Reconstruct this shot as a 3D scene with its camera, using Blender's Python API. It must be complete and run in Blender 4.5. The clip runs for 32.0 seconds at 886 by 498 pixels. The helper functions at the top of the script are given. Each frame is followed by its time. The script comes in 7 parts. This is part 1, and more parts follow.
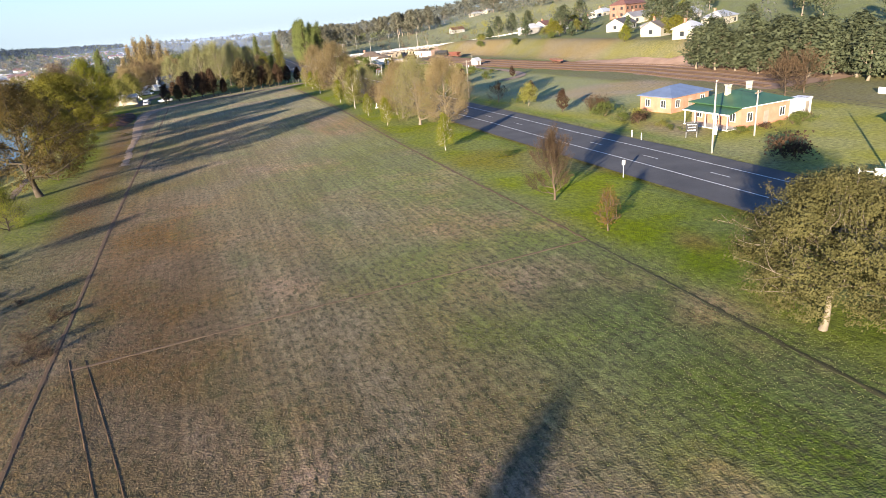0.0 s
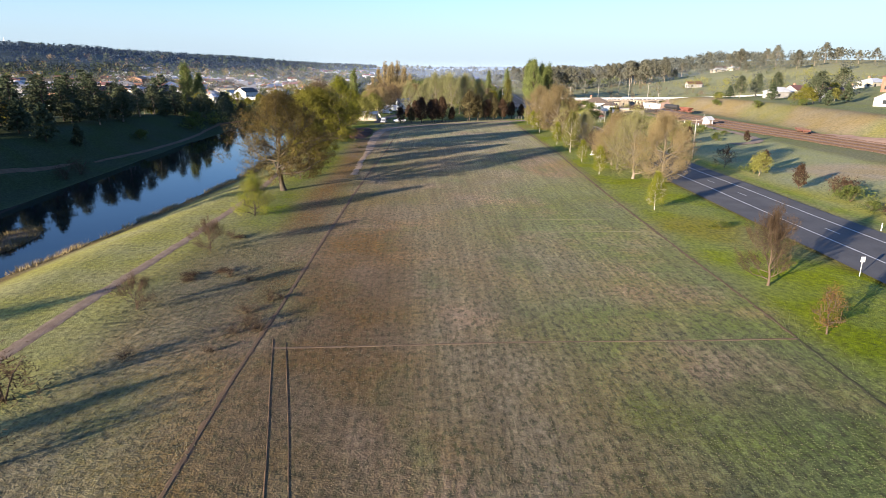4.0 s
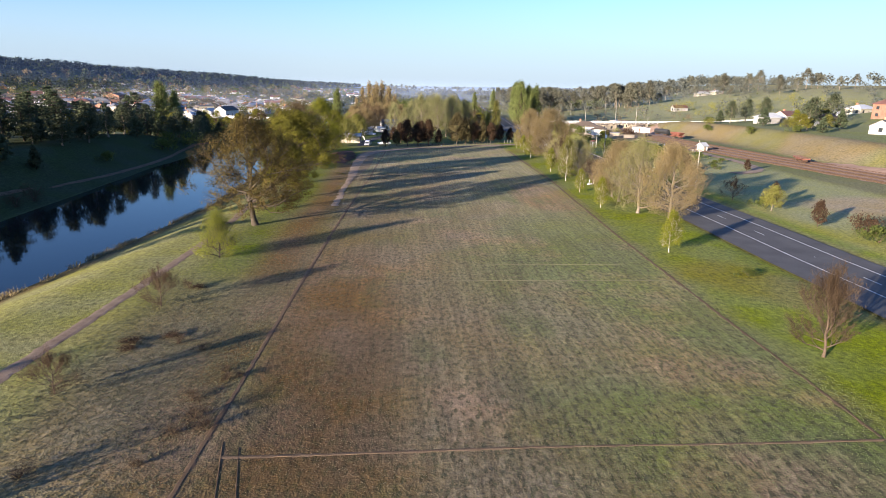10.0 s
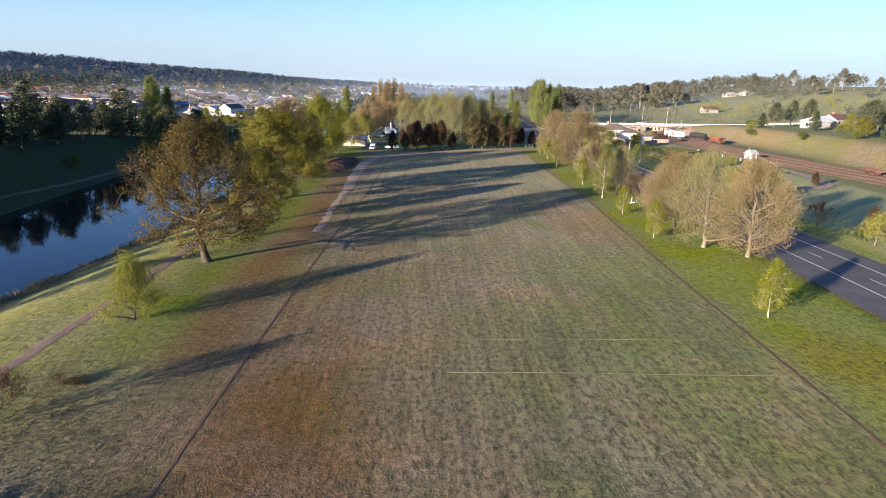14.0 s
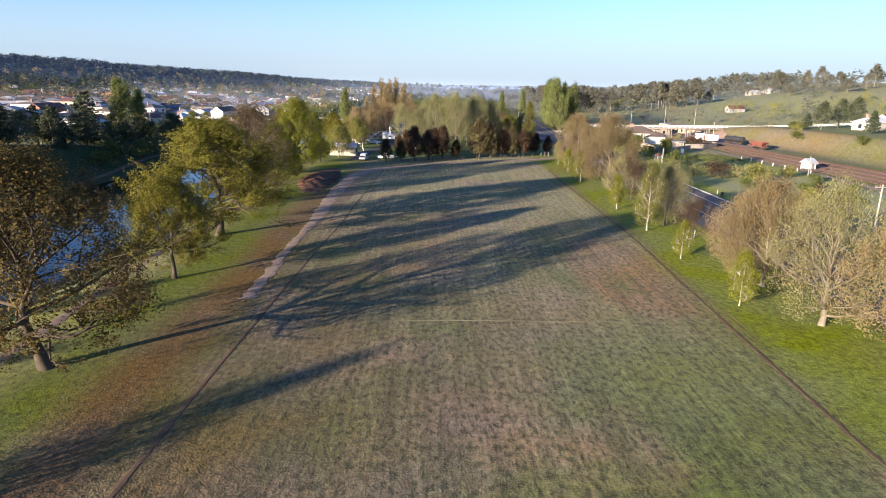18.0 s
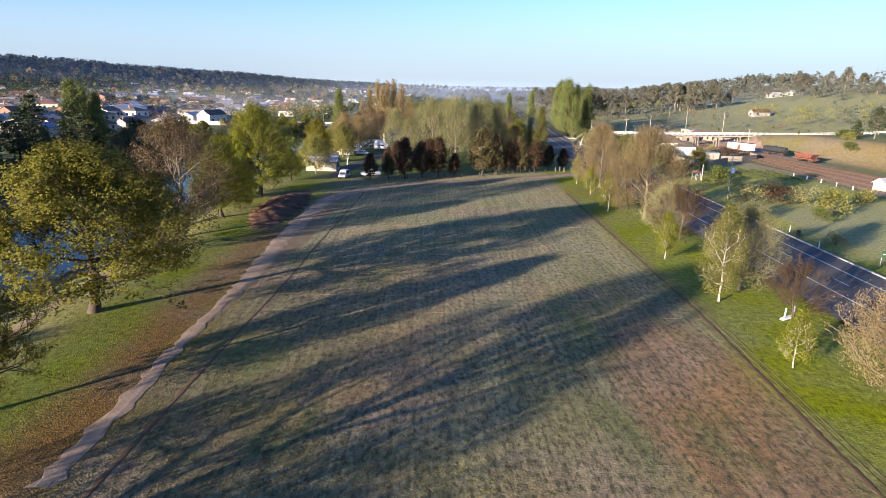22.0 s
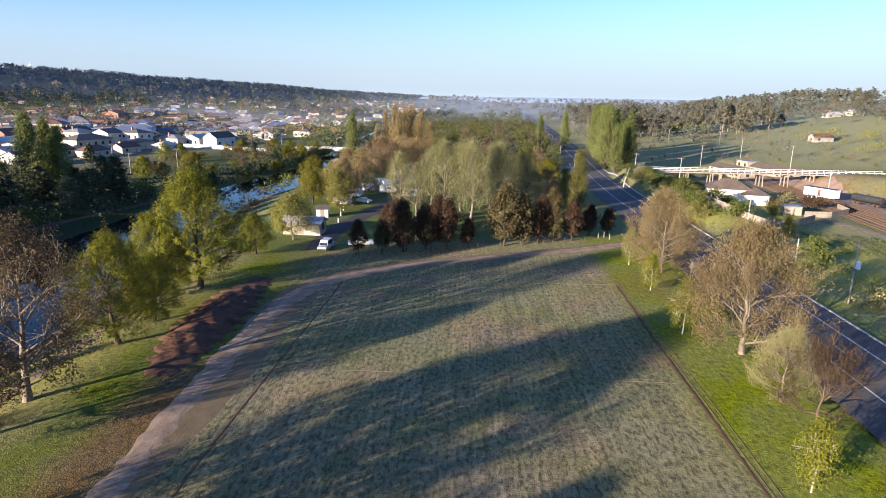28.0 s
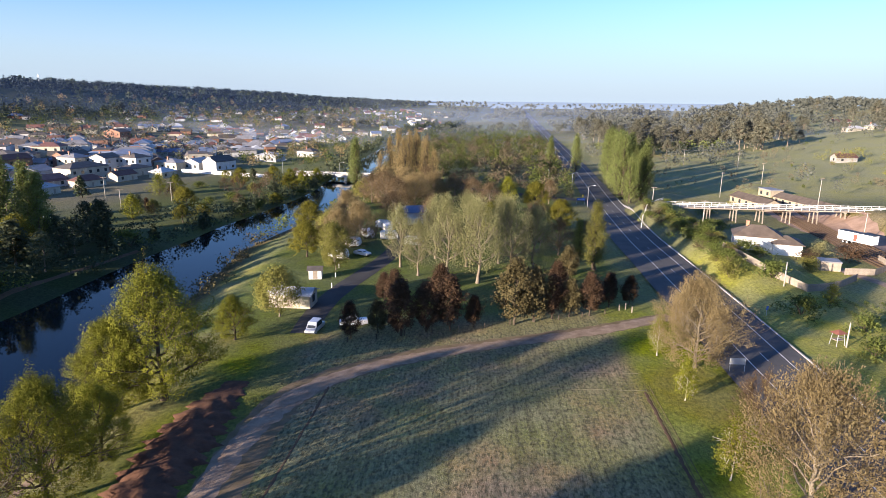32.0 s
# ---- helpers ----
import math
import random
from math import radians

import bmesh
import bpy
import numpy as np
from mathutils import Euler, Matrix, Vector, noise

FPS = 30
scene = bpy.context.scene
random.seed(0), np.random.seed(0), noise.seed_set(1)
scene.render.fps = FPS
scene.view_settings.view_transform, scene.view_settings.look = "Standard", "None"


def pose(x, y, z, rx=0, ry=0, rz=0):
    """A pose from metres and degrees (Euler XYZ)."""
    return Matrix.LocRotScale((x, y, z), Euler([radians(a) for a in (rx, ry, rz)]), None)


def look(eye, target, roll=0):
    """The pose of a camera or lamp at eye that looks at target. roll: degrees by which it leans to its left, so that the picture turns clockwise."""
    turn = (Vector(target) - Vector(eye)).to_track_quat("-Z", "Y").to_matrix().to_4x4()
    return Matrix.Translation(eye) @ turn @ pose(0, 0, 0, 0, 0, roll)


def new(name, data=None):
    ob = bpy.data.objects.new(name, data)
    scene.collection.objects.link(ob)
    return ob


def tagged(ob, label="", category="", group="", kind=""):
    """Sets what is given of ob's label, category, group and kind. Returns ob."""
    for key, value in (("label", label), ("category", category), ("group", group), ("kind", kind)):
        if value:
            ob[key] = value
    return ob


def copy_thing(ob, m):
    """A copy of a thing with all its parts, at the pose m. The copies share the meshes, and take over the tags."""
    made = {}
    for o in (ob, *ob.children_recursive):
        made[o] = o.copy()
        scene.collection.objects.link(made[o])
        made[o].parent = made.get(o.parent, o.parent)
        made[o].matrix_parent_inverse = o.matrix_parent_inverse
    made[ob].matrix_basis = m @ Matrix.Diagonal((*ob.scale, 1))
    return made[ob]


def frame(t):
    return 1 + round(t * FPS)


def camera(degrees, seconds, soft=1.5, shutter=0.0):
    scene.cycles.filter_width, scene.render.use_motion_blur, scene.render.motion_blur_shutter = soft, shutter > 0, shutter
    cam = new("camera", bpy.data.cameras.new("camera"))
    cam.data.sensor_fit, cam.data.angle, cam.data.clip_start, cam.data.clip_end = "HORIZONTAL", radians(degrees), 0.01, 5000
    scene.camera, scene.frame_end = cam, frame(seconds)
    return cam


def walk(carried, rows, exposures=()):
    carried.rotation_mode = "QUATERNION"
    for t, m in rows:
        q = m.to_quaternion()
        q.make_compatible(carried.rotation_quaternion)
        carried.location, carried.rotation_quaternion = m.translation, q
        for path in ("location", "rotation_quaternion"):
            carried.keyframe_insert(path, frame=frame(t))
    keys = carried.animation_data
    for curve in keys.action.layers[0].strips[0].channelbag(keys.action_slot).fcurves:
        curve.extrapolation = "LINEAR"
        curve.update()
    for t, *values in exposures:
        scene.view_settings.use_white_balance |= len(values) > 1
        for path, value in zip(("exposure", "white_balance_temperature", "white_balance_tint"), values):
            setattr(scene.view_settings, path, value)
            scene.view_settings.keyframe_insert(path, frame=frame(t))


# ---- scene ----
# The camera and its flight
cam = camera(71.9, 32.0, soft=0.6)
PATH = [
    (0, (1.51, -0.72, 21.64), (4.806, 8.006, 18.047), -5.60),
    (0.5, (1.48, -0.61, 21.47), (5.291, 7.930, 17.936), -5.41),
    (1, (1.67, -0.53, 21.53), (5.564, 7.999, 18.069), -5.03),
    (1.5, (1.32, -0.30, 21.64), (5.163, 8.292, 18.268), -4.32),
    (2, (1.01, -0.17, 21.90), (4.390, 8.645, 18.616), -3.37),
    (2.5, (1.42, -0.76, 22.29), (4.062, 8.339, 19.097), -2.70),
    (3, (1.97, -1.15, 22.21), (3.543, 8.242, 19.172), -1.89),
    (3.5, (2.17, -1.08, 22.28), (2.699, 8.461, 19.340), -0.93),
    (5.5, (-0.15, -0.70, 23.27), (0.076, 8.905, 20.497), 0.59),
    (6, (-0.04, -0.39, 23.31), (0.481, 9.212, 20.580), 0.36),
    (6.5, (-0.01, 0.15, 23.32), (0.620, 9.764, 20.628), 0.35),
    (7, (0.11, 0.83, 23.36), (0.787, 10.447, 20.695), 0.36),
    (8, (0.38, 2.89, 23.35), (1.071, 12.513, 20.724), 0.48),
    (9, (0.72, 6.18, 23.33), (1.394, 15.809, 20.718), 0.54),
    (10, (1.13, 10.64, 23.18), (1.765, 20.271, 20.583), 0.70),
    (11, (1.53, 16.11, 23.04), (2.099, 25.746, 20.449), 0.87),
    (12, (2.18, 22.18, 22.79), (2.678, 31.828, 20.197), 0.83),
    (13, (2.73, 29.03, 22.73), (3.174, 38.671, 20.134), 1.01),
    (14, (3.41, 36.22, 22.73), (3.807, 45.859, 20.112), 1.11),
    (14.5, (3.66, 39.98, 22.74), (4.049, 49.623, 20.112), 1.12),
    (16.5, (5.43, 55.13, 22.71), (5.728, 64.770, 20.075), 0.94),
    (17, (5.90, 59.02, 22.71), (6.175, 68.664, 20.074), 0.92),
    (18, (7.02, 67.07, 22.53), (7.246, 76.717, 19.908), 0.66),
    (19, (7.92, 74.85, 22.39), (8.108, 84.501, 19.781), 0.65),
    (20, (8.80, 82.79, 22.28), (8.961, 92.443, 19.674), 0.62),
    (21, (9.61, 90.57, 22.54), (9.754, 100.220, 19.933), 0.66),
    (22, (10.37, 98.08, 23.00), (10.492, 107.738, 20.390), 0.71),
    (23, (11.31, 105.67, 23.44), (11.402, 115.328, 20.857), 0.64),
    (24, (12.49, 112.88, 24.13), (12.536, 122.551, 21.573), 0.43),
    (25, (13.28, 119.49, 25.12), (13.228, 129.165, 22.599), 0.51),
    (25.5, (13.46, 122.74, 25.70), (13.360, 132.415, 23.189), 0.61),
    (27.5, (14.35, 133.69, 28.93), (14.020, 143.374, 26.452), 0.89),
    (28, (14.45, 136.16, 29.94), (14.093, 145.838, 27.467), 0.91),
    (29, (14.52, 140.68, 32.10), (14.116, 150.365, 29.639), 0.91),
    (30, (14.52, 144.77, 34.39), (14.083, 154.460, 31.955), 0.86),
    (31, (14.57, 148.64, 37.05), (14.091, 158.327, 34.618), 0.74),
    (32, (14.73, 152.19, 40.01), (14.228, 161.879, 37.590), 0.61),
]
walk(cam, [(t, look(eye, target, roll)) for t, eye, target, roll in PATH],
     exposures=[(0.0, 1.98, 6700, 13), (2.5, 1.98, 6700, 13), (6.0, 1.82, 6500, 15), (32.0, 1.80, 6500, 18)])

# Low morning sun from behind and to one side, clear sky
SUN_AZ, SUN_EL = 41.5, 10.3     # the way the light travels over the ground, and its height
world = bpy.data.worlds.new("sky")
scene.world = world
world.use_nodes = True
wn = world.node_tree.nodes
wl = world.node_tree.links
wn.clear()
sky = wn.new("ShaderNodeTexSky")
sky.sky_type = "NISHITA"
sky.sun_disc = False
sky.sun_elevation = radians(SUN_EL)
sky.sun_rotation = radians(180 + 90 - SUN_AZ)
sky.altitude, sky.air_density, sky.dust_density, sky.ozone_density = 150, 1.0, 0.6, 1.2
wbg = wn.new("ShaderNodeBackground")
wbg.inputs["Strength"].default_value = 0.056
wout = wn.new("ShaderNodeOutputWorld")
cool = wn.new("ShaderNodeMix")
cool.data_type, cool.blend_type = "RGBA", "MULTIPLY"
cool.inputs["Factor"].default_value = 1.0
cool.inputs["B"].default_value = (0.64, 1.0, 1.68, 1)
wl.new(sky.outputs[0], cool.inputs["A"])
# pale blue morning haze all round the horizon
wco = wn.new("ShaderNodeTexCoord")
wsep = wn.new("ShaderNodeSeparateXYZ")
wl.new(wco.outputs["Generated"], wsep.inputs[0])
wmr = wn.new("ShaderNodeMapRange")
wmr.interpolation_type = "SMOOTHSTEP"
wmr.inputs["From Min"].default_value, wmr.inputs["From Max"].default_value = 0.0, 0.17
wmr.inputs["To Min"].default_value, wmr.inputs["To Max"].default_value = 0.85, 0.0
wl.new(wsep.outputs["Z"], wmr.inputs["Value"])
haze = wn.new("ShaderNodeMix")
haze.data_type = "RGBA"
haze.inputs["B"].default_value = (3.3, 4.2, 4.95, 1)
wl.new(wmr.outputs["Result"], haze.inputs["Factor"])
wl.new(cool.outputs["Result"], haze.inputs["A"])
wl.new(haze.outputs["Result"], wbg.inputs["Color"])
wl.new(wbg.outputs[0], wout.inputs["Surface"])
sun = new("sun", bpy.data.lights.new("sun", "SUN"))
sun.data.energy, sun.data.angle, sun.data.color = 5.0, radians(0.5), (1.0, 0.86, 0.66)
sun.matrix_world = look((0, 0, 300), (math.cos(radians(SUN_AZ)), math.sin(radians(SUN_AZ)), 300 - math.tan(radians(SUN_EL))))


# ---- materials ----
def material(name, rough=0.8, metal=0.0, spec=0.3):
    m = bpy.data.materials.new(name)
    m.use_nodes = True
    b = m.node_tree.nodes["Principled BSDF"]
    b.inputs["Roughness"].default_value = rough
    b.inputs["Metallic"].default_value = metal
    b.inputs["Specular IOR Level"].default_value = spec
    return m, m.node_tree.nodes, m.node_tree.links, b


def ramp_between(nodes, links, fac, a, b):
    mix = nodes.new("ShaderNodeMix")
    mix.data_type = "RGBA"
    links.new(fac, mix.inputs["Factor"])
    for socket, c in ((mix.inputs["A"], a), (mix.inputs["B"], b)):
        if isinstance(c, tuple):
            socket.default_value = (*c, 1)
        else:
            links.new(c, socket)
    return mix.outputs["Result"]


def noise_fac(nodes, links, scale, detail=3.0, lo=0.35, hi=0.65, coord=None, rough=0.55):
    n = nodes.new("ShaderNodeTexNoise")
    n.inputs["Scale"].default_value = scale
    n.inputs["Detail"].default_value = detail
    n.inputs["Roughness"].default_value = rough
    if coord is not None:
        links.new(coord, n.inputs["Vector"])
    r = nodes.new("ShaderNodeMapRange")
    r.inputs["From Min"].default_value, r.inputs["From Max"].default_value = lo, hi
    links.new(n.outputs["Fac"], r.inputs["Value"])
    return r.outputs["Result"]


def bump_from(nodes, links, bsdf, height, strength=0.4, distance=0.05):
    b = nodes.new("ShaderNodeBump")
    b.inputs["Strength"].default_value, b.inputs["Distance"].default_value = strength, distance
    links.new(height, b.inputs["Height"])
    links.new(b.outputs["Normal"], bsdf.inputs["Normal"])


def plain(name, c1, c2, scale=3.0, rough=0.8, metal=0.0, fine=30.0, bump=0.15, spec=0.3, vary=0.0):
    """Two tones in patches, with a fine grain and relief over them; vary: how much whole objects differ."""
    m, n, l, b = material(name, rough, metal, spec)
    co = n.new("ShaderNodeTexCoord").outputs["Object"]
    big = noise_fac(n, l, scale, 4, 0.3, 0.7, co)
    col = ramp_between(n, l, big, c1, c2)
    small = noise_fac(n, l, fine, 2, 0.25, 0.75, co)
    hsv = n.new("ShaderNodeHueSaturation")
    l.new(col, hsv.inputs["Color"])
    v = n.new("ShaderNodeMapRange")
    v.inputs["To Min"].default_value, v.inputs["To Max"].default_value = 0.85, 1.12
    l.new(small, v.inputs["Value"])
    if vary:
        info = n.new("ShaderNodeObjectInfo")
        v2 = n.new("ShaderNodeMapRange")
        v2.inputs["To Min"].default_value, v2.inputs["To Max"].default_value = 1 - vary, 1 + vary
        l.new(info.outputs["Random"], v2.inputs["Value"])
        mul = n.new("ShaderNodeMath")
        mul.operation = "MULTIPLY"
        l.new(v.outputs["Result"], mul.inputs[0])
        l.new(v2.outputs["Result"], mul.inputs[1])
        l.new(mul.outputs[0], hsv.inputs["Value"])
    else:
        l.new(v.outputs["Result"], hsv.inputs["Value"])
    l.new(hsv.outputs["Color"], b.inputs["Base Color"])
    if bump:
        bump_from(n, l, b, small, bump, 0.02)
    return m


def foliage(name, c1, c2, through_light=0.35, rough=0.6):
    """Leaves: each spray its own tone, some light comes through."""
    m, n, l, b = material(name, rough + 0.2, 0, 0.08)
    geo = n.new("ShaderNodeNewGeometry")
    co = n.new("ShaderNodeTexCoord").outputs["Object"]
    patch = noise_fac(n, l, 0.55, 3, 0.36, 0.64, co)
    mixed = n.new("ShaderNodeMath")
    mixed.operation = "MULTIPLY_ADD"
    mixed.inputs[1].default_value = 0.42
    l.new(geo.outputs["Random Per Island"], mixed.inputs[0])
    half = n.new("ShaderNodeMath")
    half.operation = "MULTIPLY"
    half.inputs[1].default_value = 0.58
    l.new(patch, half.inputs[0])
    l.new(half.outputs[0], mixed.inputs[2])
    col = ramp_between(n, l, mixed.outputs[0], c1, c2)
    info = n.new("ShaderNodeObjectInfo")
    hsv = n.new("ShaderNodeHueSaturation")
    v2 = n.new("ShaderNodeMapRange")
    v2.inputs["To Min"].default_value, v2.inputs["To Max"].default_value = 0.82, 1.18
    l.new(info.outputs["Random"], v2.inputs["Value"])
    l.new(v2.outputs["Result"], hsv.inputs["Value"])
    l.new(col, hsv.inputs["Color"])
    l.new(hsv.outputs["Color"], b.inputs["Base Color"])
    t = n.new("ShaderNodeBsdfTranslucent")
    l.new(hsv.outputs["Color"], t.inputs["Color"])
    mix = n.new("ShaderNodeMixShader")
    mix.inputs["Fac"].default_value = through_light
    l.new(b.outputs[0], mix.inputs[1])
    l.new(t.outputs[0], mix.inputs[2])
    l.new(mix.outputs[0], n["Material Output"].inputs["Surface"])
    return m


def ground_material():
    """Grass of the tint laid out over the sheet, with tufts, frost and mown lines."""
    m, n, l, b = material("grass_ground", 0.95, 0, 0.1)
    co = n.new("ShaderNodeTexCoord").outputs["Object"]
    tint = n.new("ShaderNodeAttribute")
    tint.attribute_name = "tint"
    frost = n.new("ShaderNodeAttribute")
    frost.attribute_name = "frost"
    mown = n.new("ShaderNodeAttribute")
    mown.attribute_name = "mown"
    # long streaks along the mowing
    stretch = n.new("ShaderNodeMapping")
    stretch.inputs["Scale"].default_value = (1.0, 0.04, 1.0)
    l.new(co, stretch.inputs["Vector"])
    stretch2 = n.new("ShaderNodeMapping")
    stretch2.inputs["Scale"].default_value = (1.0, 0.42, 1.0)
    l.new(co, stretch2.inputs["Vector"])
    streak = noise_fac(n, l, 1.1, 3, 0.36, 0.64, stretch.outputs[0])
    tuft = noise_fac(n, l, 1.6, 4, 0.36, 0.66, co, 0.7)
    fine = noise_fac(n, l, 7.0, 2, 0.3, 0.7, co)
    pits = noise_fac(n, l, 2.5, 3, 0.37, 0.52, stretch2.outputs[0], 0.62)
    patch = noise_fac(n, l, 0.09, 4, 0.4, 0.62, co)
    # value of the tint: streaks where mown, tufts everywhere
    def scaled(sock, lo, hi):
        r = n.new("ShaderNodeMapRange")
        r.inputs["To Min"].default_value, r.inputs["To Max"].default_value = lo, hi
        l.new(sock, r.inputs["Value"])
        return r.outputs["Result"]
    def mult(a, c):
        k = n.new("ShaderNodeMath")
        k.operation = "MULTIPLY"
        l.new(a, k.inputs[0])
        l.new(c, k.inputs[1])
        return k.outputs[0]
    st = n.new("ShaderNodeMix")
    st.inputs["A"].default_value = 1.0
    l.new(mown.outputs["Fac"], st.inputs["Factor"])
    rows = noise_fac(n, l, 2.9, 2, 0.38, 0.62, stretch.outputs[0])
    l.new(mult(scaled(streak, 0.80, 1.20), scaled(rows, 0.86, 1.14)), st.inputs["B"])
    val = mult(mult(st.outputs["Result"], scaled(tuft, 0.68, 1.27)), mult(scaled(fine, 0.78, 1.22), scaled(pits, 0.84, 1.06)))
    hsv = n.new("ShaderNodeHueSaturation")
    # patches of paler pink stubble and of green regrowth
    pinkish = mult(noise_fac(n, l, 0.055, 5, 0.50, 0.64, co, 0.6), mown.outputs["Fac"])
    greenish = mult(noise_fac(n, l, 0.11, 5, 0.52, 0.66, stretch2.outputs[0], 0.65), mown.outputs["Fac"])
    patched = ramp_between(n, l, scaled(greenish, 0.0, 0.9), ramp_between(n, l, scaled(pinkish, 0.0, 0.8), tint.outputs["Color"], (0.250, 0.160, 0.098)), (0.092, 0.108, 0.030))
    # darker green between the tussocks: thatch, and the shade of the gaps painted in
    thatch_shade = ramp_between(n, l, mult(scaled(pits, 0.82, 0.0), scaled(mown.outputs["Fac"], 0.15, 1.0)), patched, (0.056, 0.058, 0.024))
    l.new(thatch_shade, hsv.inputs["Color"])
    l.new(val, hsv.inputs["Value"])
    l.new(scaled(patch, 0.90, 1.17), hsv.inputs["Saturation"])
    # frost on the tips of the tufts
    tips = noise_fac(n, l, 2.3, 3, 0.42, 0.6, co, 0.75)
    white = mult(mult(frost.outputs["Fac"], scaled(tips, 0.05, 0.6)), scaled(patch, 0.6, 1.0))
    col = ramp_between(n, l, white, hsv.outputs["Color"], (0.40, 0.385, 0.30))
    l.new(col, b.inputs["Base Color"])
    rough = n.new("ShaderNodeMath")
    rough.operation = "ADD"
    l.new(tuft, rough.inputs[0])
    l.new(fine, rough.inputs[1])
    l.new(scaled(mown.outputs["Fac"], 0.0, 0.045), b.inputs["Sheen Weight"])
    b.inputs["Sheen Roughness"].default_value = 0.45
    b.inputs["Sheen Tint"].default_value = (1.0, 0.93, 0.78, 1)
    bump_from(n, l, b, rough.outputs[0], 0.5, 0.06)
    return m


def water_material():
    m, n, l, b = material("river_water", 0.04, 0, 0.3)
    b.inputs["Base Color"].default_value = (0.006, 0.010, 0.012, 1)
    b.inputs["IOR"].default_value = 1.33
    co = n.new("ShaderNodeTexCoord").outputs["Object"]
    wave = noise_fac(n, l, 0.7, 3, 0.2, 0.8, co)
    bump_from(n, l, b, wave, 0.06, 0.05)
    return m


M = {}
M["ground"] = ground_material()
M["water"] = water_material()
M["asphalt"] = plain("asphalt", (0.062, 0.061, 0.062), (0.09, 0.088, 0.088), 0.25, 0.9, fine=9, bump=0.2)
M["asphalt_dark"] = plain("dark_asphalt", (0.035, 0.035, 0.037), (0.055, 0.053, 0.052), 0.25, 0.9, fine=9)
M["line"] = plain("road_paint", (0.62, 0.62, 0.60), (0.75, 0.75, 0.73), 2, 0.7, fine=12)
M["pale_line"] = plain("pale_trodden_grass", (0.135, 0.118, 0.062), (0.185, 0.165, 0.095), 1.5, 0.95, fine=8, bump=0.3)
M["path_earth"] = plain("path_earth", (0.15, 0.10, 0.068), (0.235, 0.17, 0.118), 0.8, 0.95, fine=8, bump=0.4)
M["gravel"] = plain("gravel", (0.175, 0.122, 0.083), (0.32, 0.238, 0.17), 0.55, 0.95, fine=6, bump=0.5)
M["dirt"] = plain("worn_earth", (0.095, 0.062, 0.036), (0.155, 0.105, 0.065), 0.6, 0.95, fine=8, bump=0.5)
M["rut"] = plain("worn_rut", (0.082, 0.050, 0.028), (0.130, 0.082, 0.046), 0.5, 0.95, fine=6, bump=0.2)
M["edge_shade"] = plain("turf_step_shade", (0.030, 0.030, 0.013), (0.055, 0.052, 0.022), 0.6, 0.95, fine=6, bump=0.3)
M["track_earth"] = plain("track_earth", (0.12, 0.09, 0.045), (0.19, 0.14, 0.085), 0.5, 0.95, fine=6, bump=0.5)
M["mulch"] = plain("bark_mulch", (0.066, 0.032, 0.020), (0.125, 0.062, 0.038), 0.8, 0.95, fine=7, bump=0.9)
M["ballast"] = plain("rail_ballast", (0.21, 0.135, 0.095), (0.32, 0.22, 0.165), 0.3, 0.95, fine=8, bump=0.6)
M["concrete"] = plain("concrete", (0.36, 0.35, 0.33), (0.46, 0.45, 0.43), 0.8, 0.85, fine=12)
M["white_wall"] = plain("white_paint", (0.60, 0.60, 0.58), (0.70, 0.70, 0.68), 0.5, 0.7, fine=14, vary=0.06)
M["town_white"] = plain("weathered_white_paint", (0.42, 0.42, 0.42), (0.56, 0.56, 0.55), 0.5, 0.8, fine=14, vary=0.25)
M["cream_wall"] = plain("cream_paint", (0.34, 0.31, 0.24), (0.44, 0.41, 0.33), 0.5, 0.7, fine=14, vary=0.1)
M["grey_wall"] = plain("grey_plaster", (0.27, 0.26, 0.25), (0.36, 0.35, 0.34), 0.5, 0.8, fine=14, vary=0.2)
M["timber_wall"] = plain("faded_boards", (0.24, 0.20, 0.15), (0.34, 0.29, 0.22), 0.6, 0.85, fine=10)
M["timber"] = plain("weathered_timber", (0.20, 0.17, 0.14), (0.30, 0.26, 0.21), 1.2, 0.85, fine=18, vary=0.1)
M["pole"] = plain("pole_timber", (0.27, 0.25, 0.22), (0.37, 0.35, 0.31), 1.2, 0.85, fine=18)
M["brick"] = plain("brick", (0.33, 0.155, 0.10), (0.42, 0.22, 0.15), 0.9, 0.85, fine=16, vary=0.06)
M["town_brick"] = plain("old_brick", (0.19, 0.095, 0.065), (0.27, 0.15, 0.11), 0.9, 0.85, fine=16, vary=0.15)
M["green_roof"] = plain("green_iron", (0.03, 0.075, 0.035), (0.045, 0.105, 0.05), 0.6, 0.45, fine=10)
M["blue_roof"] = plain("blue_iron", (0.09, 0.12, 0.19), (0.13, 0.17, 0.26), 0.6, 0.4, fine=10)
M["grey_roof"] = plain("grey_iron", (0.15, 0.15, 0.16), (0.24, 0.24, 0.25), 0.4, 0.5, fine=8, vary=0.18)
M["slate_roof"] = plain("grey_tiles", (0.075, 0.066, 0.06), (0.125, 0.11, 0.10), 0.6, 0.7, fine=9, vary=0.2)
M["brown_roof"] = plain("brown_roof", (0.075, 0.058, 0.046), (0.125, 0.098, 0.078), 0.5, 0.8, fine=8, vary=0.1)
M["red_roof"] = plain("red_roof", (0.115, 0.055, 0.045), (0.18, 0.09, 0.075), 0.5, 0.65, fine=8, vary=0.25)
M["light_roof"] = plain("zinc_roof", (0.30, 0.31, 0.32), (0.42, 0.43, 0.44), 0.4, 0.45, fine=8, vary=0.12)
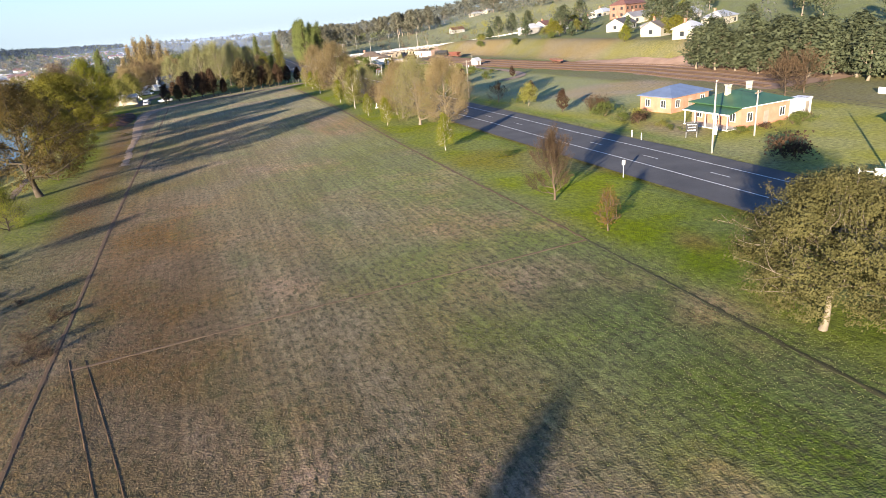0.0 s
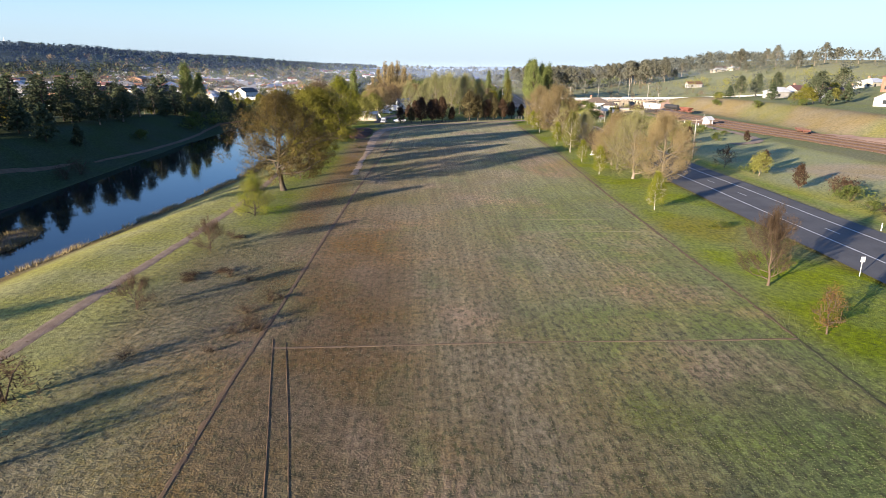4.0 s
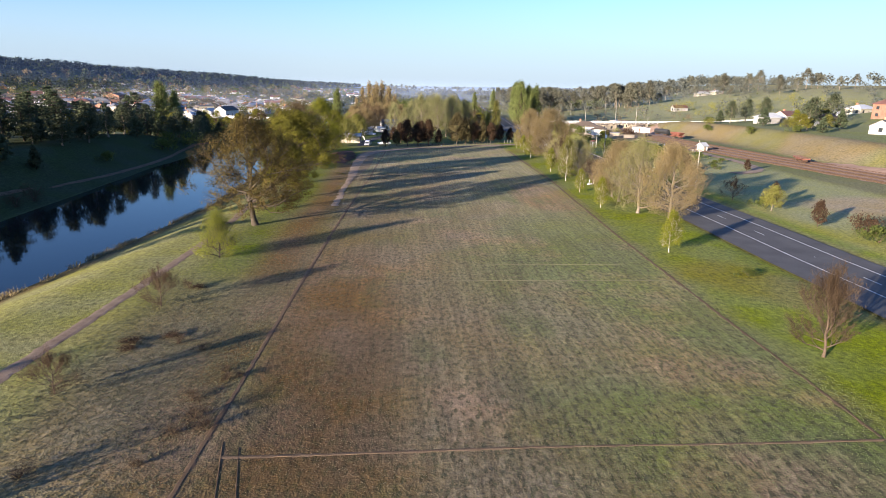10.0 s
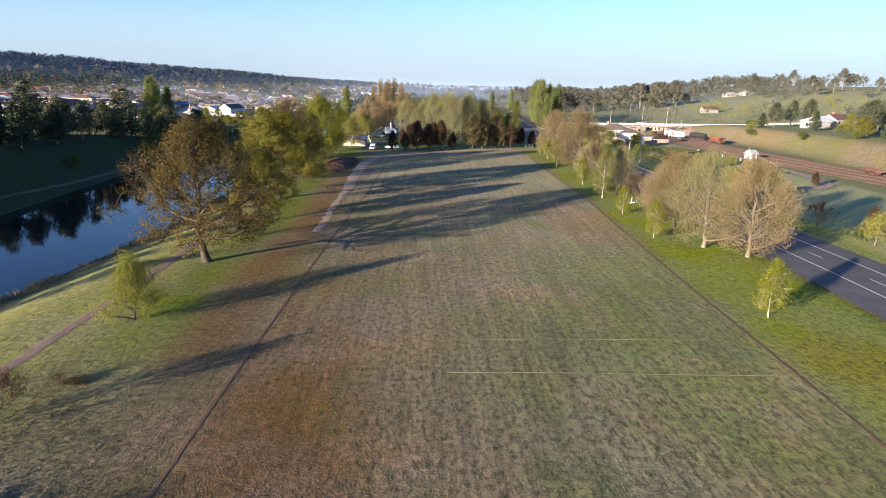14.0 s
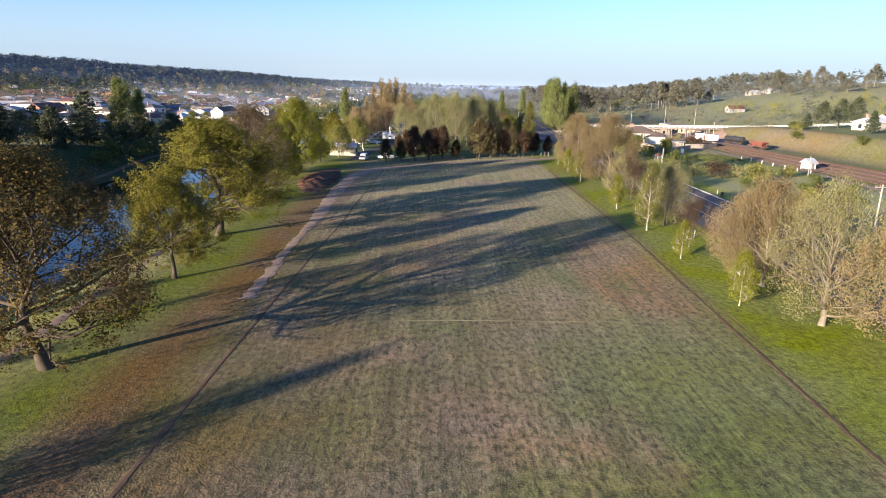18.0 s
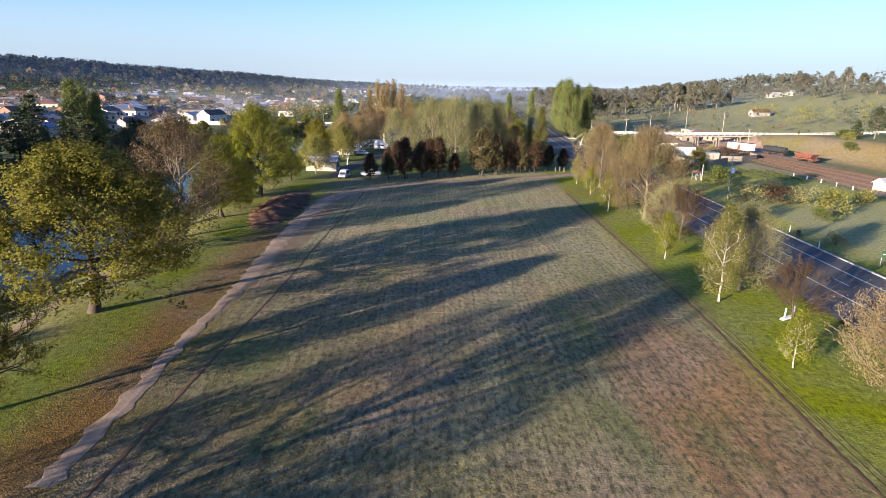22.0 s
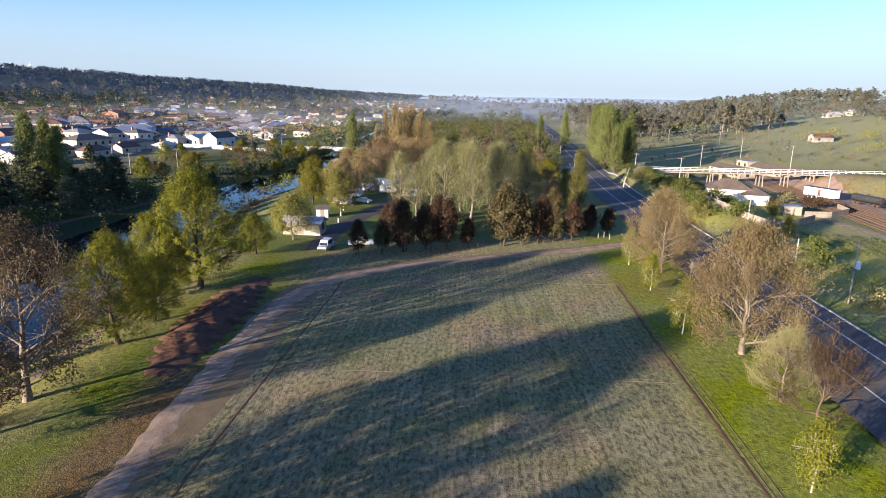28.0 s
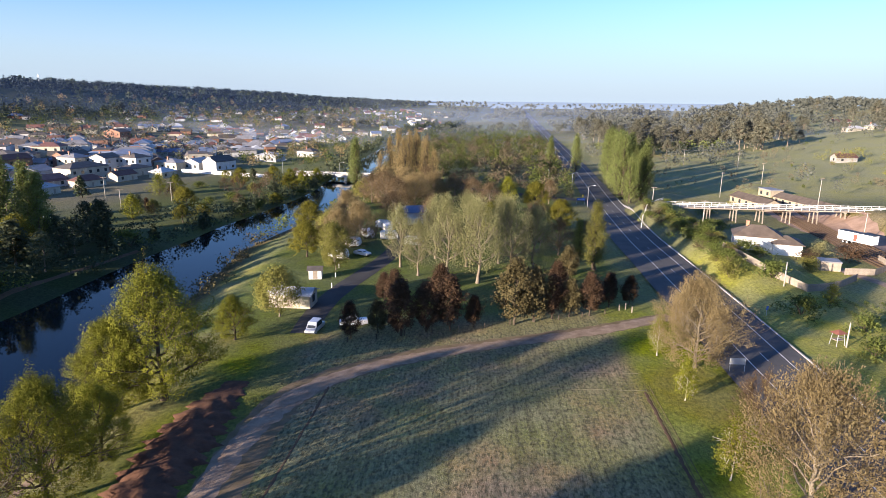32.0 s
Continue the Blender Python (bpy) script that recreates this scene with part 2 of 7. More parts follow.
M["glass"] = plain("window_glass", (0.02, 0.025, 0.03), (0.04, 0.045, 0.05), 0.5, 0.08, fine=4, bump=0, spec=0.6)
M["steel"] = plain("rusty_steel", (0.12, 0.07, 0.05), (0.20, 0.13, 0.10), 2, 0.5, 0.6, fine=20)
M["dark"] = plain("black_paint", (0.02, 0.02, 0.022), (0.04, 0.04, 0.042), 1.5, 0.55, fine=12)
M["red_paint"] = plain("red_paint", (0.14, 0.05, 0.036), (0.21, 0.085, 0.062), 1.5, 0.6, fine=12)
M["blue_paint"] = plain("blue_paint", (0.03, 0.10, 0.35), (0.05, 0.14, 0.42), 1.5, 0.5, fine=12)
M["white_metal"] = plain("white_enamel", (0.74, 0.75, 0.75), (0.82, 0.82, 0.82), 1.0, 0.3, fine=9, bump=0.02, vary=0.05)
M["silver"] = plain("silver_paint", (0.45, 0.47, 0.50), (0.55, 0.57, 0.60), 1.0, 0.3, 0.5, fine=9, bump=0.02, vary=0.2)
M["rubber"] = plain("rubber", (0.02, 0.02, 0.02), (0.035, 0.035, 0.035), 3, 0.8, fine=20)
M["insulator"] = plain("porcelain", (0.30, 0.18, 0.12), (0.40, 0.25, 0.18), 3, 0.3, fine=20)
M["bark"] = plain("grey_bark", (0.045, 0.034, 0.024), (0.085, 0.068, 0.05), 2.0, 0.9, fine=14, bump=0.5)
M["bark_pale"] = plain("pale_bark", (0.135, 0.11, 0.082), (0.22, 0.185, 0.14), 1.2, 0.85, fine=8, bump=0.3)
M["bark_white"] = plain("birch_bark", (0.30, 0.27, 0.22), (0.48, 0.45, 0.40), 1.5, 0.7, fine=10)
M["twigs"] = plain("bare_twigs", (0.065, 0.045, 0.03), (0.115, 0.082, 0.057), 1.5, 0.9, fine=10, bump=0.2)
M["leaf_oak"] = foliage("oak_leaves", (0.080, 0.080, 0.014), (0.185, 0.168, 0.027), 0.32)
M["leaf_bronze"] = foliage("bronze_leaves", (0.12, 0.06, 0.022), (0.22, 0.14, 0.04))
M["leaf_fresh"] = foliage("fresh_leaves", (0.11, 0.125, 0.018), (0.21, 0.215, 0.035))
M["leaf_scrub"] = foliage("scrub_twigs", (0.085, 0.066, 0.042), (0.155, 0.125, 0.08), 0.2)
M["leaf_dull"] = foliage("dull_bronze_leaves", (0.055, 0.045, 0.022), (0.12, 0.10, 0.045), 0.2)
M["leaf_rust"] = foliage("rusty_leaves", (0.050, 0.038, 0.013), (0.112, 0.083, 0.026), 0.28)
M["leaf_plane"] = foliage("plane_buds", (0.13, 0.097, 0.047), (0.25, 0.195, 0.10), 0.25)
M["leaf_bud"] = foliage("tan_buds", (0.085, 0.060, 0.034), (0.17, 0.122, 0.068), 0.25)
M["leaf_pale"] = foliage("pale_leaves", (0.145, 0.138, 0.055), (0.26, 0.245, 0.11), 0.25)
M["leaf_lime"] = foliage("lime_leaves", (0.088, 0.100, 0.013), (0.185, 0.185, 0.022), 0.3)
M["leaf_birch"] = foliage("birch_leaves", (0.115, 0.117, 0.027), (0.215, 0.205, 0.058), 0.28)
M["leaf_twig"] = foliage("dark_twigs", (0.04, 0.026, 0.015), (0.085, 0.058, 0.035), 0.1)
M["tuft_field"] = foliage("mown_stubble", (0.12, 0.094, 0.051), (0.205, 0.16, 0.10), 0.2)
M["tuft_regrowth"] = foliage("green_regrowth", (0.085, 0.105, 0.030), (0.165, 0.175, 0.072), 0.2)
M["tuft"] = foliage("grass_tufts", (0.10, 0.095, 0.050), (0.20, 0.185, 0.115), 0.25)
M["leaf_maroon"] = foliage("maroon_leaves", (0.034, 0.022, 0.014), (0.082, 0.050, 0.030), 0.15)
M["leaf_willow"] = foliage("willow_leaves", (0.135, 0.138, 0.060), (0.25, 0.245, 0.115), 0.28)
M["leaf_poplar"] = foliage("poplar_leaves", (0.105, 0.132, 0.038), (0.20, 0.23, 0.08))
M["leaf_brown"] = foliage("brown_twigs", (0.155, 0.118, 0.056), (0.28, 0.215, 0.10), 0.25)
M["leaf_dark"] = foliage("dark_leaves", (0.040, 0.054, 0.030), (0.080, 0.100, 0.055), 0.2)
M["leaf_gum"] = foliage("gum_leaves", (0.052, 0.066, 0.036), (0.108, 0.122, 0.070))
M["leaf_grey_gum"] = foliage("grey_gum_leaves", (0.085, 0.088, 0.066), (0.17, 0.165, 0.12), 0.3)
# distance haze mixed into the leaf colours: paler far gums, bluer hill forest
M["leaf_far_hazed"] = foliage("hazed_far_gum_leaves", (0.072, 0.082, 0.072), (0.15, 0.156, 0.13), 0.25)
M["leaf_hill_hazed"] = foliage("hazed_hill_leaves", (0.024, 0.036, 0.042), (0.052, 0.068, 0.072), 0.2)
M["leaf_olive"] = foliage("olive_leaves", (0.062, 0.060, 0.022), (0.128, 0.118, 0.046), 0.2)
M["leaf_shrub"] = foliage("shrub_leaves", (0.06, 0.08, 0.02), (0.13, 0.15, 0.04))
M["reed"] = foliage("dry_reeds", (0.13, 0.10, 0.05), (0.24, 0.19, 0.10), 0.2)


# ---- mesh building ----
class Shape:
    """Collects corners and faces of one mesh."""

    def __init__(self):
        self.v, self.f = [], []

    def add(self, verts, faces):
        k = len(self.v)
        self.v.extend(verts)
        self.f.extend(tuple(i + k for i in face) for face in faces)
        return self

    def box(self, x0, x1, y0, y1, z0, z1):
        v = [(x, y, z) for z in (z0, z1) for y in (y0, y1) for x in (x0, x1)]
        return self.add(v, [(0, 2, 3, 1), (4, 5, 7, 6), (0, 1, 5, 4), (2, 6, 7, 3), (0, 4, 6, 2), (1, 3, 7, 5)])

    def bar(self, a, b, wide, high):
        """A straight bar with a flat section from a to b."""
        a, b = Vector(a), Vector(b)
        d = (b - a).normalized()
        side = d.cross(Vector((0, 0, 1)))
        side = side.normalized() if side.length > 1e-4 else Vector((1, 0, 0))
        up = side.cross(d)
        v = [p + side * (sx * wide / 2) + up * (sz * high / 2) for p in (a, b) for sx, sz in ((-1, -1), (1, -1), (1, 1), (-1, 1))]
        return self.add([tuple(p) for p in v], [(0, 1, 2, 3), (7, 6, 5, 4), (0, 4, 5, 1), (1, 5, 6, 2), (2, 6, 7, 3), (3, 7, 4, 0)])

    def tube(self, points, radii, sides=8, caps=True):
        pts = [Vector(p) for p in points]
        k = len(self.v)
        for i, p in enumerate(pts):
            d = (pts[min(i + 1, len(pts) - 1)] - pts[max(i - 1, 0)]).normalized()
            u = d.cross(Vector((0.31, 0.95, 0.02)))
            u = u.normalized() if u.length > 0.05 else d.cross(Vector((1, 0, 0))).normalized()
            w = d.cross(u)
            for s in range(sides):
                a = 2 * math.pi * s / sides
                self.v.append(tuple(p + (u * math.cos(a) + w * math.sin(a)) * radii[i]))
        for i in range(len(pts) - 1):
            for s in range(sides):
                s2 = (s + 1) % sides
                self.f.append((k + i * sides + s, k + i * sides + s2, k + (i + 1) * sides + s2, k + (i + 1) * sides + s))
        if caps:
            self.f.append(tuple(k + s for s in reversed(range(sides))))
            self.f.append(tuple(k + (len(pts) - 1) * sides + s for s in range(sides)))
        return self

    def prism(self, outline, z0, z1):
        n = len(outline)
        v = [(x, y, z0) for x, y in outline] + [(x, y, z1) for x, y in outline]
        f = [tuple(reversed(range(n))), tuple(range(n, 2 * n))]
        f += [(i, (i + 1) % n, n + (i + 1) % n, n + i) for i in range(n)]
        return self.add(v, f)

    def gable_roof(self, w, d, z, rise, over=0.4, thick=0.15):
        """A pitched roof with its ridge along x over a plan w by d about the origin."""
        x, y = w / 2 + over, d / 2 + over
        drop = rise * over / (d / 2)
        v = []
        for dz in (0, thick):
            v += [(-x, -y, z - drop + dz), (x, -y, z - drop + dz), (x, 0, z + rise + dz), (-x, 0, z + rise + dz), (x, y, z - drop + dz), (-x, y, z - drop + dz)]
        f = [(6, 7, 8, 9), (9, 8, 10, 11), (3, 2, 1, 0), (5, 4, 2, 3), (0, 1, 7, 6), (4, 5, 11, 10), (1, 2, 8, 7), (2, 4, 10, 8), (0, 6, 9, 3), (3, 9, 11, 5)]
        return self.add(v, f)

    def hip_roof(self, w, d, z, rise, over=0.5, thick=0.15):
        x, y = w / 2 + over, d / 2 + over
        r = max(x - y, 0.05)
        v = [(-x, -y, z), (x, -y, z), (x, y, z), (-x, y, z), (-x, -y, z + thick), (x, -y, z + thick), (x, y, z + thick), (-x, y, z + thick), (-r, 0, z + rise + thick), (r, 0, z + rise + thick)]
        return self.add(v, [(3, 2, 1, 0), (0, 1, 5, 4), (1, 2, 6, 5), (2, 3, 7, 6), (3, 0, 4, 7), (4, 5, 9, 8), (5, 6, 9), (6, 7, 8, 9), (7, 4, 8)])

    def mesh(self, name, mat, smooth=False):
        me = bpy.data.meshes.new(name)
        me.from_pydata(self.v, [], self.f)
        me.materials.append(M[mat] if isinstance(mat, str) else mat)
        if smooth:
            me.shade_smooth()
        me.update()
        return me


def part(name, shape, mat, parent, label="", at=None, smooth=False):
    """One mesh object under a thing or a part."""
    me = shape.mesh(name, mat, smooth) if isinstance(shape, Shape) else shape
    ob = new(name, me)
    ob.parent = parent
    if at is not None:
        ob.matrix_basis = at if isinstance(at, Matrix) else pose(*at)
    return tagged(ob, label)


def thing(name, m, label, category, group="", kind=""):
    ob = new(name)
    ob.empty_display_size = 0.3
    ob.matrix_basis = m
    return tagged(ob, label, category, group, kind)


def solid(name, shape, mat, label, category, group="", kind="", smooth=False, at=None):
    ob = new(name, shape.mesh(name, mat, smooth) if isinstance(shape, Shape) else shape)
    if at is not None:
        ob.matrix_basis = at
    return tagged(ob, label, category, group, kind)


def haze_sheet_material(name, lo, hi, top, fade=None):
    """Translucent sheet standing in for mist and haze: mostly clear, thicker in drifts, gone at its top."""
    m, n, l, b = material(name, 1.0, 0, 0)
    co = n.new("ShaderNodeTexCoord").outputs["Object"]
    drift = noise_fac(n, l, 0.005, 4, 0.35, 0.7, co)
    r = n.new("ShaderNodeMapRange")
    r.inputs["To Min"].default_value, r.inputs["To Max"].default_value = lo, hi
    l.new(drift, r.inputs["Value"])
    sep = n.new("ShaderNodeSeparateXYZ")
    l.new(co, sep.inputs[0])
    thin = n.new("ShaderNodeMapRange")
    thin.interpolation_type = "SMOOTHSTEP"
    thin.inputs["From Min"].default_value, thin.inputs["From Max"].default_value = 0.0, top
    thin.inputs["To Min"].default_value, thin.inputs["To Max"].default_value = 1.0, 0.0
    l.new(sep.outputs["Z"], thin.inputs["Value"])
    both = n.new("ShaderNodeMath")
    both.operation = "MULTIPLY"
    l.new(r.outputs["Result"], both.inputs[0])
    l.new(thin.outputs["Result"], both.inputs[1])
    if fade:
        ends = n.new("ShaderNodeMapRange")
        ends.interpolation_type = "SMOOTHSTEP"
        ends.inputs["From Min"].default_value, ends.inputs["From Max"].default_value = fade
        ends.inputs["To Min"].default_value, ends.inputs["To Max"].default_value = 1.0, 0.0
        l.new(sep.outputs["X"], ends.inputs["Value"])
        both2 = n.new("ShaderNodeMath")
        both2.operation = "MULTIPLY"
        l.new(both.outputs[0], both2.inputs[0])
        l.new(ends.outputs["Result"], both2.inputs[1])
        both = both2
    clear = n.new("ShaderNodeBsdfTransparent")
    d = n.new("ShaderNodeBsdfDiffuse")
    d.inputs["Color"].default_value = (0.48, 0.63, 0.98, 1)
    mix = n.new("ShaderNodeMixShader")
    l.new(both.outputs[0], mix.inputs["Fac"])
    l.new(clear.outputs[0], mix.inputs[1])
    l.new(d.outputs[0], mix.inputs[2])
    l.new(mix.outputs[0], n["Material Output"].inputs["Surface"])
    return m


# ---- the lie of the land ----
def ease(a, b, v):
    t = np.clip((np.asarray(v, float) - a) / (b - a), 0, 1)
    return t * t * (3 - 2 * t)


NEAR_BANK = ((-500, -100, 0, 60, 93, 125, 150, 220, 280, 322, 362, 398, 430, 485, 560, 900, 1600), (-95, -72, -62, -56, -50.5, -46, -43.5, -44, -48.5, -53, -47.5, -43.5, -41, -40, -42, -40, 60))
FAR_BANK = ((-500, -100, 0, 118, 215, 305, 321, 350, 392, 422, 485, 560, 900, 1600), (-125, -100, -88, -77, -79, -74, -72, -69, -62, -58, -60, -64, -64, 20))
WATER = -4.0
ROAD = ((-600, 0, 50, 100, 160, 240, 290, 335, 407, 461, 560, 650, 900, 1500, 2600), (57.5, 59.2, 59.5, 59.8, 60.2, 61.5, 62.6, 64.0, 69.0, 73.5, 80.0, 85.0, 98, 130, 190))


def near_bank(y):
    return np.interp(y, *NEAR_BANK)


def far_bank(y):
    return np.interp(y, *FAR_BANK)


def road_x(y):
    return np.interp(y, *ROAD)


def wobble(x, y, k=1.0):
    return np.sin(x * 0.21 * k + 1.3 * np.sin(y * 0.13 * k)) * 0.5 + np.sin(y * 0.17 * k + 1.7 * np.sin(x * 0.11 * k + 2.0)) * 0.5


def height(x, y):
    x, y = np.asarray(x, float), np.asarray(y, float)
    fall = -2.5 * ease(265, 440, y)
    z = fall + 0.06 * wobble(x, y)
    # bed and banks of the river
    nb, fb = near_bank(y), far_bank(y)
    rise_near = -4.4 + (4.4 + fall) * ease(-3, 17, x - nb)
    base_far = -1.2 - 1.6 * ease(150, 400, y) + 6.2 * ease(6, 24, fb - x) * ease(310, 235, y)
    rise_far = -4.4 + (4.4 + base_far) * ease(-3, 16, fb - x)
    bed = np.where(x > 0.5 * (nb + fb), rise_near, rise_far)
    z = np.where(x < nb + 17, bed + 0.05 * wobble(x, y), z)
    z = np.where(x < fb - 16, base_far + 0.1 * wobble(x, y, 0.6), z)
    # the western hills behind the town
    u = -(x + 170) * 0.98 + (y - 500) * 0.2
    z = z + 9 * ease(0, 260, u) * (x < nb) + 46 * ease(225, 790, u) * ease(3000, 1200, y) + 4 * wobble(x, y, 0.05) * ease(250, 700, u)
    # railway cutting and the eastern slopes
    z = z + 6.5 * ease(139, 156, x + 3 * wobble(x, y, 0.25)) * ease(440, 330, y)
    z = z + 24 * ease(170, 420, x) * ease(560, 260, y)
    z = z + 29 * ease(110, 470, x - 0.3 * (y - 600)) * ease(400, 680, y) * ease(3200, 1500, y) + 3 * wobble(x, y, 0.05) * ease(200, 600, x)
    # approach bank of the overbridge
    z = z - 1.4 * ease(90, 100, x) * ease(152, 140, x) * ease(320, 365, y) * ease(520, 460, y)
    z = z + 3.6 * ease(9, 2.5, np.abs(y - 379)) * ease(73, 80, x) * ease(98, 90, x)
    z = z + 2.6 * ease(70.5, 76, x) * ease(92, 82, x) * ease(270, 300, y) * ease(400, 372, y)
    z = z + 3 * ease(1500, 2500, y) * wobble(x, y, 0.03)
    return z


def ground_z(x, y):
    return float(height(x, y))


def spread(points):
    out = []
    for a, b, step in points:
        out += list(np.arange(a, b, step))
    return np.array(out + [points[-1][1]])


def lay_ground():
    xs = spread([(-3600, -1200, 160), (-1200, -400, 40), (-400, -130, 10), (-130, -60, 2.5), (-60, -36, 1.0), (-36, 54, 1.5), (54, 170, 2.5), (170, 440, 9), (440, 1200, 38), (1200, 3600, 160)])
    ys = spread([(-700, -40, 30), (-40, 30, 4), (30, 270, 2.0), (270, 420, 3), (420, 700, 8), (700, 1500, 30), (1500, 4700, 130)])
    X, Y = np.meshgrid(xs, ys)
    Z = height(X, Y)
    # under the paved road the sheet stays a little lower
    rx = road_x(Y)
    Z = Z - 0.25 * ease(8.6, 7.2, np.abs(X - rx + 1.0)) * (Y < 900)
    nx, ny = len(xs), len(ys)
    i = np.arange(nx * ny).reshape(ny, nx)
    faces = np.stack([i[:-1, :-1], i[:-1, 1:], i[1:, 1:], i[1:, :-1]], -1).reshape(-1, 4)
    me = bpy.data.meshes.new("ground")
    me.from_pydata(np.stack([X, Y, Z], -1).reshape(-1, 3).tolist(), [], faces.tolist())
    me.shade_smooth()
    x, y = X.ravel(), Y.ravel()
    col = np.zeros((x.size, 3))
    frost, mown = np.zeros(x.size), np.zeros(x.size)

    def blend(w, c, fr=None, mo=None):
        nonlocal col, frost, mown
        w = np.clip(w, 0, 1)
        col = col * (1 - w[:, None]) + np.array(c) * w[:, None]
        if fr is not None:
            frost = frost * (1 - w) + fr * w
        if mo is not None:
            mown = mown * (1 - w) + mo * w

    n1, n2 = wobble(x, y, 0.7), wobble(y + 40, x, 0.33)
    blend(np.ones(x.size), (0.145, 0.158, 0.065), 0.16, 0)                       # pasture
    blend(ease(-0.3, 0.6, wobble(x, y, 0.09)) * 0.8, (0.18, 0.155, 0.075))
    blend(ease(0.2, 0.7, wobble(y, x, 0.14)) * 0.6, (0.12, 0.14, 0.045), 0.3)
    in_field = ease(-14, -11, x) * ease(38, 33.5, x - 3.5 * ease(60, 240, y)) * ease(258, 246, y - 0.33 * (x - 0)) 
    west = ease(-31, -25, x) * ease(-10, -13, x)
    # the big mown field: pinkish stubble, frosted; brown to the west, green to the east
    blend(in_field, (0.165, 0.128, 0.068), 0.16, 1)
    blend(in_field * ease(5, 22, x + 6 * n2) * ease(170, 100, y) * 0.95, (0.118, 0.142, 0.036), 0.16)
    blend(in_field * ease(85, 165, y + 10 * n1) * 0.85, (0.185, 0.168, 0.080), 0.30)
    blend(in_field * ease(180, 205, y + 8 * n1) * 0.9, (0.158, 0.158, 0.068), 0.24)
    blend(in_field * ease(4, -5, x + 2 * n1) * ease(200, 80, y) * 0.95, (0.150, 0.085, 0.036), 0.0, 0.6)
    blend(in_field * ease(4, -3, x + 2 * n1) * ease(95, 55, y) * 0.8, (0.096, 0.060, 0.029), 0.0, 0.45)
    blend(in_field * ease(0.25, 0.8, n1 * 0.7 + n2 * 0.5) * 0.5, (0.225, 0.145, 0.095), 0.28)
    blend(in_field * ease(9, 6, np.hypot((x - 31.5) / 0.9, (y - 140) / 2.2)) * 0.8, (0.235, 0.125, 0.075), 0.10)
    blend(in_field * ease(6, 3, np.hypot((x - 26) / 1.5, (y - 38.5))) * 0.75, (0.20, 0.105, 0.065), 0.15)
    blend(in_field * ease(16, 28, x) * ease(60, 35, y) * 0.85, (0.058, 0.086, 0.016), 0.05)
    blend(in_field * ease(52, 24, y) * ease(26, 12, x) * 0.75, (0.120, 0.092, 0.050), 0.08)
    # browner west of the middle, darkened further for the tree shade lying there
    blend(in_field * ease(14, 2, x + 3 * n2) * ease(85, 110, y) * ease(180, 150, y) * 0.7, (0.120, 0.108, 0.045), 0.10)
    # strip between the field's edge line and the river path
    blend(west * ease(205, 190, y), (0.150, 0.120, 0.058), 0.22, 0.5)
    blend(west * ease(-19, -13, x + 2 * n1) * ease(205, 190, y) * 0.8, (0.135, 0.082, 0.038), 0.05, 0.6)
    blend(west * ease(0.1, 0.7, n2) * ease(130, 60, y), (0.115, 0.115, 0.062), 0.5, 0.2)
    blend(west * ease(-16, -22, x + 2 * n1) * ease(70, 100, y), (0.135, 0.18, 0.022), 0.0, 0)
    blend(west * ease(85, 110, y) * 0.6, (0.100, 0.112, 0.022), 0.0, 0.1)
    blend(ease(-11, -15, x + n1) * ease(-20.5, -15.5, x + 1.5 * n2) * ease(60, 90, y) * ease(205, 190, y) * 0.85, (0.128, 0.070, 0.032), 0.03, 0.3)
    blend(ease(-22, -28, x) * ease(-46, -40, x - near_bank(y) - 46) * ease(60, 50, np.abs(x + 40)) * (y < 300), (0.205, 0.20, 0.060), 0.14, 0.2)
    blend(ease(6, 1.5, np.abs(x - near_bank(y) - 1.5)) * (y < 480), (0.11, 0.085, 0.04), 0.05, 0)
    # lush verge between field and road, and the far verge
    verge = ease(33.5, 38, x - 3.5 * ease(60, 240, y)) * ease(52.5, 51, x - (road_x(y) - 59.5)) * ease(275, 262, y)
    blend(verge, (0.165, 0.195, 0.026), 0.0, 0.15)
    blend(verge * ease(0.35, 0.8, n1) * 0.5, (0.19, 0.14, 0.045), 0.0)
    blend(verge * ease(3.5, 2, np.hypot((x - 41.6) * 1.5, (y - 39.5) / 0.9)), (0.24, 0.12, 0.06), 0)
    blend(verge * ease(60, 32, y) * 0.8, (0.075, 0.108, 0.016), 0.0)
    east = ease(66, 67.5, x - (road_x(y) - 59.5)) * ease(112, 106, x) * ease(330, 300, y)
    blend(east, (0.27, 0.265, 0.072), 0.08, 0)
    blend(east * ease(71, 76, x) * ease(95, 115, y) * ease(235, 205, y) * 0.8, (0.25, 0.26, 0.12), 0.6)
    blend(east * ease(72, 68, x) * 0.9, (0.12, 0.165, 0.03), 0.05)
    blend(east * ease(0.2, 0.7, n2) * (y < 300) * 0.6, (0.24, 0.215, 0.11), 0.35)
    blend(ease(14, 8, np.hypot((x - 100) / 1.5, y - 128)) * 0.8, (0.36, 0.27, 0.17), 0.1)
    blend(ease(8, 3, np.hypot((x - 75.5) / 0.8, (y - 80) / 1.4)) * 0.7, (0.26, 0.19, 0.12), 0.05)
    # dry grass of the railway bank, green paddocks above it
    bank = ease(136, 140, x) * ease(160, 154, x) * ease(440, 340, y)
    blend(bank, (0.195, 0.155, 0.085), 0.05, 0)
    blend(bank * ease(0.0, 0.6, wobble(x, y, 0.5)) * 0.6, (0.14, 0.15, 0.05))
    blend(ease(156, 162, x) * ease(330, 300, x) * ease(420, 330, y), (0.165, 0.182, 0.075), 0.14, 0)
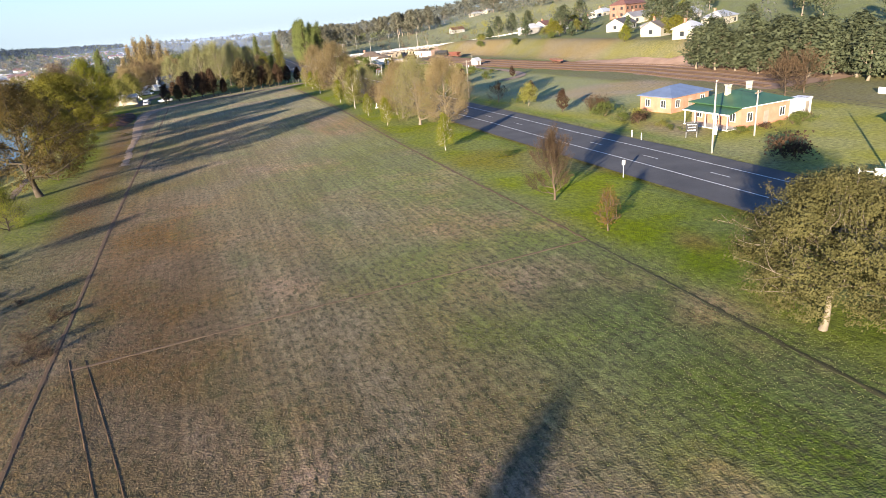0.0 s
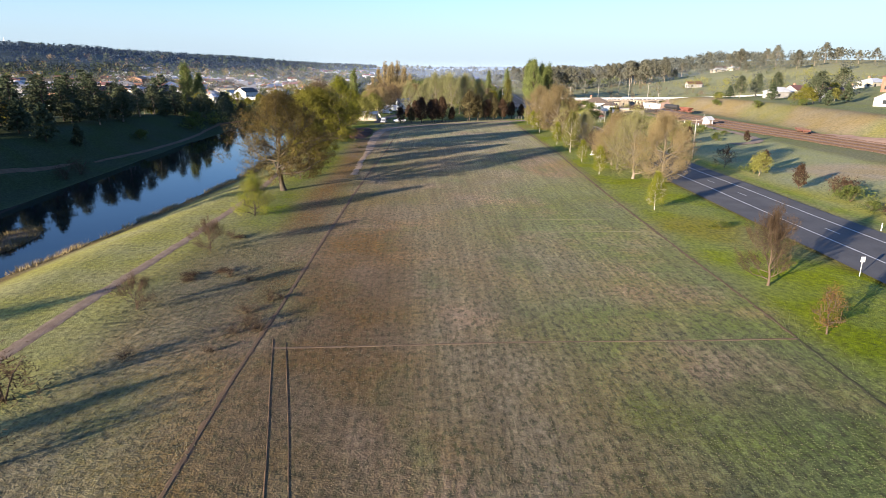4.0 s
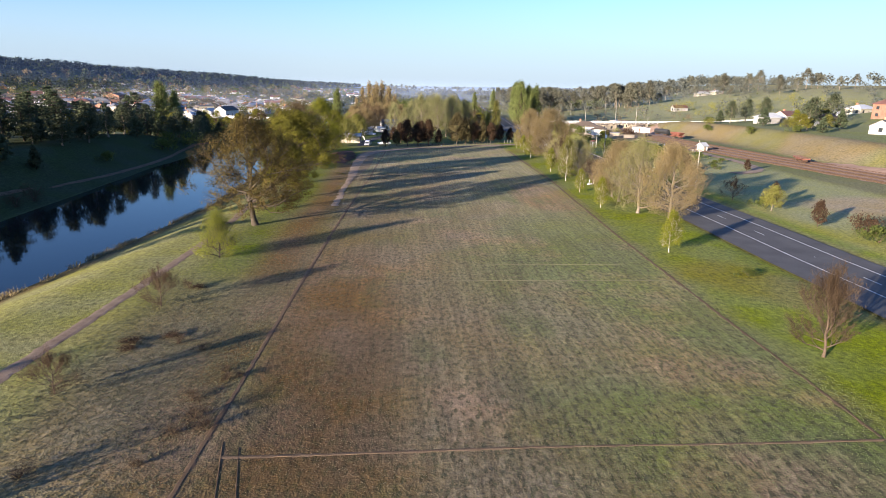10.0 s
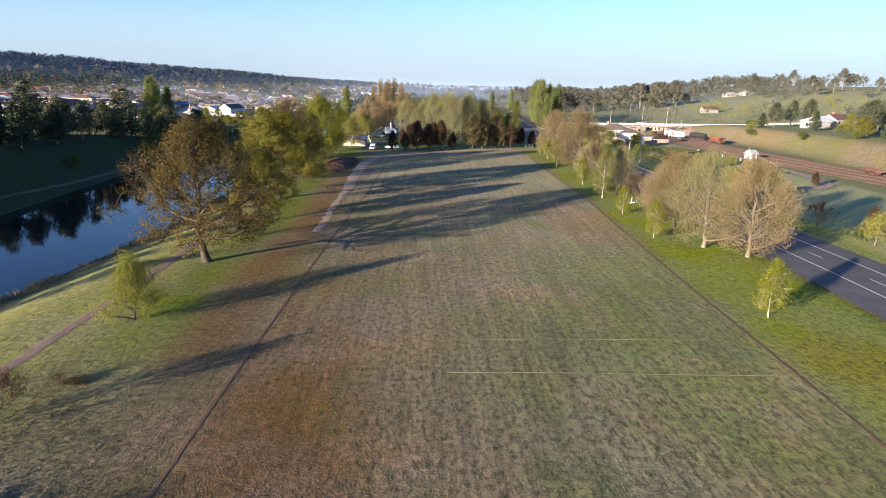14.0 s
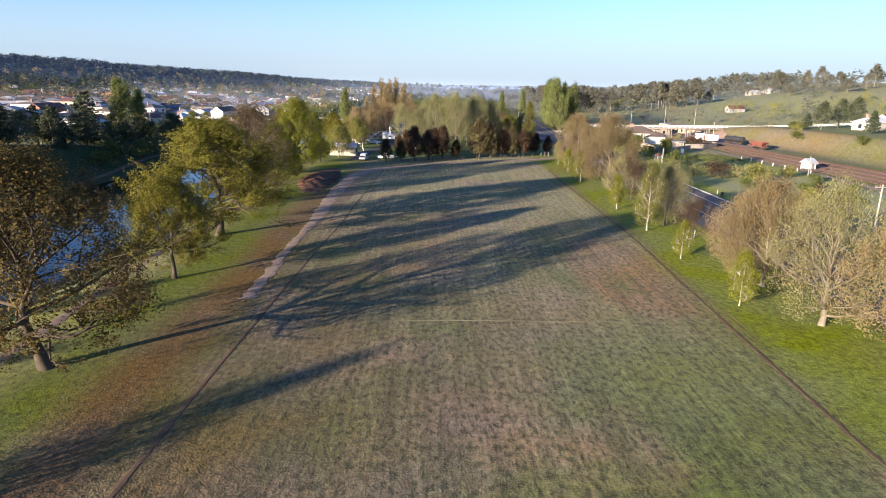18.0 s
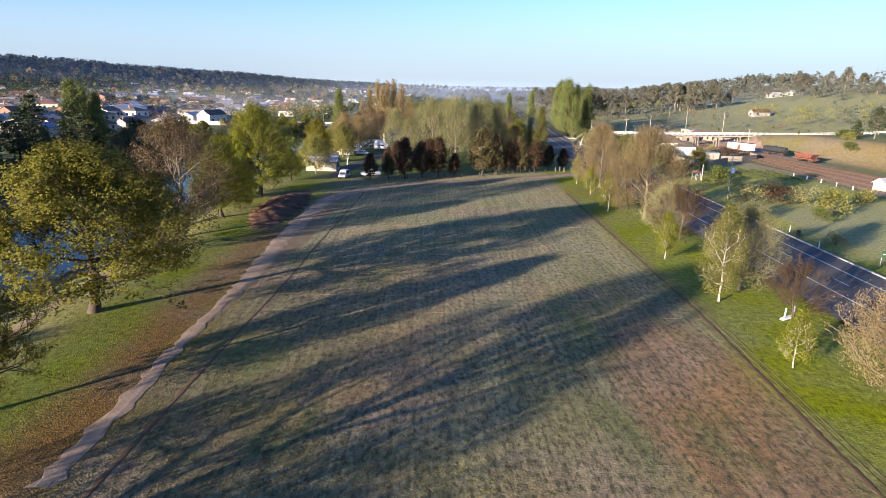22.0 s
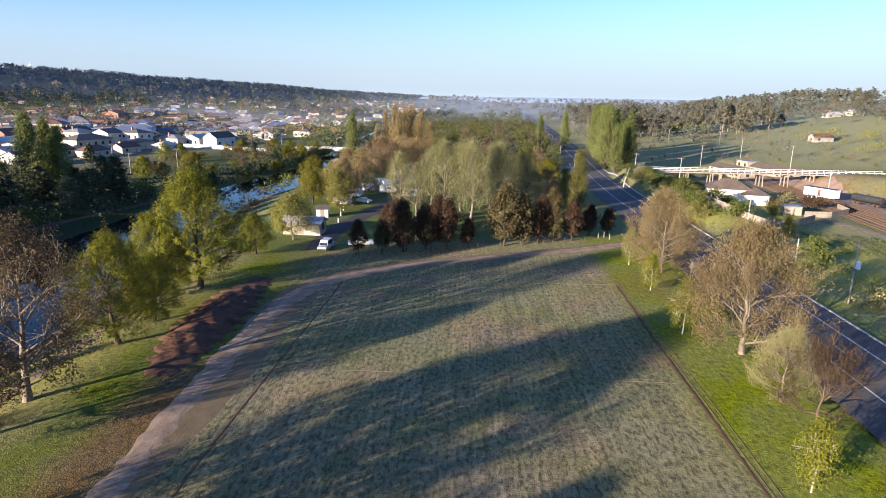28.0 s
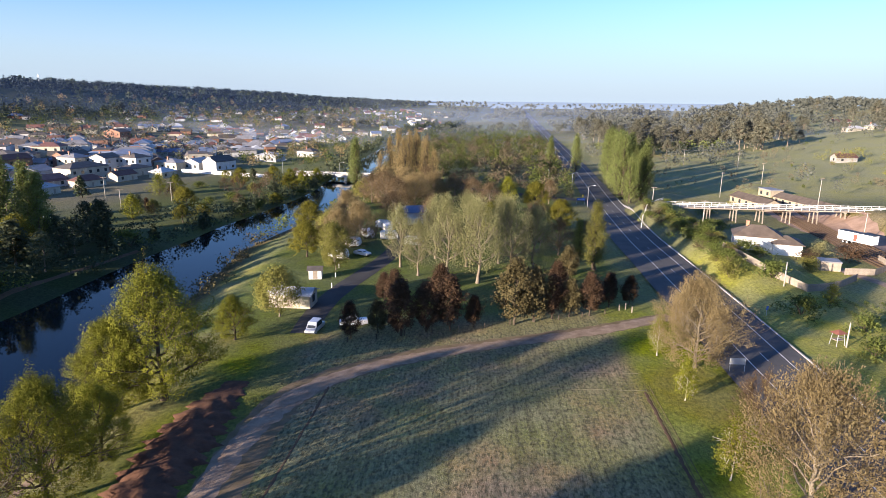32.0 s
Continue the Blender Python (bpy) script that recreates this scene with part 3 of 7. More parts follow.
    # far bank of the river, its shade put into the dark grass tint
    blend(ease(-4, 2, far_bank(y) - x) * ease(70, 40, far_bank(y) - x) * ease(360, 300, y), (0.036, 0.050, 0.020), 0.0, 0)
    blend(ease(-4, 4, far_bank(y) - x) * ease(120, 80, far_bank(y) - x) * ease(320, 350, y) * ease(490, 470, y), (0.085, 0.100, 0.036), 0.05, 0)
    blend(ease(400, 450, y) * ease(86, 96, x) * ease(520, 300, x) * ease(900, 700, y) * 0.85, (0.28, 0.27, 0.12), 0.2, 0)
    # holiday park
    blend(ease(-40, -34, x) * ease(50, 46, x) * ease(254, 262, y - 0.33 * x) * ease(480, 440, y), (0.10, 0.125, 0.035), 0.1, 0)
    # town ground and hills
    u = -(x + 170) * 0.98 + (y - 500) * 0.2
    blend(ease(-110, -140, x) * ease(340, 400, y) * ease(330, 240, u) * 0.75, (0.15, 0.135, 0.095), 0.15, 0)
    blend(ease(240, 420, u), (0.060, 0.068, 0.035), 0.0, 0)
    blend(ease(900, 1500, y) * ease(300, 100, u), (0.12, 0.12, 0.07), 0.15, 0)
    blend(ease(110, 220, x - 0.3 * (y - 600)) * ease(430, 560, y) * 0.85, (0.235, 0.24, 0.125), 0.2, 0)
    blend(ease(330, 420, x - 0.3 * (y - 600) + 30 * wobble(x, y, 0.12)) * ease(560, 700, y) * 0.6, (0.25, 0.21, 0.10), 0.05, 0)
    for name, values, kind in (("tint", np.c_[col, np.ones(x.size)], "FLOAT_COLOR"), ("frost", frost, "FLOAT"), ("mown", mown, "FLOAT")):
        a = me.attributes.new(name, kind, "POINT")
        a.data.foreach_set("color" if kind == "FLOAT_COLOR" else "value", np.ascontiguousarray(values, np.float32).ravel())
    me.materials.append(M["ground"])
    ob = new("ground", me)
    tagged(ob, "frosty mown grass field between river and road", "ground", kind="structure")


lay_ground()


def ribbon(points, widths, lift, edge=0.0, seed=1, step=1.5, follow=True, thick=0.0):
    """A strip along a line of (x, y), laid over the ground; edge: how ragged its sides are."""
    rng = random.Random(seed)
    pts = np.array(points, float)
    seg = np.r_[0, np.cumsum(np.hypot(*np.diff(pts, axis=0).T))]
    n = max(2, int(seg[-1] / step))
    s = np.linspace(0, seg[-1], n + 1)
    px, py = np.interp(s, seg, pts[:, 0]), np.interp(s, seg, pts[:, 1])
    k = max(1, int(6 / step))
    ker = np.ones(2 * k + 1) / (2 * k + 1)
    px = np.convolve(np.pad(px, k, "reflect", reflect_type="odd"), ker, "valid")
    py = np.convolve(np.pad(py, k, "reflect", reflect_type="odd"), ker, "valid")
    w = np.interp(s, np.linspace(0, seg[-1], len(widths)), widths)
    tx, ty = np.gradient(px), np.gradient(py)
    ln = np.hypot(tx, ty)
    nx, ny = -ty / ln, tx / ln
    sh = Shape()
    across = (-0.5, -0.25, 0, 0.25, 0.5)
    for i in range(n + 1):
        for a in across:
            jig = edge * rng.uniform(-1, 1) if abs(a) == 0.5 else 0
            x, y = px[i] + nx[i] * (a * w[i] + jig), py[i] + ny[i] * (a * w[i] + jig)
            sink = 0.03 if abs(a) == 0.5 and thick == 0 else 0
            sh.v.append((x, y, ground_z(x, y) + lift - sink))
    m = len(across)
    for i in range(n):
        for j in range(m - 1):
            k0 = i * m + j
            sh.f.append((k0, k0 + m, k0 + m + 1, k0 + 1))
    return sh


# river
water = Shape()
wy = list(range(-480, 740, 20))
for yy in wy:
    water.v += [(float(far_bank(yy)) - 4, yy, WATER), (float(near_bank(yy)) + 4, yy, WATER)]
water.f = [(2 * i, 2 * i + 1, 2 * i + 3, 2 * i + 2) for i in range(len(wy) - 1)]
solid("river", water, "water", "calm dark river reflecting sky and banks", "river", kind="structure", smooth=True)

# the highway
YS = [*range(-500, 420, 10), *range(420, 900, 20), *range(900, 2600, 100)]


def along_road(off0, off1, ys, lift):
    sh = Shape()
    for yy in ys:
        for off in (off0, off1):
            x = float(road_x(yy)) + off
            sh.v.append((x, yy, ground_z(float(road_x(yy)), yy) + lift))
    sh.f = [(2 * i, 2 * i + 1, 2 * i + 3, 2 * i + 2) for i in range(len(ys) - 1)]
    return sh


road = solid("road", along_road(-8.2, 6.4, YS, 0.05), "asphalt", "two-lane asphalt highway with wide shoulder", "road", kind="structure")
part("edge_line", along_road(-3.18, -3.03, YS, 0.056), "line", road, "white edge line")
part("edge_line", along_road(3.03, 3.18, YS, 0.056), "line", road, "white edge line")
dash_y = -10.9
while dash_y < 420:
    part("lane_dash", along_road(-0.06, 0.06, [dash_y, dash_y + 1.6, dash_y + 3.2], 0.057), "line", road)
    dash_y += 12.75
kerb = Shape()
for yy0, yy1 in zip(range(150, 420, 6), range(156, 426, 6)):
    x0, x1 = float(road_x(yy0)) + 6.4, float(road_x(yy1)) + 6.4
    z0 = ground_z(x0, yy0)
    kerb.add([(x0, yy0, z0 - .1), (x0 + .3, yy0, z0 - .1), (x1 + .3, yy1, z0 - .1), (x1, yy1, z0 - .1), (x0, yy0, z0 + .17), (x0 + .3, yy0, z0 + .17), (x1 + .3, yy1, z0 + .17), (x1, yy1, z0 + .17)],
             [(4, 5, 6, 7), (0, 4, 7, 3), (1, 2, 6, 5), (0, 1, 5, 4), (2, 3, 7, 6)])
solid("kerb", kerb, "concrete", "pale concrete kerb along the highway", "kerb", kind="structure")

# tracks and paths
solid("river_path", ribbon([(-36, -10), (-33.5, 30), (-31.8, 50), (-30.4, 70), (-29.4, 85), (-28.7, 98), (-28.4, 113), (-29, 130), (-30, 150), (-31.5, 180), (-33, 215)], [1.3, 1.45, 1.3, 1.3, 1.4], 0.04, 0.12, 1, 0.8), "path_earth", "narrow worn dirt path along the river bank", "path", kind="structure")
solid("track_shoulder", ribbon([(-12.4, 150), (-12.1, 166), (-11.2, 184), (-11.0, 196), (-11.4, 208), (-11.6, 219), (-9.4, 230), (-3.2, 236.4), (4, 241), (14, 246), (29, 252), (40, 257), (47, 261), (52, 263.5)], [0.8, 2.8, 6.2, 7.0, 6.2, 5.2, 4.8, 4.6], 0.02, 0.4, 12, 1.0), "track_earth", "bare brown earth along the gravel track", "track", kind="structure")
solid("gravel_track", ribbon([(-12.5, 129), (-12.4, 140), (-12.6, 150), (-12.3, 160), (-12.4, 171), (-12.8, 186), (-12.9, 202), (-12.5, 216), (-9.2, 228.5), (-3.2, 235.5), (4, 240.5), (14, 245.5), (29, 251.5), (40, 256.5), (47, 261), (52.5, 263.5)], [1.5, 1.2, 2.2, 3.0, 3.4, 3.0, 2.7, 3.0], 0.05, 0.3, 2, 0.9), "gravel", "curving pale gravel vehicle track round the field", "track", kind="structure")
solid("field_edge_rut", ribbon([(-12.6, 10), (-12.4, 40), (-11.8, 60), (-11.1, 85), (-10.3, 110), (-9.5, 129), (-8.6, 148), (-7.5, 167), (-7.0, 186), (-6.3, 204), (-5.6, 220), (-5.3, 233)], [0.35, 0.5, 0.35, 0.3], 0.03, 0.12, 3, 0.6), "rut", "bare brown rut along the field's edge", "rut", kind="structure")
# shade of the turf step at the field's edge, laid as a dark strip
solid("field_edge_furrow", ribbon([(32.7, 8), (32.8, 18.5), (32.9, 24), (33.5, 31), (33.9, 46)], [0.35, 0.4, 0.3, 0.25], 0.03, 0.12, 5, 0.5), "edge_shade", "dark strip for the shaded turf step between field and verge", "rut", kind="structure")
solid("field_edge_line", ribbon([(33.9, 46), (34.2, 56), (34.6, 75), (35.3, 100), (36.2, 122), (38.3, 160), (38.6, 198), (39.2, 232)], [0.3, 0.45, 0.4, 0.5], 0.03, 0.12, 4, 0.6), "rut", "dark trodden line at the field's edge", "rut", kind="structure")
solid("river_path_far", ribbon([(-104, 60), (-94, 110), (-89, 140), (-86, 165), (-83.5, 195), (-83, 235), (-86, 275), (-80, 315)], [1.6, 1.4, 1.6], 0.05, 0.2, 5, 2.0), "rut", "worn path along the far river bank", "path", kind="structure")
for (xa, ya), (xb, yb), w in (((-10.6, 45.7), (34, 45.7), 0.45), ((9, 88.1), (31, 88.2), 0.2), ((6, 81.5), (34.2, 81), 0.22), ((3, 123), (35, 122.8), 0.22), ((-7.6, 163.5), (37.8, 161.2), 0.2), ((-7.8, 158.5), (37.8, 156.4), 0.2), ((0, 198), (37.5, 197.3), 0.2), ((26.5, 237.5), (39.8, 238), 0.22), ((26, 232.2), (39.6, 232.4), 0.22)):
    solid("field_line", ribbon([(xa, ya), (0.5 * (xa + xb), 0.5 * (ya + yb) + 0.15), (xb, yb)], [w * 0.7, w * 0.5, w * 0.7], 0.03, 0.08, int(ya), 0.5), "pale_line" if ya > 50 else "dirt", "faint pale pitch line trodden into the grass", "field line", "lines across the field", kind="structure")
solid("gravel_drive_loop", ribbon([(94, 177), (99, 177.5), (104, 181), (108, 190), (110.5, 206), (109.5, 222), (111, 232), (112, 245), (111, 262), (108, 285), (104, 305)], [3.4, 3.2, 3.0, 3.2], 0.14, 0.3, 6, 1.2), "gravel", "gravel drive looping past the railway yard", "track", kind="structure")
solid("park_road", ribbon([(-14.5, 250), (-15, 262), (-13.5, 275), (-10, 290), (-7, 305), (-6, 330), (-4, 360)], [4.6, 4.8, 4.8], 0.06, 0.05, 7, 2), "asphalt_dark", "narrow dark asphalt lane into the holiday park", "road", kind="structure")
solid("side_road", ribbon([(67, 410), (52, 418), (30, 430), (0, 452), (-25, 470), (-40, 478)], [7, 6.5, 6.5], 0.07, 0, 8, 4), "asphalt_dark", "side road leading to the river bridge", "road", kind="structure")


for (pts, nm) in ((((-5.6, 20), (-7.4, 30), (-8.9, 37), (-11.0, 47.5)), "tyre_rut"), (((-4.2, 20), (-6.1, 30), (-7.6, 37), (-9.8, 46.8)), "tyre_rut"), (((37.4, 118), (39.4, 160), (39.8, 198), (40.3, 234)), "tyre_rut"), (((36.9, 118), (38.8, 160), (39.1, 198), (39.6, 234)), "tyre_rut")):
    solid(nm, ribbon(pts, [0.06, 0.09, 0.06], 0.03, 0.04, int(pts[0][0]), 0.5), "rut", "narrow dark tyre rut in the grass", "rut", "tyre ruts", kind="structure")

# heap of bark mulch beside the track
def mulch_bed():
    sh = Shape()
    n, m = 80, 20
    bumps = np.random.RandomState(6).uniform(0, 1, (81, 21))
    for i in range(n + 1):
        y = 195 + 36 * i / n
        cx = np.interp(y, (195, 205, 214, 224, 231), (-18.2, -19, -19, -19.2, -18.6))
        half = 4.0 * math.sin(math.pi * (0.06 + 0.88 * i / n)) ** 0.6 * (1 + 0.16 * math.sin(i * 0.9) + 0.12 * math.sin(i * 2.3 + 1))
        for j in range(m + 1):
            a = 2 * j / m - 1
            x = cx + half * a + 0.25 * (bumps[i, j] - 0.5) * (1.6 if abs(a) > 0.9 else 1)
            rise = (1 - a * a) * (1.0 * ease(196, 206, y) * ease(229, 218, y) + 0.10) * (0.8 + 0.12 * math.sin(0.5 * i + 0.8 * j) + 0.16 * bumps[i, j])
            sh.v.append((x, y, ground_z(x, y) + float(rise) + (0.03 if abs(a) < 1 else -0.05)))
    sh.f = [(i * (m + 1) + j, i * (m + 1) + j + 1, (i + 1) * (m + 1) + j + 1, (i + 1) * (m + 1) + j) for i in range(n) for j in range(m)]
    return sh


solid("mulch_mound", mulch_bed(), "mulch", "long low heap of reddish bark mulch beside the track", "mulch heap", smooth=True)

# railway yard
RAIL = ((120, 95), (124, 130), (126, 154), (122, 185), (117, 215), (114.5, 250), (115, 285), (119, 320), (126, 350), (140, 420))
bal = ribbon([(x + 8, y) for x, y in RAIL], [24, 24, 22, 20, 14, 14, 18, 26, 26], 0.10, 0.7, 9, 3)
solid("railway_yard", bal, "ballast", "brown gravel bed of the railway yard", "railway bed", kind="structure")


SLEEPER = Shape().box(-1.25, 1.25, -0.12, 0.12, 0.1, 0.27).mesh("sleeper", "dirt")


def track(off, ys):
    pts = [(np.interp(y, [p[1] for p in RAIL], [p[0] for p in RAIL]) + off * (1 - 0.5 * float(ease(240, 330, y))), y) for y in ys]
    t = thing("railway_track", pose(0, 0, 0), "rusty railway track on timber sleepers", "railway track", "tracks of the yard")
    for side in (-0.72, 0.72):
        line = [(x + side, y, ground_z(x, y) + 0.35) for x, y in pts]
        part("rail", Shape().tube(line, [0.075] * len(line), 4), "steel", t)
    yy = ys[0]
    while yy < ys[-1]:
        x = float(np.interp(yy, [p[1] for p in pts], [p[0] for p in pts]))
        z = ground_z(x, yy)
        part("sleeper", SLEEPER, "dirt", t, at=(x, yy, z))
        yy += 1.1


for off in (-1.5, 4.0, 9.5, 15):
    track(off, list(range(100, 415, 9)))


# ---- trees ----
def skeleton_of(rng, H, R, clear, limbs, levels, up=0.35, taper=0.03, lean=0.06, column=False):
    """Branches as (points, radii, level) and the tips, in a crown H high and R wide in radius."""
    out, tips = [], []
    trunk_top = H * (0.80 if column else 0.62)
    pts, p = [], np.array([0.0, 0.0, -0.3])
    n = 7
    for i in range(n + 1):
        pts.append(p.copy())
        p = p + np.array([rng.gauss(0, lean) * H / n, rng.gauss(0, lean) * H / n, (trunk_top + 0.3) / n])
    r0 = H * taper
    radii = [r0 * (1.35 if i == 0 else 1 - 0.75 * i / n) for i in range(n + 1)]
    out.append((pts, radii, 0))

    def grow(p, d, length, r, level):
        k = 3
        pts = [p.copy()]
        for _ in range(k):
            d = d + np.array([rng.gauss(0, 0.16), rng.gauss(0, 0.16), rng.gauss(0, 0.12) + (0.05 if level > 1 else 0.02)])
            d = d / np.linalg.norm(d)
            p = p + d * length / k
            pts.append(p.copy())
        out.append((pts, [r, r * 0.8, r * 0.62, r * 0.4], level))
        if level >= 2:
            tips.extend(pts[1:] if level >= levels - 1 else pts[2:])
        if level >= levels:
            return
        kids = 3 if level < 3 else 2
        for c in range(kids + (1 if level == 1 else 0)):
            at = pts[-1] if c == 0 else pts[rng.choice((1, 2, 2, 3))]
            side = np.array([rng.gauss(0, 1), rng.gauss(0, 1), rng.gauss(0, 0.7)])
            side = side - d * (side @ d)
            side = side / (np.linalg.norm(side) + 1e-6)
            a = rng.uniform(0.35, 0.85) if c else rng.uniform(0.0, 0.3)
            if column:
                a *= 0.6
            grow(at, d * math.cos(a) + side * math.sin(a) + np.array([0, 0, up * 0.25]), length * rng.uniform(0.55, 0.78), r * rng.uniform(0.45, 0.6), level + 1)

    for i in range(limbs):
        f = i / max(1, limbs - 1)
        h = clear * H + (trunk_top - clear * H) * f
        base = np.array([np.interp(h, [q[2] for q in pts], [q[a] for q in pts]) for a in (0, 1)] + [h])
        ang = i * 2.4 + rng.uniform(-0.5, 0.5)
        rise = (0.9 if column else 0.0) + up * (0.3 + 0.7 * f) + 1.3 * f
        d = np.array([math.cos(ang), math.sin(ang), rise])
        d = d / np.linalg.norm(d)
        length = R * (0.55 if not column else 0.9) * (1.0 - 0.35 * abs(f - 0.35)) * rng.uniform(0.8, 1.15)
        grow(base, d, length, r0 * (0.5 - 0.25 * f), 1)
    return out, np.array(tips)


def leaves_mesh(name, centres, sizes, rng, mat, flat=0.5, axis=None, width=0.62, facing=None):
    """Small leafy sprays, turned at random or facing outwards."""
    n = len(centres)
    nr = np.random.RandomState(rng.randrange(10 ** 6))
    a = nr.normal(size=(n, 3))
    a[:, 2] *= flat
    if axis is not None:
        a = a * 0.45 + axis
    a /= np.linalg.norm(a, axis=1)[:, None]
    b = np.cross(a, nr.normal(size=(n, 3)))
    b /= np.linalg.norm(b, axis=1)[:, None] + 1e-9
    if facing is not None:
        f = facing + nr.normal(size=(n, 3)) * 0.42
        a = np.cross(f, nr.normal(size=(n, 3)))
        a /= np.linalg.norm(a, axis=1)[:, None] + 1e-9
        b = np.cross(f / (np.linalg.norm(f, axis=1)[:, None] + 1e-9), a)
    c = np.cross(a, b)
    s = np.asarray(sizes)[:, None]
    v = np.stack([centres - a * s, centres + a * s * 0.5 + b * s * width * 1.2, centres + a * s * 0.6 - b * s * width * 1.2 + c * s * 0.2], 1).reshape(-1, 3)
    f = np.arange(3 * n).reshape(-1, 3)
    me = bpy.data.meshes.new(name)
    me.from_pydata(v.tolist(), [], f.tolist())
    me.materials.append(M[mat])
    me.update()
    return me


def tree_kind(name, seed, H, R, clear=0.2, limbs=9, levels=4, leaf="leaf_oak", bark="bark", leaves=6000, size=0.14, puff=0.4, up=0.35, taper=0.022, column=False, widest=0.8, spray=0.6, rise=0.4, width=0.62, fill=0.6, lumps=0, label="", category="tree", far=0):
    """A tree with tapered trunk and limbs and a crown of leafy sprays; far: 1 or 2, with fewer, larger clumps."""
    H, R, full = H - 0.5 * spray, R - 0.45 * spray, H
    rng = random.Random(seed)
    branches, tips = skeleton_of(rng, H, R, clear, limbs, levels, up, taper, column=column)
    reach = np.percentile(np.hypot(tips[:, 0], tips[:, 1]), 93)
    sz = (H - 0.3) / np.percentile(tips[:, 2], 98)
    # an egg-shaped outline, widest a little under half way up
    zs, rr = tips[:, 2] * sz, np.hypot(tips[:, 0], tips[:, 1])
    edges = np.linspace(clear * H * 0.8, H, 8)
    mids, grow_by = [], []
    for lo, hi in zip(edges, edges[1:]):
        some = rr[(zs >= lo - 0.4) & (zs < hi + 0.4)]
        f = (0.5 * (lo + hi) - edges[0]) / (H - edges[0])
        want = R * (math.sin(math.pi * min(1, 0.12 + 0.88 * f ** (widest if not column else 0.6))) ** 0.6)
        mids.append(0.5 * (lo + hi))
        grow_by.append(want / max(0.3, np.percentile(some, 88)) if len(some) > 4 else R / reach)

    def fit(p):
        z = p[2] * sz
        g = float(np.interp(z, mids, np.clip(grow_by, 0.35, 2.4)))
        w = min(1, max(0, z) / (clear * H + 0.5))
        return np.array([p[0] * (1 + (g - 1) * w), p[1] * (1 + (g - 1) * w), z])

    wood = Shape()
    for pts, radii, level in branches:
        if far and (level > 3 or (far > 1 and level == 3 and rng.random() < 0.6)):
            continue
        if far and level > (1 if far == 1 else 0):
            pts, radii = pts[::3], radii[::3]
        wood.tube([fit(p) for p in pts], [max(r, 0.014) for r in radii], ((9, 5, 4, 3, 3), (7, 4, 3, 3, 3), (6, 3, 3, 3, 3))[far][level], caps=False)
    root = thing(name, pose(0, 0, 0), label, category)
    nr = np.random.RandomState(seed)
    t = np.array([fit(p) for p in tips])
    n = int(leaves * (1.7, 0.85, 0.22)[far])
    if fill:
        # boughs of the outer crown, gathered in lumps with gaps between them
        k = lumps or int(26 + 3.2 * R * H ** 0.5)
        f = (np.arange(k) + nr.uniform(0, 1, k)) / k
        f = 0.04 + 0.94 * f ** 0.95
        zz = clear * H * 0.7 + f * (H - clear * H * 0.7)
        prof = R * np.sin(np.pi * np.minimum(1, 0.12 + 0.88 * f ** (0.6 if column else widest))) ** 0.6
        a = np.arange(k) * 2.4 + nr.uniform(-0.7, 0.7, k)
        q = nr.uniform(0.45, 1.0, k) ** 0.6 * nr.uniform(0.82, 1.08, k)
        lr = np.clip(0.17 * R + 0.03 * H, 0.3, 1.7) * nr.uniform(0.6, 1.25, k)
        mid = np.stack([np.cos(a) * np.maximum(prof * q - 0.5 * lr, 0), np.sin(a) * np.maximum(prof * q - 0.5 * lr, 0), np.minimum(zz, H - 0.5 * lr)], -1)
        if far < 2:
            for e in mid:
                near = t[np.argmin(np.linalg.norm((t - e) * np.array([1, 1, 1.3]) + np.array([0, 0, 1.0]), axis=1))]
                wood.tube([near, near * 0.45 + e * 0.55 + np.array([0, 0, 0.15]), e], [0.035, 0.026, 0.012], 3, caps=False)
        m = int(len(t) * fill / (1 - fill) / k) + 1
        g = nr.normal(size=(k, m, 3))
        g /= np.linalg.norm(g, axis=2)[:, :, None]
        g = g * nr.uniform(0.35, 1, (k, m))[:, :, None] ** 0.6 * lr[:, None, None] * np.array([1.0, 1.0, 1.5 if column else 0.8])
        extra = (mid[:, None, :] + g).reshape(-1, 3)
        bulge = (g / (np.linalg.norm(g, axis=2)[:, :, None] + 1e-6) + 0.6 * (mid / (np.linalg.norm(mid, axis=1)[:, None] + 1e-6))[:, None, :]).reshape(-1, 3)
        t = np.concatenate([t, extra])
    part("trunk", wood, bark, root, smooth=True)
    pick = nr.randint(0, len(t), n)
    base = t[pick]
    way = base - base * np.array([0, 0, 0.6])
    way /= np.linalg.norm(way, axis=1)[:, None] + 1e-6
    out = way + np.array([0, 0, 0.25])
    if fill:
        of_lump = pick >= len(t) - len(extra)
        out[of_lump] = bulge[pick[of_lump] - (len(t) - len(extra))]
    way = way + nr.normal(size=(len(t), 3))[pick] * 0.35 + np.array([0, 0, rise])
    way /= np.linalg.norm(way, axis=1)[:, None] + 1e-6
    centres = base + way * (nr.uniform(-0.35, 1.0, n) * spray)[:, None] + nr.normal(size=(n, 3)) * puff * np.array([1, 1, 0.8])
    centres[:, 2] = np.maximum(centres[:, 2], clear * H * 0.6 + 0.2)
    part("crown", leaves_mesh("crown", centres, size * (0.8, 1.15, 2.0)[far] * nr.uniform(0.55, 1.35, n), rng, leaf, axis=way * 0.9 if width < 0.4 else None, facing=None if width < 0.4 else out, width=width), leaf, root)
    return root


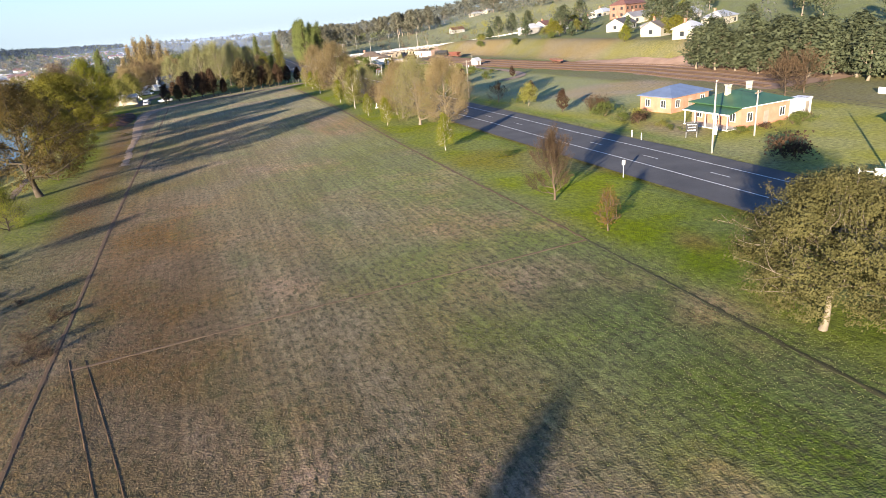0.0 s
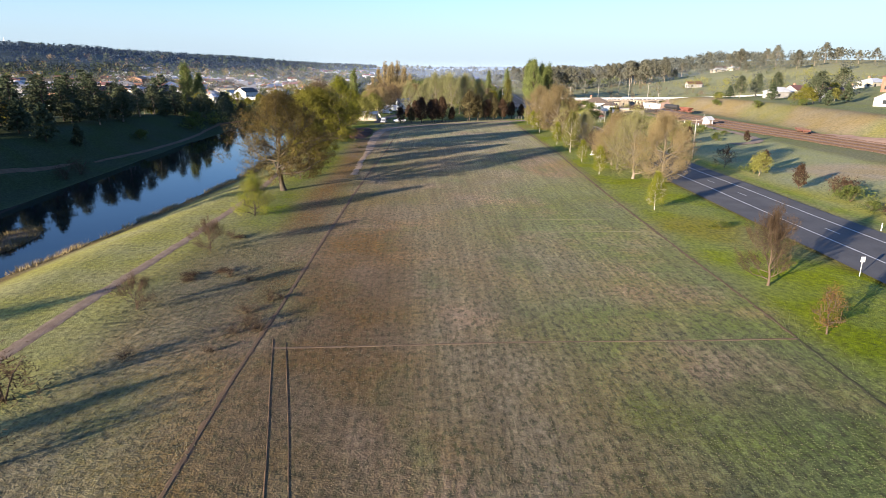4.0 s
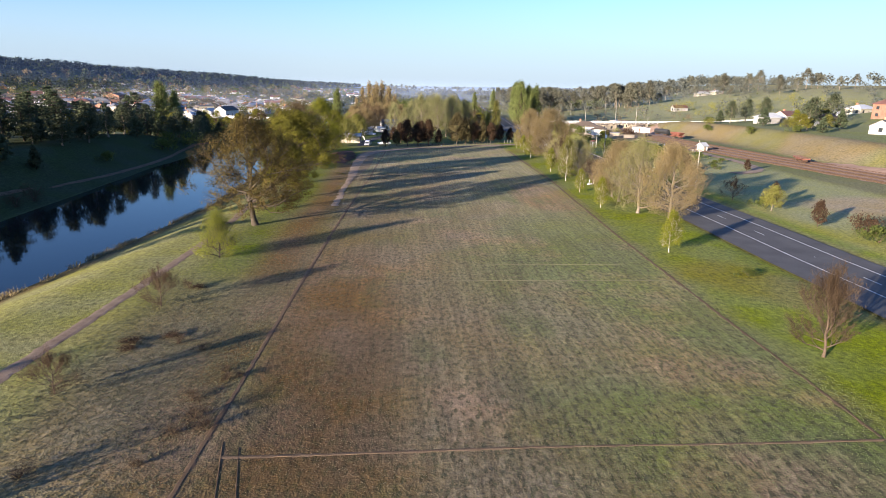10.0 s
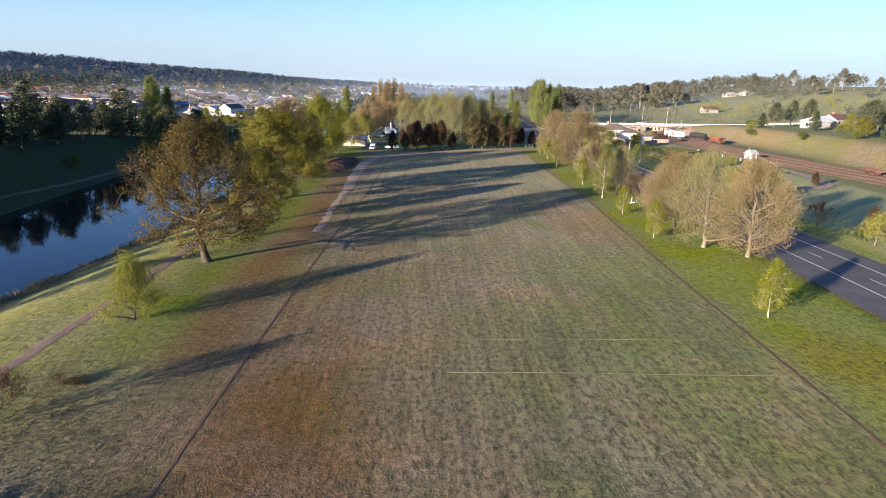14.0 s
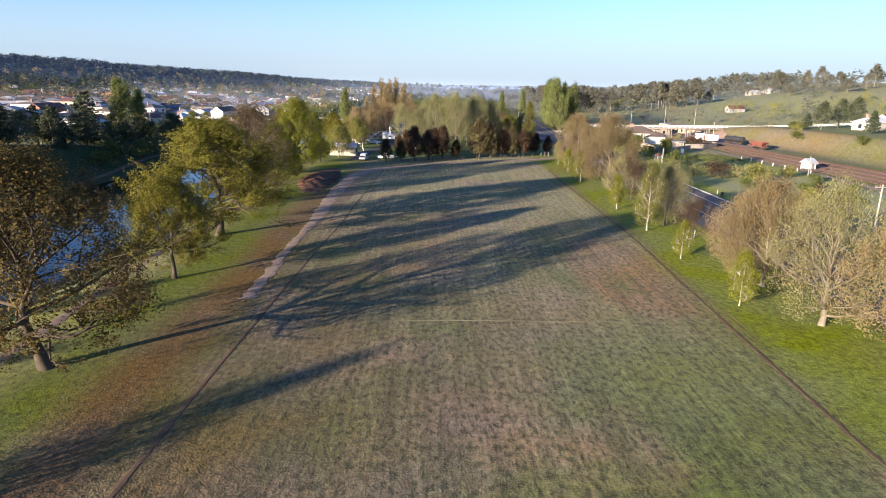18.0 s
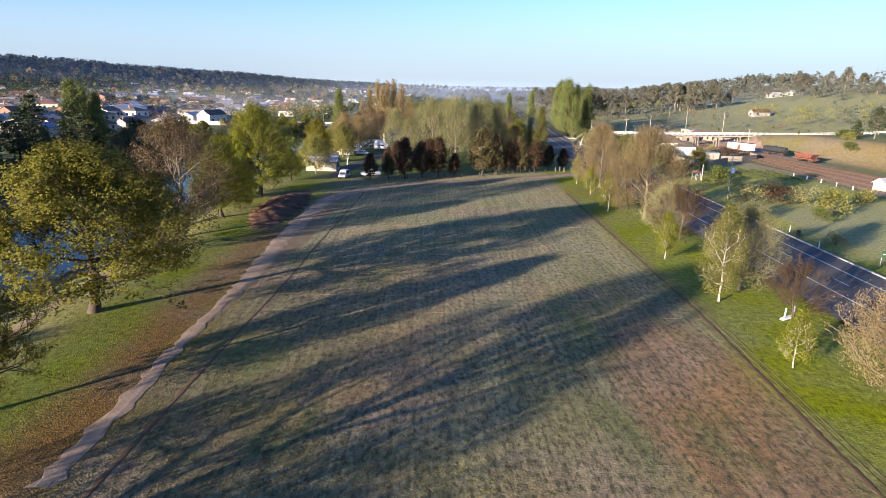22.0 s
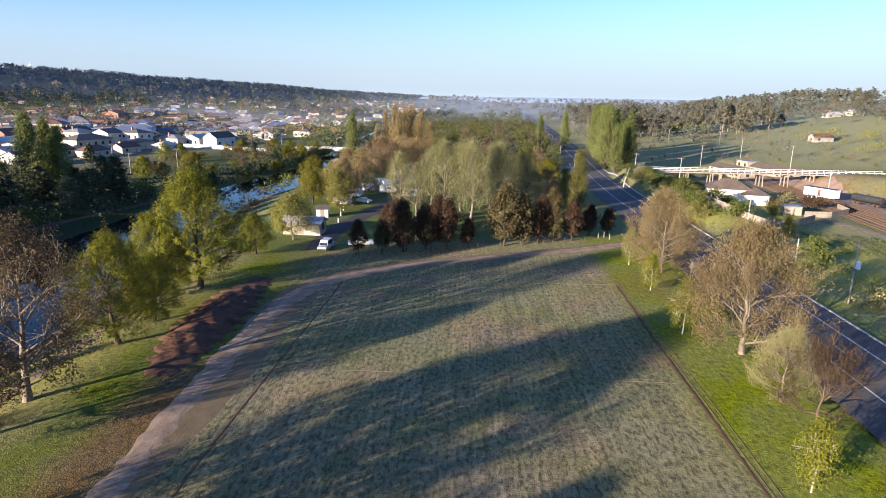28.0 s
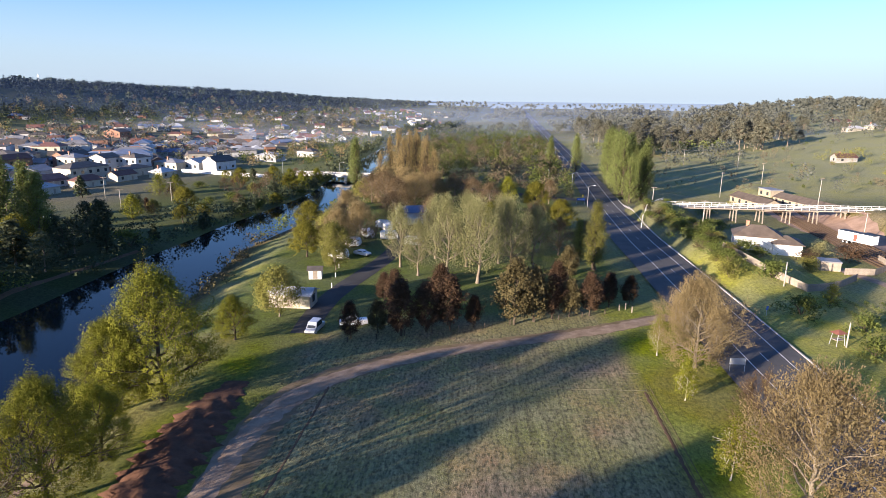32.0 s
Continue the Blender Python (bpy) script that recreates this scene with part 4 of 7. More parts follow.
def conifer_kind(name, seed, H, R, leaf="leaf_dark", bark="bark", whorls=16, label="", category="tree", flat_top=False, n_leaf=3200, size=0.32, far=0):
    """A pine with tiers of drooping boughs."""
    n_leaf, size = (n_leaf // 2, size * 1.4) if far > 1 else (n_leaf, size)
    rng = random.Random(seed)
    root = thing(name, pose(0, 0, 0), label, category)
    wood = Shape().tube([(0, 0, -0.3), (0.1, 0, H * 0.5), (0, 0.1, H * 0.97)], [H * 0.022, H * 0.014, 0.04], 8)
    cs = []
    for w in range(whorls):
        f = w / (whorls - 1)
        z = H * (0.14 + 0.83 * f)
        reach = R * ((1 - f) ** 0.7 + 0.06) if not flat_top else R * (0.45 + 0.75 * math.sin(math.pi * min(1, 0.18 + 0.75 * f)) - 0.35 * f)
        for b in range(6):
            a = rng.uniform(0, 6.28)
            L = reach * rng.uniform(0.65, 1.1)
            end = (math.cos(a) * L, math.sin(a) * L, z + L * rng.uniform(-0.12, 0.22))
            wood.tube([(0, 0, z), (end[0] * .5, end[1] * .5, z + (end[2] - z) * .6), end], [H * 0.006, H * 0.004, 0.015], 3, caps=False)
            k = int(n_leaf / (whorls * 6))
            for _ in range(k):
                g = rng.uniform(0.25, 1.05)
                cs.append((end[0] * g + rng.gauss(0, 0.3), end[1] * g + rng.gauss(0, 0.3), z + (end[2] - z) * g + rng.gauss(0, 0.28)))
    part("trunk", wood, bark, root, smooth=True)
    nr = np.random.RandomState(seed)
    part("crown", leaves_mesh("crown", np.array(cs), size * nr.uniform(0.6, 1.3, len(cs)), rng, leaf, 0.4), leaf, root)
    return root


def shrub_kind(name, seed, H, R, leaf, n=700, size=0.16, label="", category="shrub", bark="twigs", far=0, width=0.62):
    rng = random.Random(seed)
    nr = np.random.RandomState(seed)
    root = thing(name, pose(0, 0, 0), label, category)
    wood = Shape()
    for i in range(9):
        a = rng.uniform(0, 6.28)
        e = (math.cos(a) * R * 0.7, math.sin(a) * R * 0.7, H * rng.uniform(0.6, 0.9))
        wood.tube([(0, 0, -0.1), (e[0] * .4, e[1] * .4, e[2] * .55), e], [0.05, 0.035, 0.012], 4, caps=False)
    part("stem", wood, bark, root)
    lumps = nr.normal(size=(14, 3)) * np.array([R * 0.42, R * 0.42, H * 0.2]) + np.array([0, 0, H * 0.52])
    c = lumps[nr.randint(0, 14, n)] + nr.normal(size=(n, 3)) * np.array([R * 0.24, R * 0.24, H * 0.14])
    c[:, 2] = np.clip(c[:, 2], 0.08, H * 1.05)
    part("crown", leaves_mesh("crown", c, size * nr.uniform(0.6, 1.4, n), rng, leaf, width=width), leaf, root)
    return root


KINDS, MADE = {}, {}


def kind_of(key, maker, *args, **kw):
    KINDS[key] = (maker, args, kw)


def plant(key, x, y, high=None, turn=None, wide=1.0, group="", label=""):
    """One tree of a kind at a place; the first of a kind is built, the rest are copies of it."""
    maker, args, kw = KINDS[key]
    far = 0 if (-37 < x < 57 and y < 250) else 1 if (-37 < x < 60 and y < 400) or key in ("green_poplar", "silver_poplar") else 2
    rng = random.Random(int(x * 131 + y * 17))
    s = (high / args[2]) if high else rng.uniform(0.9, 1.1)
    turn = rng.uniform(0, 360) if turn is None else turn
    m = pose(x, y, ground_z(x, y), 0, 0, turn) @ Matrix.Diagonal((s * wide, s * wide, s, 1))
    if (key, far) not in MADE:
        ob = MADE[(key, far)] = maker(*args, far=far, **kw)
        ob.matrix_basis = m
    else:
        src = MADE[(key, far)]
        keep = src.matrix_basis.copy()
        src.matrix_basis = Matrix()
        ob = copy_thing(src, m)
        src.matrix_basis = keep
    return tagged(ob, label, group=group)


# key, then name, seed, height, radius, clear stem, limbs, levels, leaf, bark, leaves, leaf size, looseness
kind_of("oak_a", tree_kind, "oak_tree", 3, 15, 8.5, 0.27, 13, 4, "leaf_oak", "bark", 36000, 0.13, 0.17, spray=0.5, fill=0.74, lumps=105, taper=0.027, widest=0.6, label="spreading oak with fresh yellow-green leaves on grass")
kind_of("oak_b", tree_kind, "oak_tree", 8, 16, 7.5, 0.13, 14, 4, "leaf_lime", "bark", 29000, 0.125, 0.17, spray=0.5, fill=0.75, lumps=100, taper=0.026, widest=0.66, label="tall oak in bright lime-green spring leaf")
kind_of("oak_rust", tree_kind, "oak_tree", 5, 17, 9.5, 0.19, 14, 4, "leaf_rust", "bark", 26000, 0.125, 0.2, spray=0.7, fill=0.66, lumps=96, taper=0.027, widest=0.62, label="spreading oak just coming into bronze leaf")
kind_of("plane_a", tree_kind, "plane_tree", 11, 15, 7.6, 0.08, 16, 4, "leaf_plane", "bark_pale", 23000, 0.17, 0.22, up=0.8, spray=1.2, rise=0.9, width=0.3, label="plane tree with pale trunk and tan buds")
kind_of("plane_b", tree_kind, "plane_tree", 14, 15, 7.2, 0.08, 16, 4, "leaf_pale", "bark_pale", 13500, 0.16, 0.2, up=0.9, spray=1.3, rise=1.0, width=0.28, label="plane tree with pale bark and cream-green buds")
kind_of("plane_c", tree_kind, "plane_tree", 16, 17, 8, 0.12, 13, 4, "leaf_bud", "bark_pale", 15000, 0.135, 0.30, up=0.5, spray=1.0, rise=0.5, label="half-bare plane tree with pale branches")
kind_of("birch_a", tree_kind, "birch_tree", 21, 10, 2.6, 0.14, 16, 3, "leaf_birch", "bark_white", 8000, 0.10, 0.26, up=0.5, spray=0.6, taper=0.012, widest=0.7, label="slender birch with white trunk and yellow-green leaves")
kind_of("birch_b", tree_kind, "birch_tree", 23, 5.5, 1.5, 0.16, 12, 3, "leaf_lime", "bark_white", 3600, 0.095, 0.22, up=0.6, spray=0.4, taper=0.013, widest=0.7, label="young birch with white trunk and lime leaves")
kind_of("bare_tree", tree_kind, "bare_tree", 27, 9, 3.6, 0.07, 18, 4, "leaf_twig", "twigs", 6500, 0.23, 0.10, up=1.3, spray=1.1, rise=0.9, width=0.035, fill=0, taper=0.018, label="leafless upright tree with fine brown twigs")
kind_of("bare_low", tree_kind, "bare_tree", 29, 7, 4.0, 0.12, 14, 4, "leaf_twig", "twigs", 5000, 0.21, 0.10, up=0.7, spray=1.0, rise=0.6, width=0.04, fill=0, taper=0.018, label="low leafless spreading tree with fine twigs")
kind_of("bronze_small", tree_kind, "young_tree", 31, 4.6, 1.5, 0.12, 12, 3, "leaf_bronze", "twigs", 1500, 0.085, 0.16, up=0.7, spray=0.5, width=0.4, taper=0.02, label="small young tree with sparse bronze-orange leaves")
kind_of("maroon", tree_kind, "plum_tree", 33, 9, 2.7, 0.2, 13, 4, "leaf_maroon", "bark", 7500, 0.15, 0.28, up=0.8, spray=0.7, rise=0.6, label="dark maroon-leaved ornamental plum tree")
kind_of("rustplum", tree_kind, "plum_tree", 35, 9, 2.9, 0.18, 13, 4, "leaf_dull", "bark", 7500, 0.15, 0.28, up=0.8, spray=0.7, rise=0.6, label="ornamental tree with dull olive-bronze leaves")
kind_of("willow_a", tree_kind, "willow_tree", 41, 15, 4.8, 0.2, 16, 4, "leaf_willow", "bark_pale", 12500, 0.125, 0.26, up=1.5, spray=1.6, rise=1.6, width=0.35, widest=0.75, label="upright willow with pale yellow-green leaves")
kind_of("brown_poplar", tree_kind, "poplar_tree", 45, 28, 6.2, 0.03, 26, 4, "leaf_brown", "bark", 15000, 0.21, 0.45, up=1.9, spray=2.6, rise=2.2, width=0.25, column=True, label="tall bare poplar with golden-brown twigs")
kind_of("gold_poplar", tree_kind, "poplar_tree", 47, 19, 2.8, 0.05, 20, 3, "leaf_birch", "bark", 16000, 0.14, 0.32, up=1.8, spray=1.4, rise=1.8, width=0.4, column=True, label="slim golden-green poplar in the park")
kind_of("green_poplar", tree_kind, "poplar_tree", 49, 24, 4.6, 0.03, 26, 3, "leaf_poplar", "bark", 8000, 0.23, 0.5, up=1.8, spray=1.8, rise=1.8, column=True, label="columnar bright green poplar")
kind_of("olive_round", tree_kind, "evergreen_tree", 53, 10.5, 6.3, 0.30, 22, 4, "leaf_olive", "bark_pale", 60000, 0.095, 0.16, fill=0.74, lumps=120, spray=0.3, rise=0.2, widest=0.7, label="dense rounded evergreen tree with olive foliage")
kind_of("gum", tree_kind, "gum_tree", 57, 17, 5.5, 0.28, 10, 4, "leaf_gum", "bark_pale", 8000, 0.22, 0.5, up=0.6, label="grey-green gum tree with pale trunk")
kind_of("tall_gum", tree_kind, "gum_tree", 58, 20, 6.8, 0.34, 11, 4, "leaf_grey_gum", "bark_pale", 9000, 0.24, 0.5, up=0.5, widest=0.55, fill=0.7, lumps=22, label="tall grey-green gum with an open umbrella crown")
kind_of("dense_gum", tree_kind, "gum_tree", 59, 13, 3.6, 0.14, 14, 4, "leaf_gum", "bark_pale", 9000, 0.22, 0.4, up=0.9, spray=1.0, label="dense dark olive gum with pale trunk")
kind_of("pine", conifer_kind, "pine_tree", 61, 20, 5.5, label="tall dark pine tree on the river bank", flat_top=True)
kind_of("cypress", conifer_kind, "cypress_tree", 63, 9, 3.2, label="dark green conical cypress tree", n_leaf=2200)
kind_of("silver_poplar", tree_kind, "poplar_tree", 67, 22, 4.5, 0.06, 18, 3, "leaf_poplar", "bark_pale", 16000, 0.2, 0.55, up=1.4, column=True, label="tall poplar with silvery green leaves")
kind_of("yellow_tree", tree_kind, "golden_tree", 71, 9, 4.6, 0.25, 12, 4, "leaf_birch", "bark_pale", 12000, 0.12, 0.28, spray=0.8, label="rounded tree in golden-yellow young leaf")
kind_of("sapling", tree_kind, "young_tree", 73, 5.5, 3.1, 0.02, 20, 3, "leaf_fresh", "bark", 8500, 0.085, 0.20, up=1.1, spray=1.0, rise=0.7, widest=0.5, width=0.4, fill=0.35, label="young feathery tree in yellow-green leaf")
kind_of("bush_bare", shrub_kind, "bare_shrub", 77, 2.6, 1.7, "leaf_twig", 900, 0.2, width=0.05, label="low twiggy bare shrub in the grass")
kind_of("shrub", shrub_kind, "shrub", 79, 2.4, 2.2, "leaf_shrub", 900, 0.16, label="rounded dark green garden shrub")
kind_of("shrub_red", shrub_kind, "red_shrub", 81, 3.0, 2.4, "leaf_maroon", 900, 0.16, label="dark red-leaved garden shrub")
kind_of("shrub_gold", shrub_kind, "golden_shrub", 83, 4.0, 3.0, "leaf_birch", 1100, 0.2, label="large rounded golden-green garden shrub")
kind_of("shrub_pale", shrub_kind, "flowering_shrub", 85, 4.5, 3.0, "leaf_pale", 1100, 0.2, label="rounded garden shrub in cream flower")

# west side of the field, from the start of the flight on
for key, x, y, h, wide in (("oak_rust", -23.8, 112.8, 18, 1.08), ("oak_a", -22.9, 136.1, 12, 0.9), ("oak_a", -24.6, 157.2, 17, 1.28), ("plane_c", -28.3, 189.2, 18.5, 1.0), ("oak_rust", -28.9, 181.2, 11.5, 1.0), ("oak_b", -26.9, 203.1, 13.6, 1.0), ("oak_b", -26.5, 210.7, 9.4, 1.0),
                           ("oak_b", -26.5, 225.2, 18.5, 1.0), ("oak_b", -31.5, 222, 13, 1.0), ("oak_b", -25, 246, 7.8, 1.1)):
    plant(key, x, y, h, wide=wide, group="trees by the river")
plant("bare_low", -22.8, 124.1, 5)
for key, x, y, h in (("sapling", -24.1, 92.7, 6.6), ("bare_low", -24.8, 73.8, 4.4), ("bare_low", -25.5, 54.5, 3.6), ("bush_bare", -23.8, 79.6, 1.2), ("bush_bare", -27.5, 38, 3.6), ("bush_bare", -24, 30, 2.6)):
    plant(key, x, y, h)
# trees behind the start whose long shadows fall across the grass
for key, x, y, h in (("birch_a", -33.8, -20.2, 12.5), ("oak_a", -59, -13, 12), ("birch_a", -56, 7, 12), ("bare_tree", -58, 36, 11), ("oak_b", -78, -40, 13)):
    plant(key, x, y, h)
# verge between field and highway
for key, x, y, h in (("bare_tree", 38.6, 58.8, 8.5), ("bronze_small", 36.9, 46.4, 4.6), ("olive_round", 36.5, 23.2, 10.6), ("birch_a", 36.2, 15.9, 8), ("birch_b", 39.6, 94, 6.2), ("plane_a", 49.5, 117, 13.5), ("plane_b", 45.5, 122.2, 14), ("plane_a", 46, 134, 12.5), ("birch_b", 40, 127.6, 6),
                     ("birch_b", 40.9, 145.3, 5.2), ("birch_a", 42, 162, 11), ("plane_a", 46.5, 140, 10), ("bare_low", 47.3, 156.9, 6.5), ("plane_b", 46.3, 166, 10.5), ("bare_low", 50, 176, 7), ("birch_b", 42, 179, 6.5), ("plane_a", 48.2, 206, 16), ("bare_low", 48.3, 190, 9),
                     ("birch_b", 43, 212, 7.5), ("plane_a", 49, 241, 14.5), ("birch_b", 44, 230, 6), ("birch_a", 44.5, 245, 7), ("plane_a", 52, 250, 11), ("bare_low", 50.5, 222, 8), ("plane_b", 47, 194, 8)):
    plant(key, x, y, h, group="trees on the highway verge")
# row of small trees along the track, and the holiday park's trees
for key, x, y, h in (("maroon", -5.8, 248.3, 6.5), ("rustplum", -1.5, 251, 6), ("maroon", 2.6, 250, 10), ("maroon", 6.8, 252.3, 9), ("maroon", 10.8, 253.4, 10), ("maroon", 15, 255.2, 6), ("rustplum", 22.4, 257.4, 12.3), ("rustplum", 26.1, 258.9, 10.5),
                     ("maroon", 29.5, 260.6, 8.5), ("rustplum", 33, 261.8, 7.5), ("maroon", 36.9, 262.7, 8.5), ("maroon", 0, 263, 8), ("maroon", 8.5, 266, 8.5), ("maroon", 41.5, 268, 7), ("maroon", 46, 270, 6), ("maroon", 32, 272, 8), ("maroon", -3, 268, 6)):
    plant(key, x, y, h, group="row of plum trees along the track")
for key, x, y, h in (("willow_a", 2, 287, 13), ("willow_a", -3, 294, 15), ("willow_a", 8.8, 284, 19), ("willow_a", 15.7, 282, 19), ("willow_a", 22.9, 288, 18.5), ("willow_a", 29, 293, 16), ("willow_a", 13, 296, 18), ("willow_a", 21, 300, 17), ("willow_a", 5, 303, 16)):
    plant(key, x, y, h, group="pale willows in the holiday park")
for key, x, y, h in (("brown_poplar", -17, 448, 26), ("brown_poplar", -13, 443, 27), ("brown_poplar", -22, 446, 26.5), ("brown_poplar", -9, 440, 24), ("brown_poplar", -27, 450, 23), ("brown_poplar", -19, 438, 24), ("brown_poplar", -4.5, 438, 19), ("brown_poplar", -31, 446, 17),
                     ("gold_poplar", 43.8, 296, 16.5), ("gold_poplar", 41, 303, 11), ("green_poplar", 79, 420, 27), ("green_poplar", 80, 432, 28), ("green_poplar", 81.5, 446, 28), ("green_poplar", 83, 460, 27), ("green_poplar", 84.5, 476, 28), ("green_poplar", 86, 492, 26), ("green_poplar", 79.5, 409, 20), ("green_poplar", 74, 520, 22), ("green_poplar", 60, 530, 20),
                     ("green_poplar", -45, 455, 24), ("green_poplar", -47, 462, 22)):
    plant(key, x, y, h, wide=1.4 if key == "gold_poplar" else 1.0, group="tall poplars")
for key, x, y, h in (("yellow_tree", -21.1, 257.8, 9.6), ("yellow_tree", -17.8, 290, 7), ("oak_a", -28, 302, 9), ("yellow_tree", -20, 298, 10), ("plane_a", -21, 306, 12), ("plane_a", -17, 318, 12), ("yellow_tree", -25, 318, 10), ("plane_a", -24, 335, 13),
                     ("oak_a", -33, 325, 11), ("plane_c", -12, 345, 12), ("rustplum", 36, 286, 8), ("plane_c", 37, 310, 10), ("bare_low", 30, 315, 8), ("plane_a", 45, 318, 8), ("oak_a", 20, 330, 11), ("plane_c", 2, 335, 12), ("oak_a", 42, 345, 10), ("bare_low", 35, 350, 9), ("plane_c", 20, 372, 12), ("oak_a", 38, 385, 11), ("plane_c", 45, 402, 10), ("oak_b", 28, 400, 11), ("bare_low", 10, 410, 9)):
    plant(key, x, y, h, group="park trees")
for key, x, y, h in (("plane_c", -14, 372, 13), ("plane_a", -8, 380, 14), ("plane_c", -20, 384, 14), ("plane_a", -2, 392, 13), ("plane_c", -27, 396, 12), ("plane_a", -14, 402, 14), ("plane_c", 6, 398, 12), ("plane_a", -24, 414, 13), ("plane_c", -6, 418, 13), ("plane_c", 14, 392, 11), ("yellow_tree", -32, 405, 9)):
    plant(key, x, y, h, wide=1.15, group="park trees")
# gardens east of the highway
for key, x, y, h in (("maroon", 73.4, 110.6, 4.6), ("yellow_tree", 73, 124, 5), ("maroon", 79, 133, 4.2), ("bare_low", 71, 135, 5), ("shrub", 73.5, 127, 2.4), ("shrub_red", 71, 55, 3.6), ("shrub_red", 79, 105.5, 3.2), ("shrub", 75.5, 99, 2.8), ("shrub", 74, 92, 1.6), ("shrub_red", 74.5, 88, 2.0), ("bare_low", 111.5, 89, 8), ("bare_low", 116, 88.5, 9), ("bare_low", 119, 96, 8),
                     ("shrub_pale", 75.8, 224.5, 4.4), ("shrub_red", 82, 223, 4.2), ("shrub_pale", 86.5, 223, 3.6), ("shrub_gold", 86.5, 212, 4.6), ("shrub", 79, 246, 3.4), ("shrub", 91, 201, 1.8), ("shrub", 96, 205, 1.6), ("shrub", 101, 213, 2.2), ("shrub_pale", 71.2, 187.4, 2.0), ("shrub", 98, 196, 1.5), ("shrub", 104, 203, 1.4), ("shrub_gold", 99, 222, 3), ("shrub", 80, 205, 2.2), ("yellow_tree", 76, 175, 5), ("maroon", 84, 185, 4.5), ("shrub", 93, 186, 1.6), ("maroon", 100, 181, 3.5),
                     ("shrub_gold", 73, 289, 4.2), ("shrub", 81.2, 287, 4.2), ("shrub", 78, 267, 3.6), ("sapling", 86, 272, 5), ("shrub", 84.5, 258, 3), ("shrub_gold", 96.2, 300, 3.6), ("shrub", 76, 297, 3.2), ("shrub", 75, 305, 3), ("shrub_gold", 74, 300, 2.6), ("shrub", 76, 314, 3), ("shrub", 80, 325, 4), ("shrub", 84, 334, 3.6), ("shrub", 78, 336, 2.6), ("shrub_pale", 108, 318, 4), ("shrub_red", 112, 312, 4.5), ("shrub_red", 100, 310, 3.2), ("shrub", 88, 308, 3), ("shrub", 104, 322, 3), ("shrub", 90, 352, 3.4), ("shrub", 98, 360, 3), ("shrub", 105, 392, 4), ("shrub", 92, 402, 3), ("shrub_gold", 118, 402, 3.6)):
    plant(key, x, y, h, group="garden trees and shrubs")
# gums over the railway
for i in range(26):
    plant("dense_gum", 136.5 + 5.5 * (i % 2) + 2 * math.sin(i * 2.1), 84 + 2.3 * i, 11.5 + 2 * math.sin(i * 1.7), wide=1.35, group="row of gums above the railway")
for key, x, y, h in (("gum", 168, 150, 9), ("cypress", 172, 214, 7), ("oak_b", 150, 188, 6), ("cypress", 185, 262, 8), ("gum", 200, 150, 13), ("gum", 215, 170, 14), ("gum", 190, 120, 13), ("gum", 225, 140, 15), ("gum", 205, 110, 14), ("gum", 235, 190, 13), ("gum", 175, 95, 12), ("oak_b", 210, 225, 9), ("gum", 240, 240, 12), ("gum", 262, 262, 14), ("gum", 182, 330, 12), ("oak_b", 190, 300, 7), ("shrub_gold", 176, 285, 4), ("gum", 167, 318, 11), ("shrub", 158, 250, 2.6), ("shrub", 150, 268, 3), ("cypress", 168, 290, 8), ("shrub", 147, 300, 3), ("shrub_gold", 152, 310, 3), ("gum", 210, 360, 13), ("gum", 228, 390, 12)):
    plant(key, x, y, h, group="trees on the eastern slope")
for i in range(24):
    plant(("oak_a", "gum", "yellow_tree", "gum", "shrub", "cypress")[i % 6], 162 + 5.0 * (i % 11) + 6 * math.sin(i * 1.9), 176 + 6.5 * i, (7, 11, 6, 13, 3, 6)[i % 6], wide=1.2, group="trees on the eastern slope")
# tall gums of the wooded eastern hill, each one seen against the sky
gum_spots = random.Random(44)
made_gums = 0
while made_gums < 215:
    gx, gy = gum_spots.uniform(120, 520), gum_spots.uniform(620, 1060)
    ge = gx - 0.3 * (gy - 600)
    if ge < 15 or gum_spots.random() > (0.95 if 40 < ge < 250 else 0.14) * (1.0 if gy > 700 or ge > 110 else 0.4):
        continue
    plant("tall_gum", gx, gy, gum_spots.uniform(9, 24), wide=gum_spots.uniform(0.9, 1.35), group="gums of the eastern hill")
    made_gums += 1
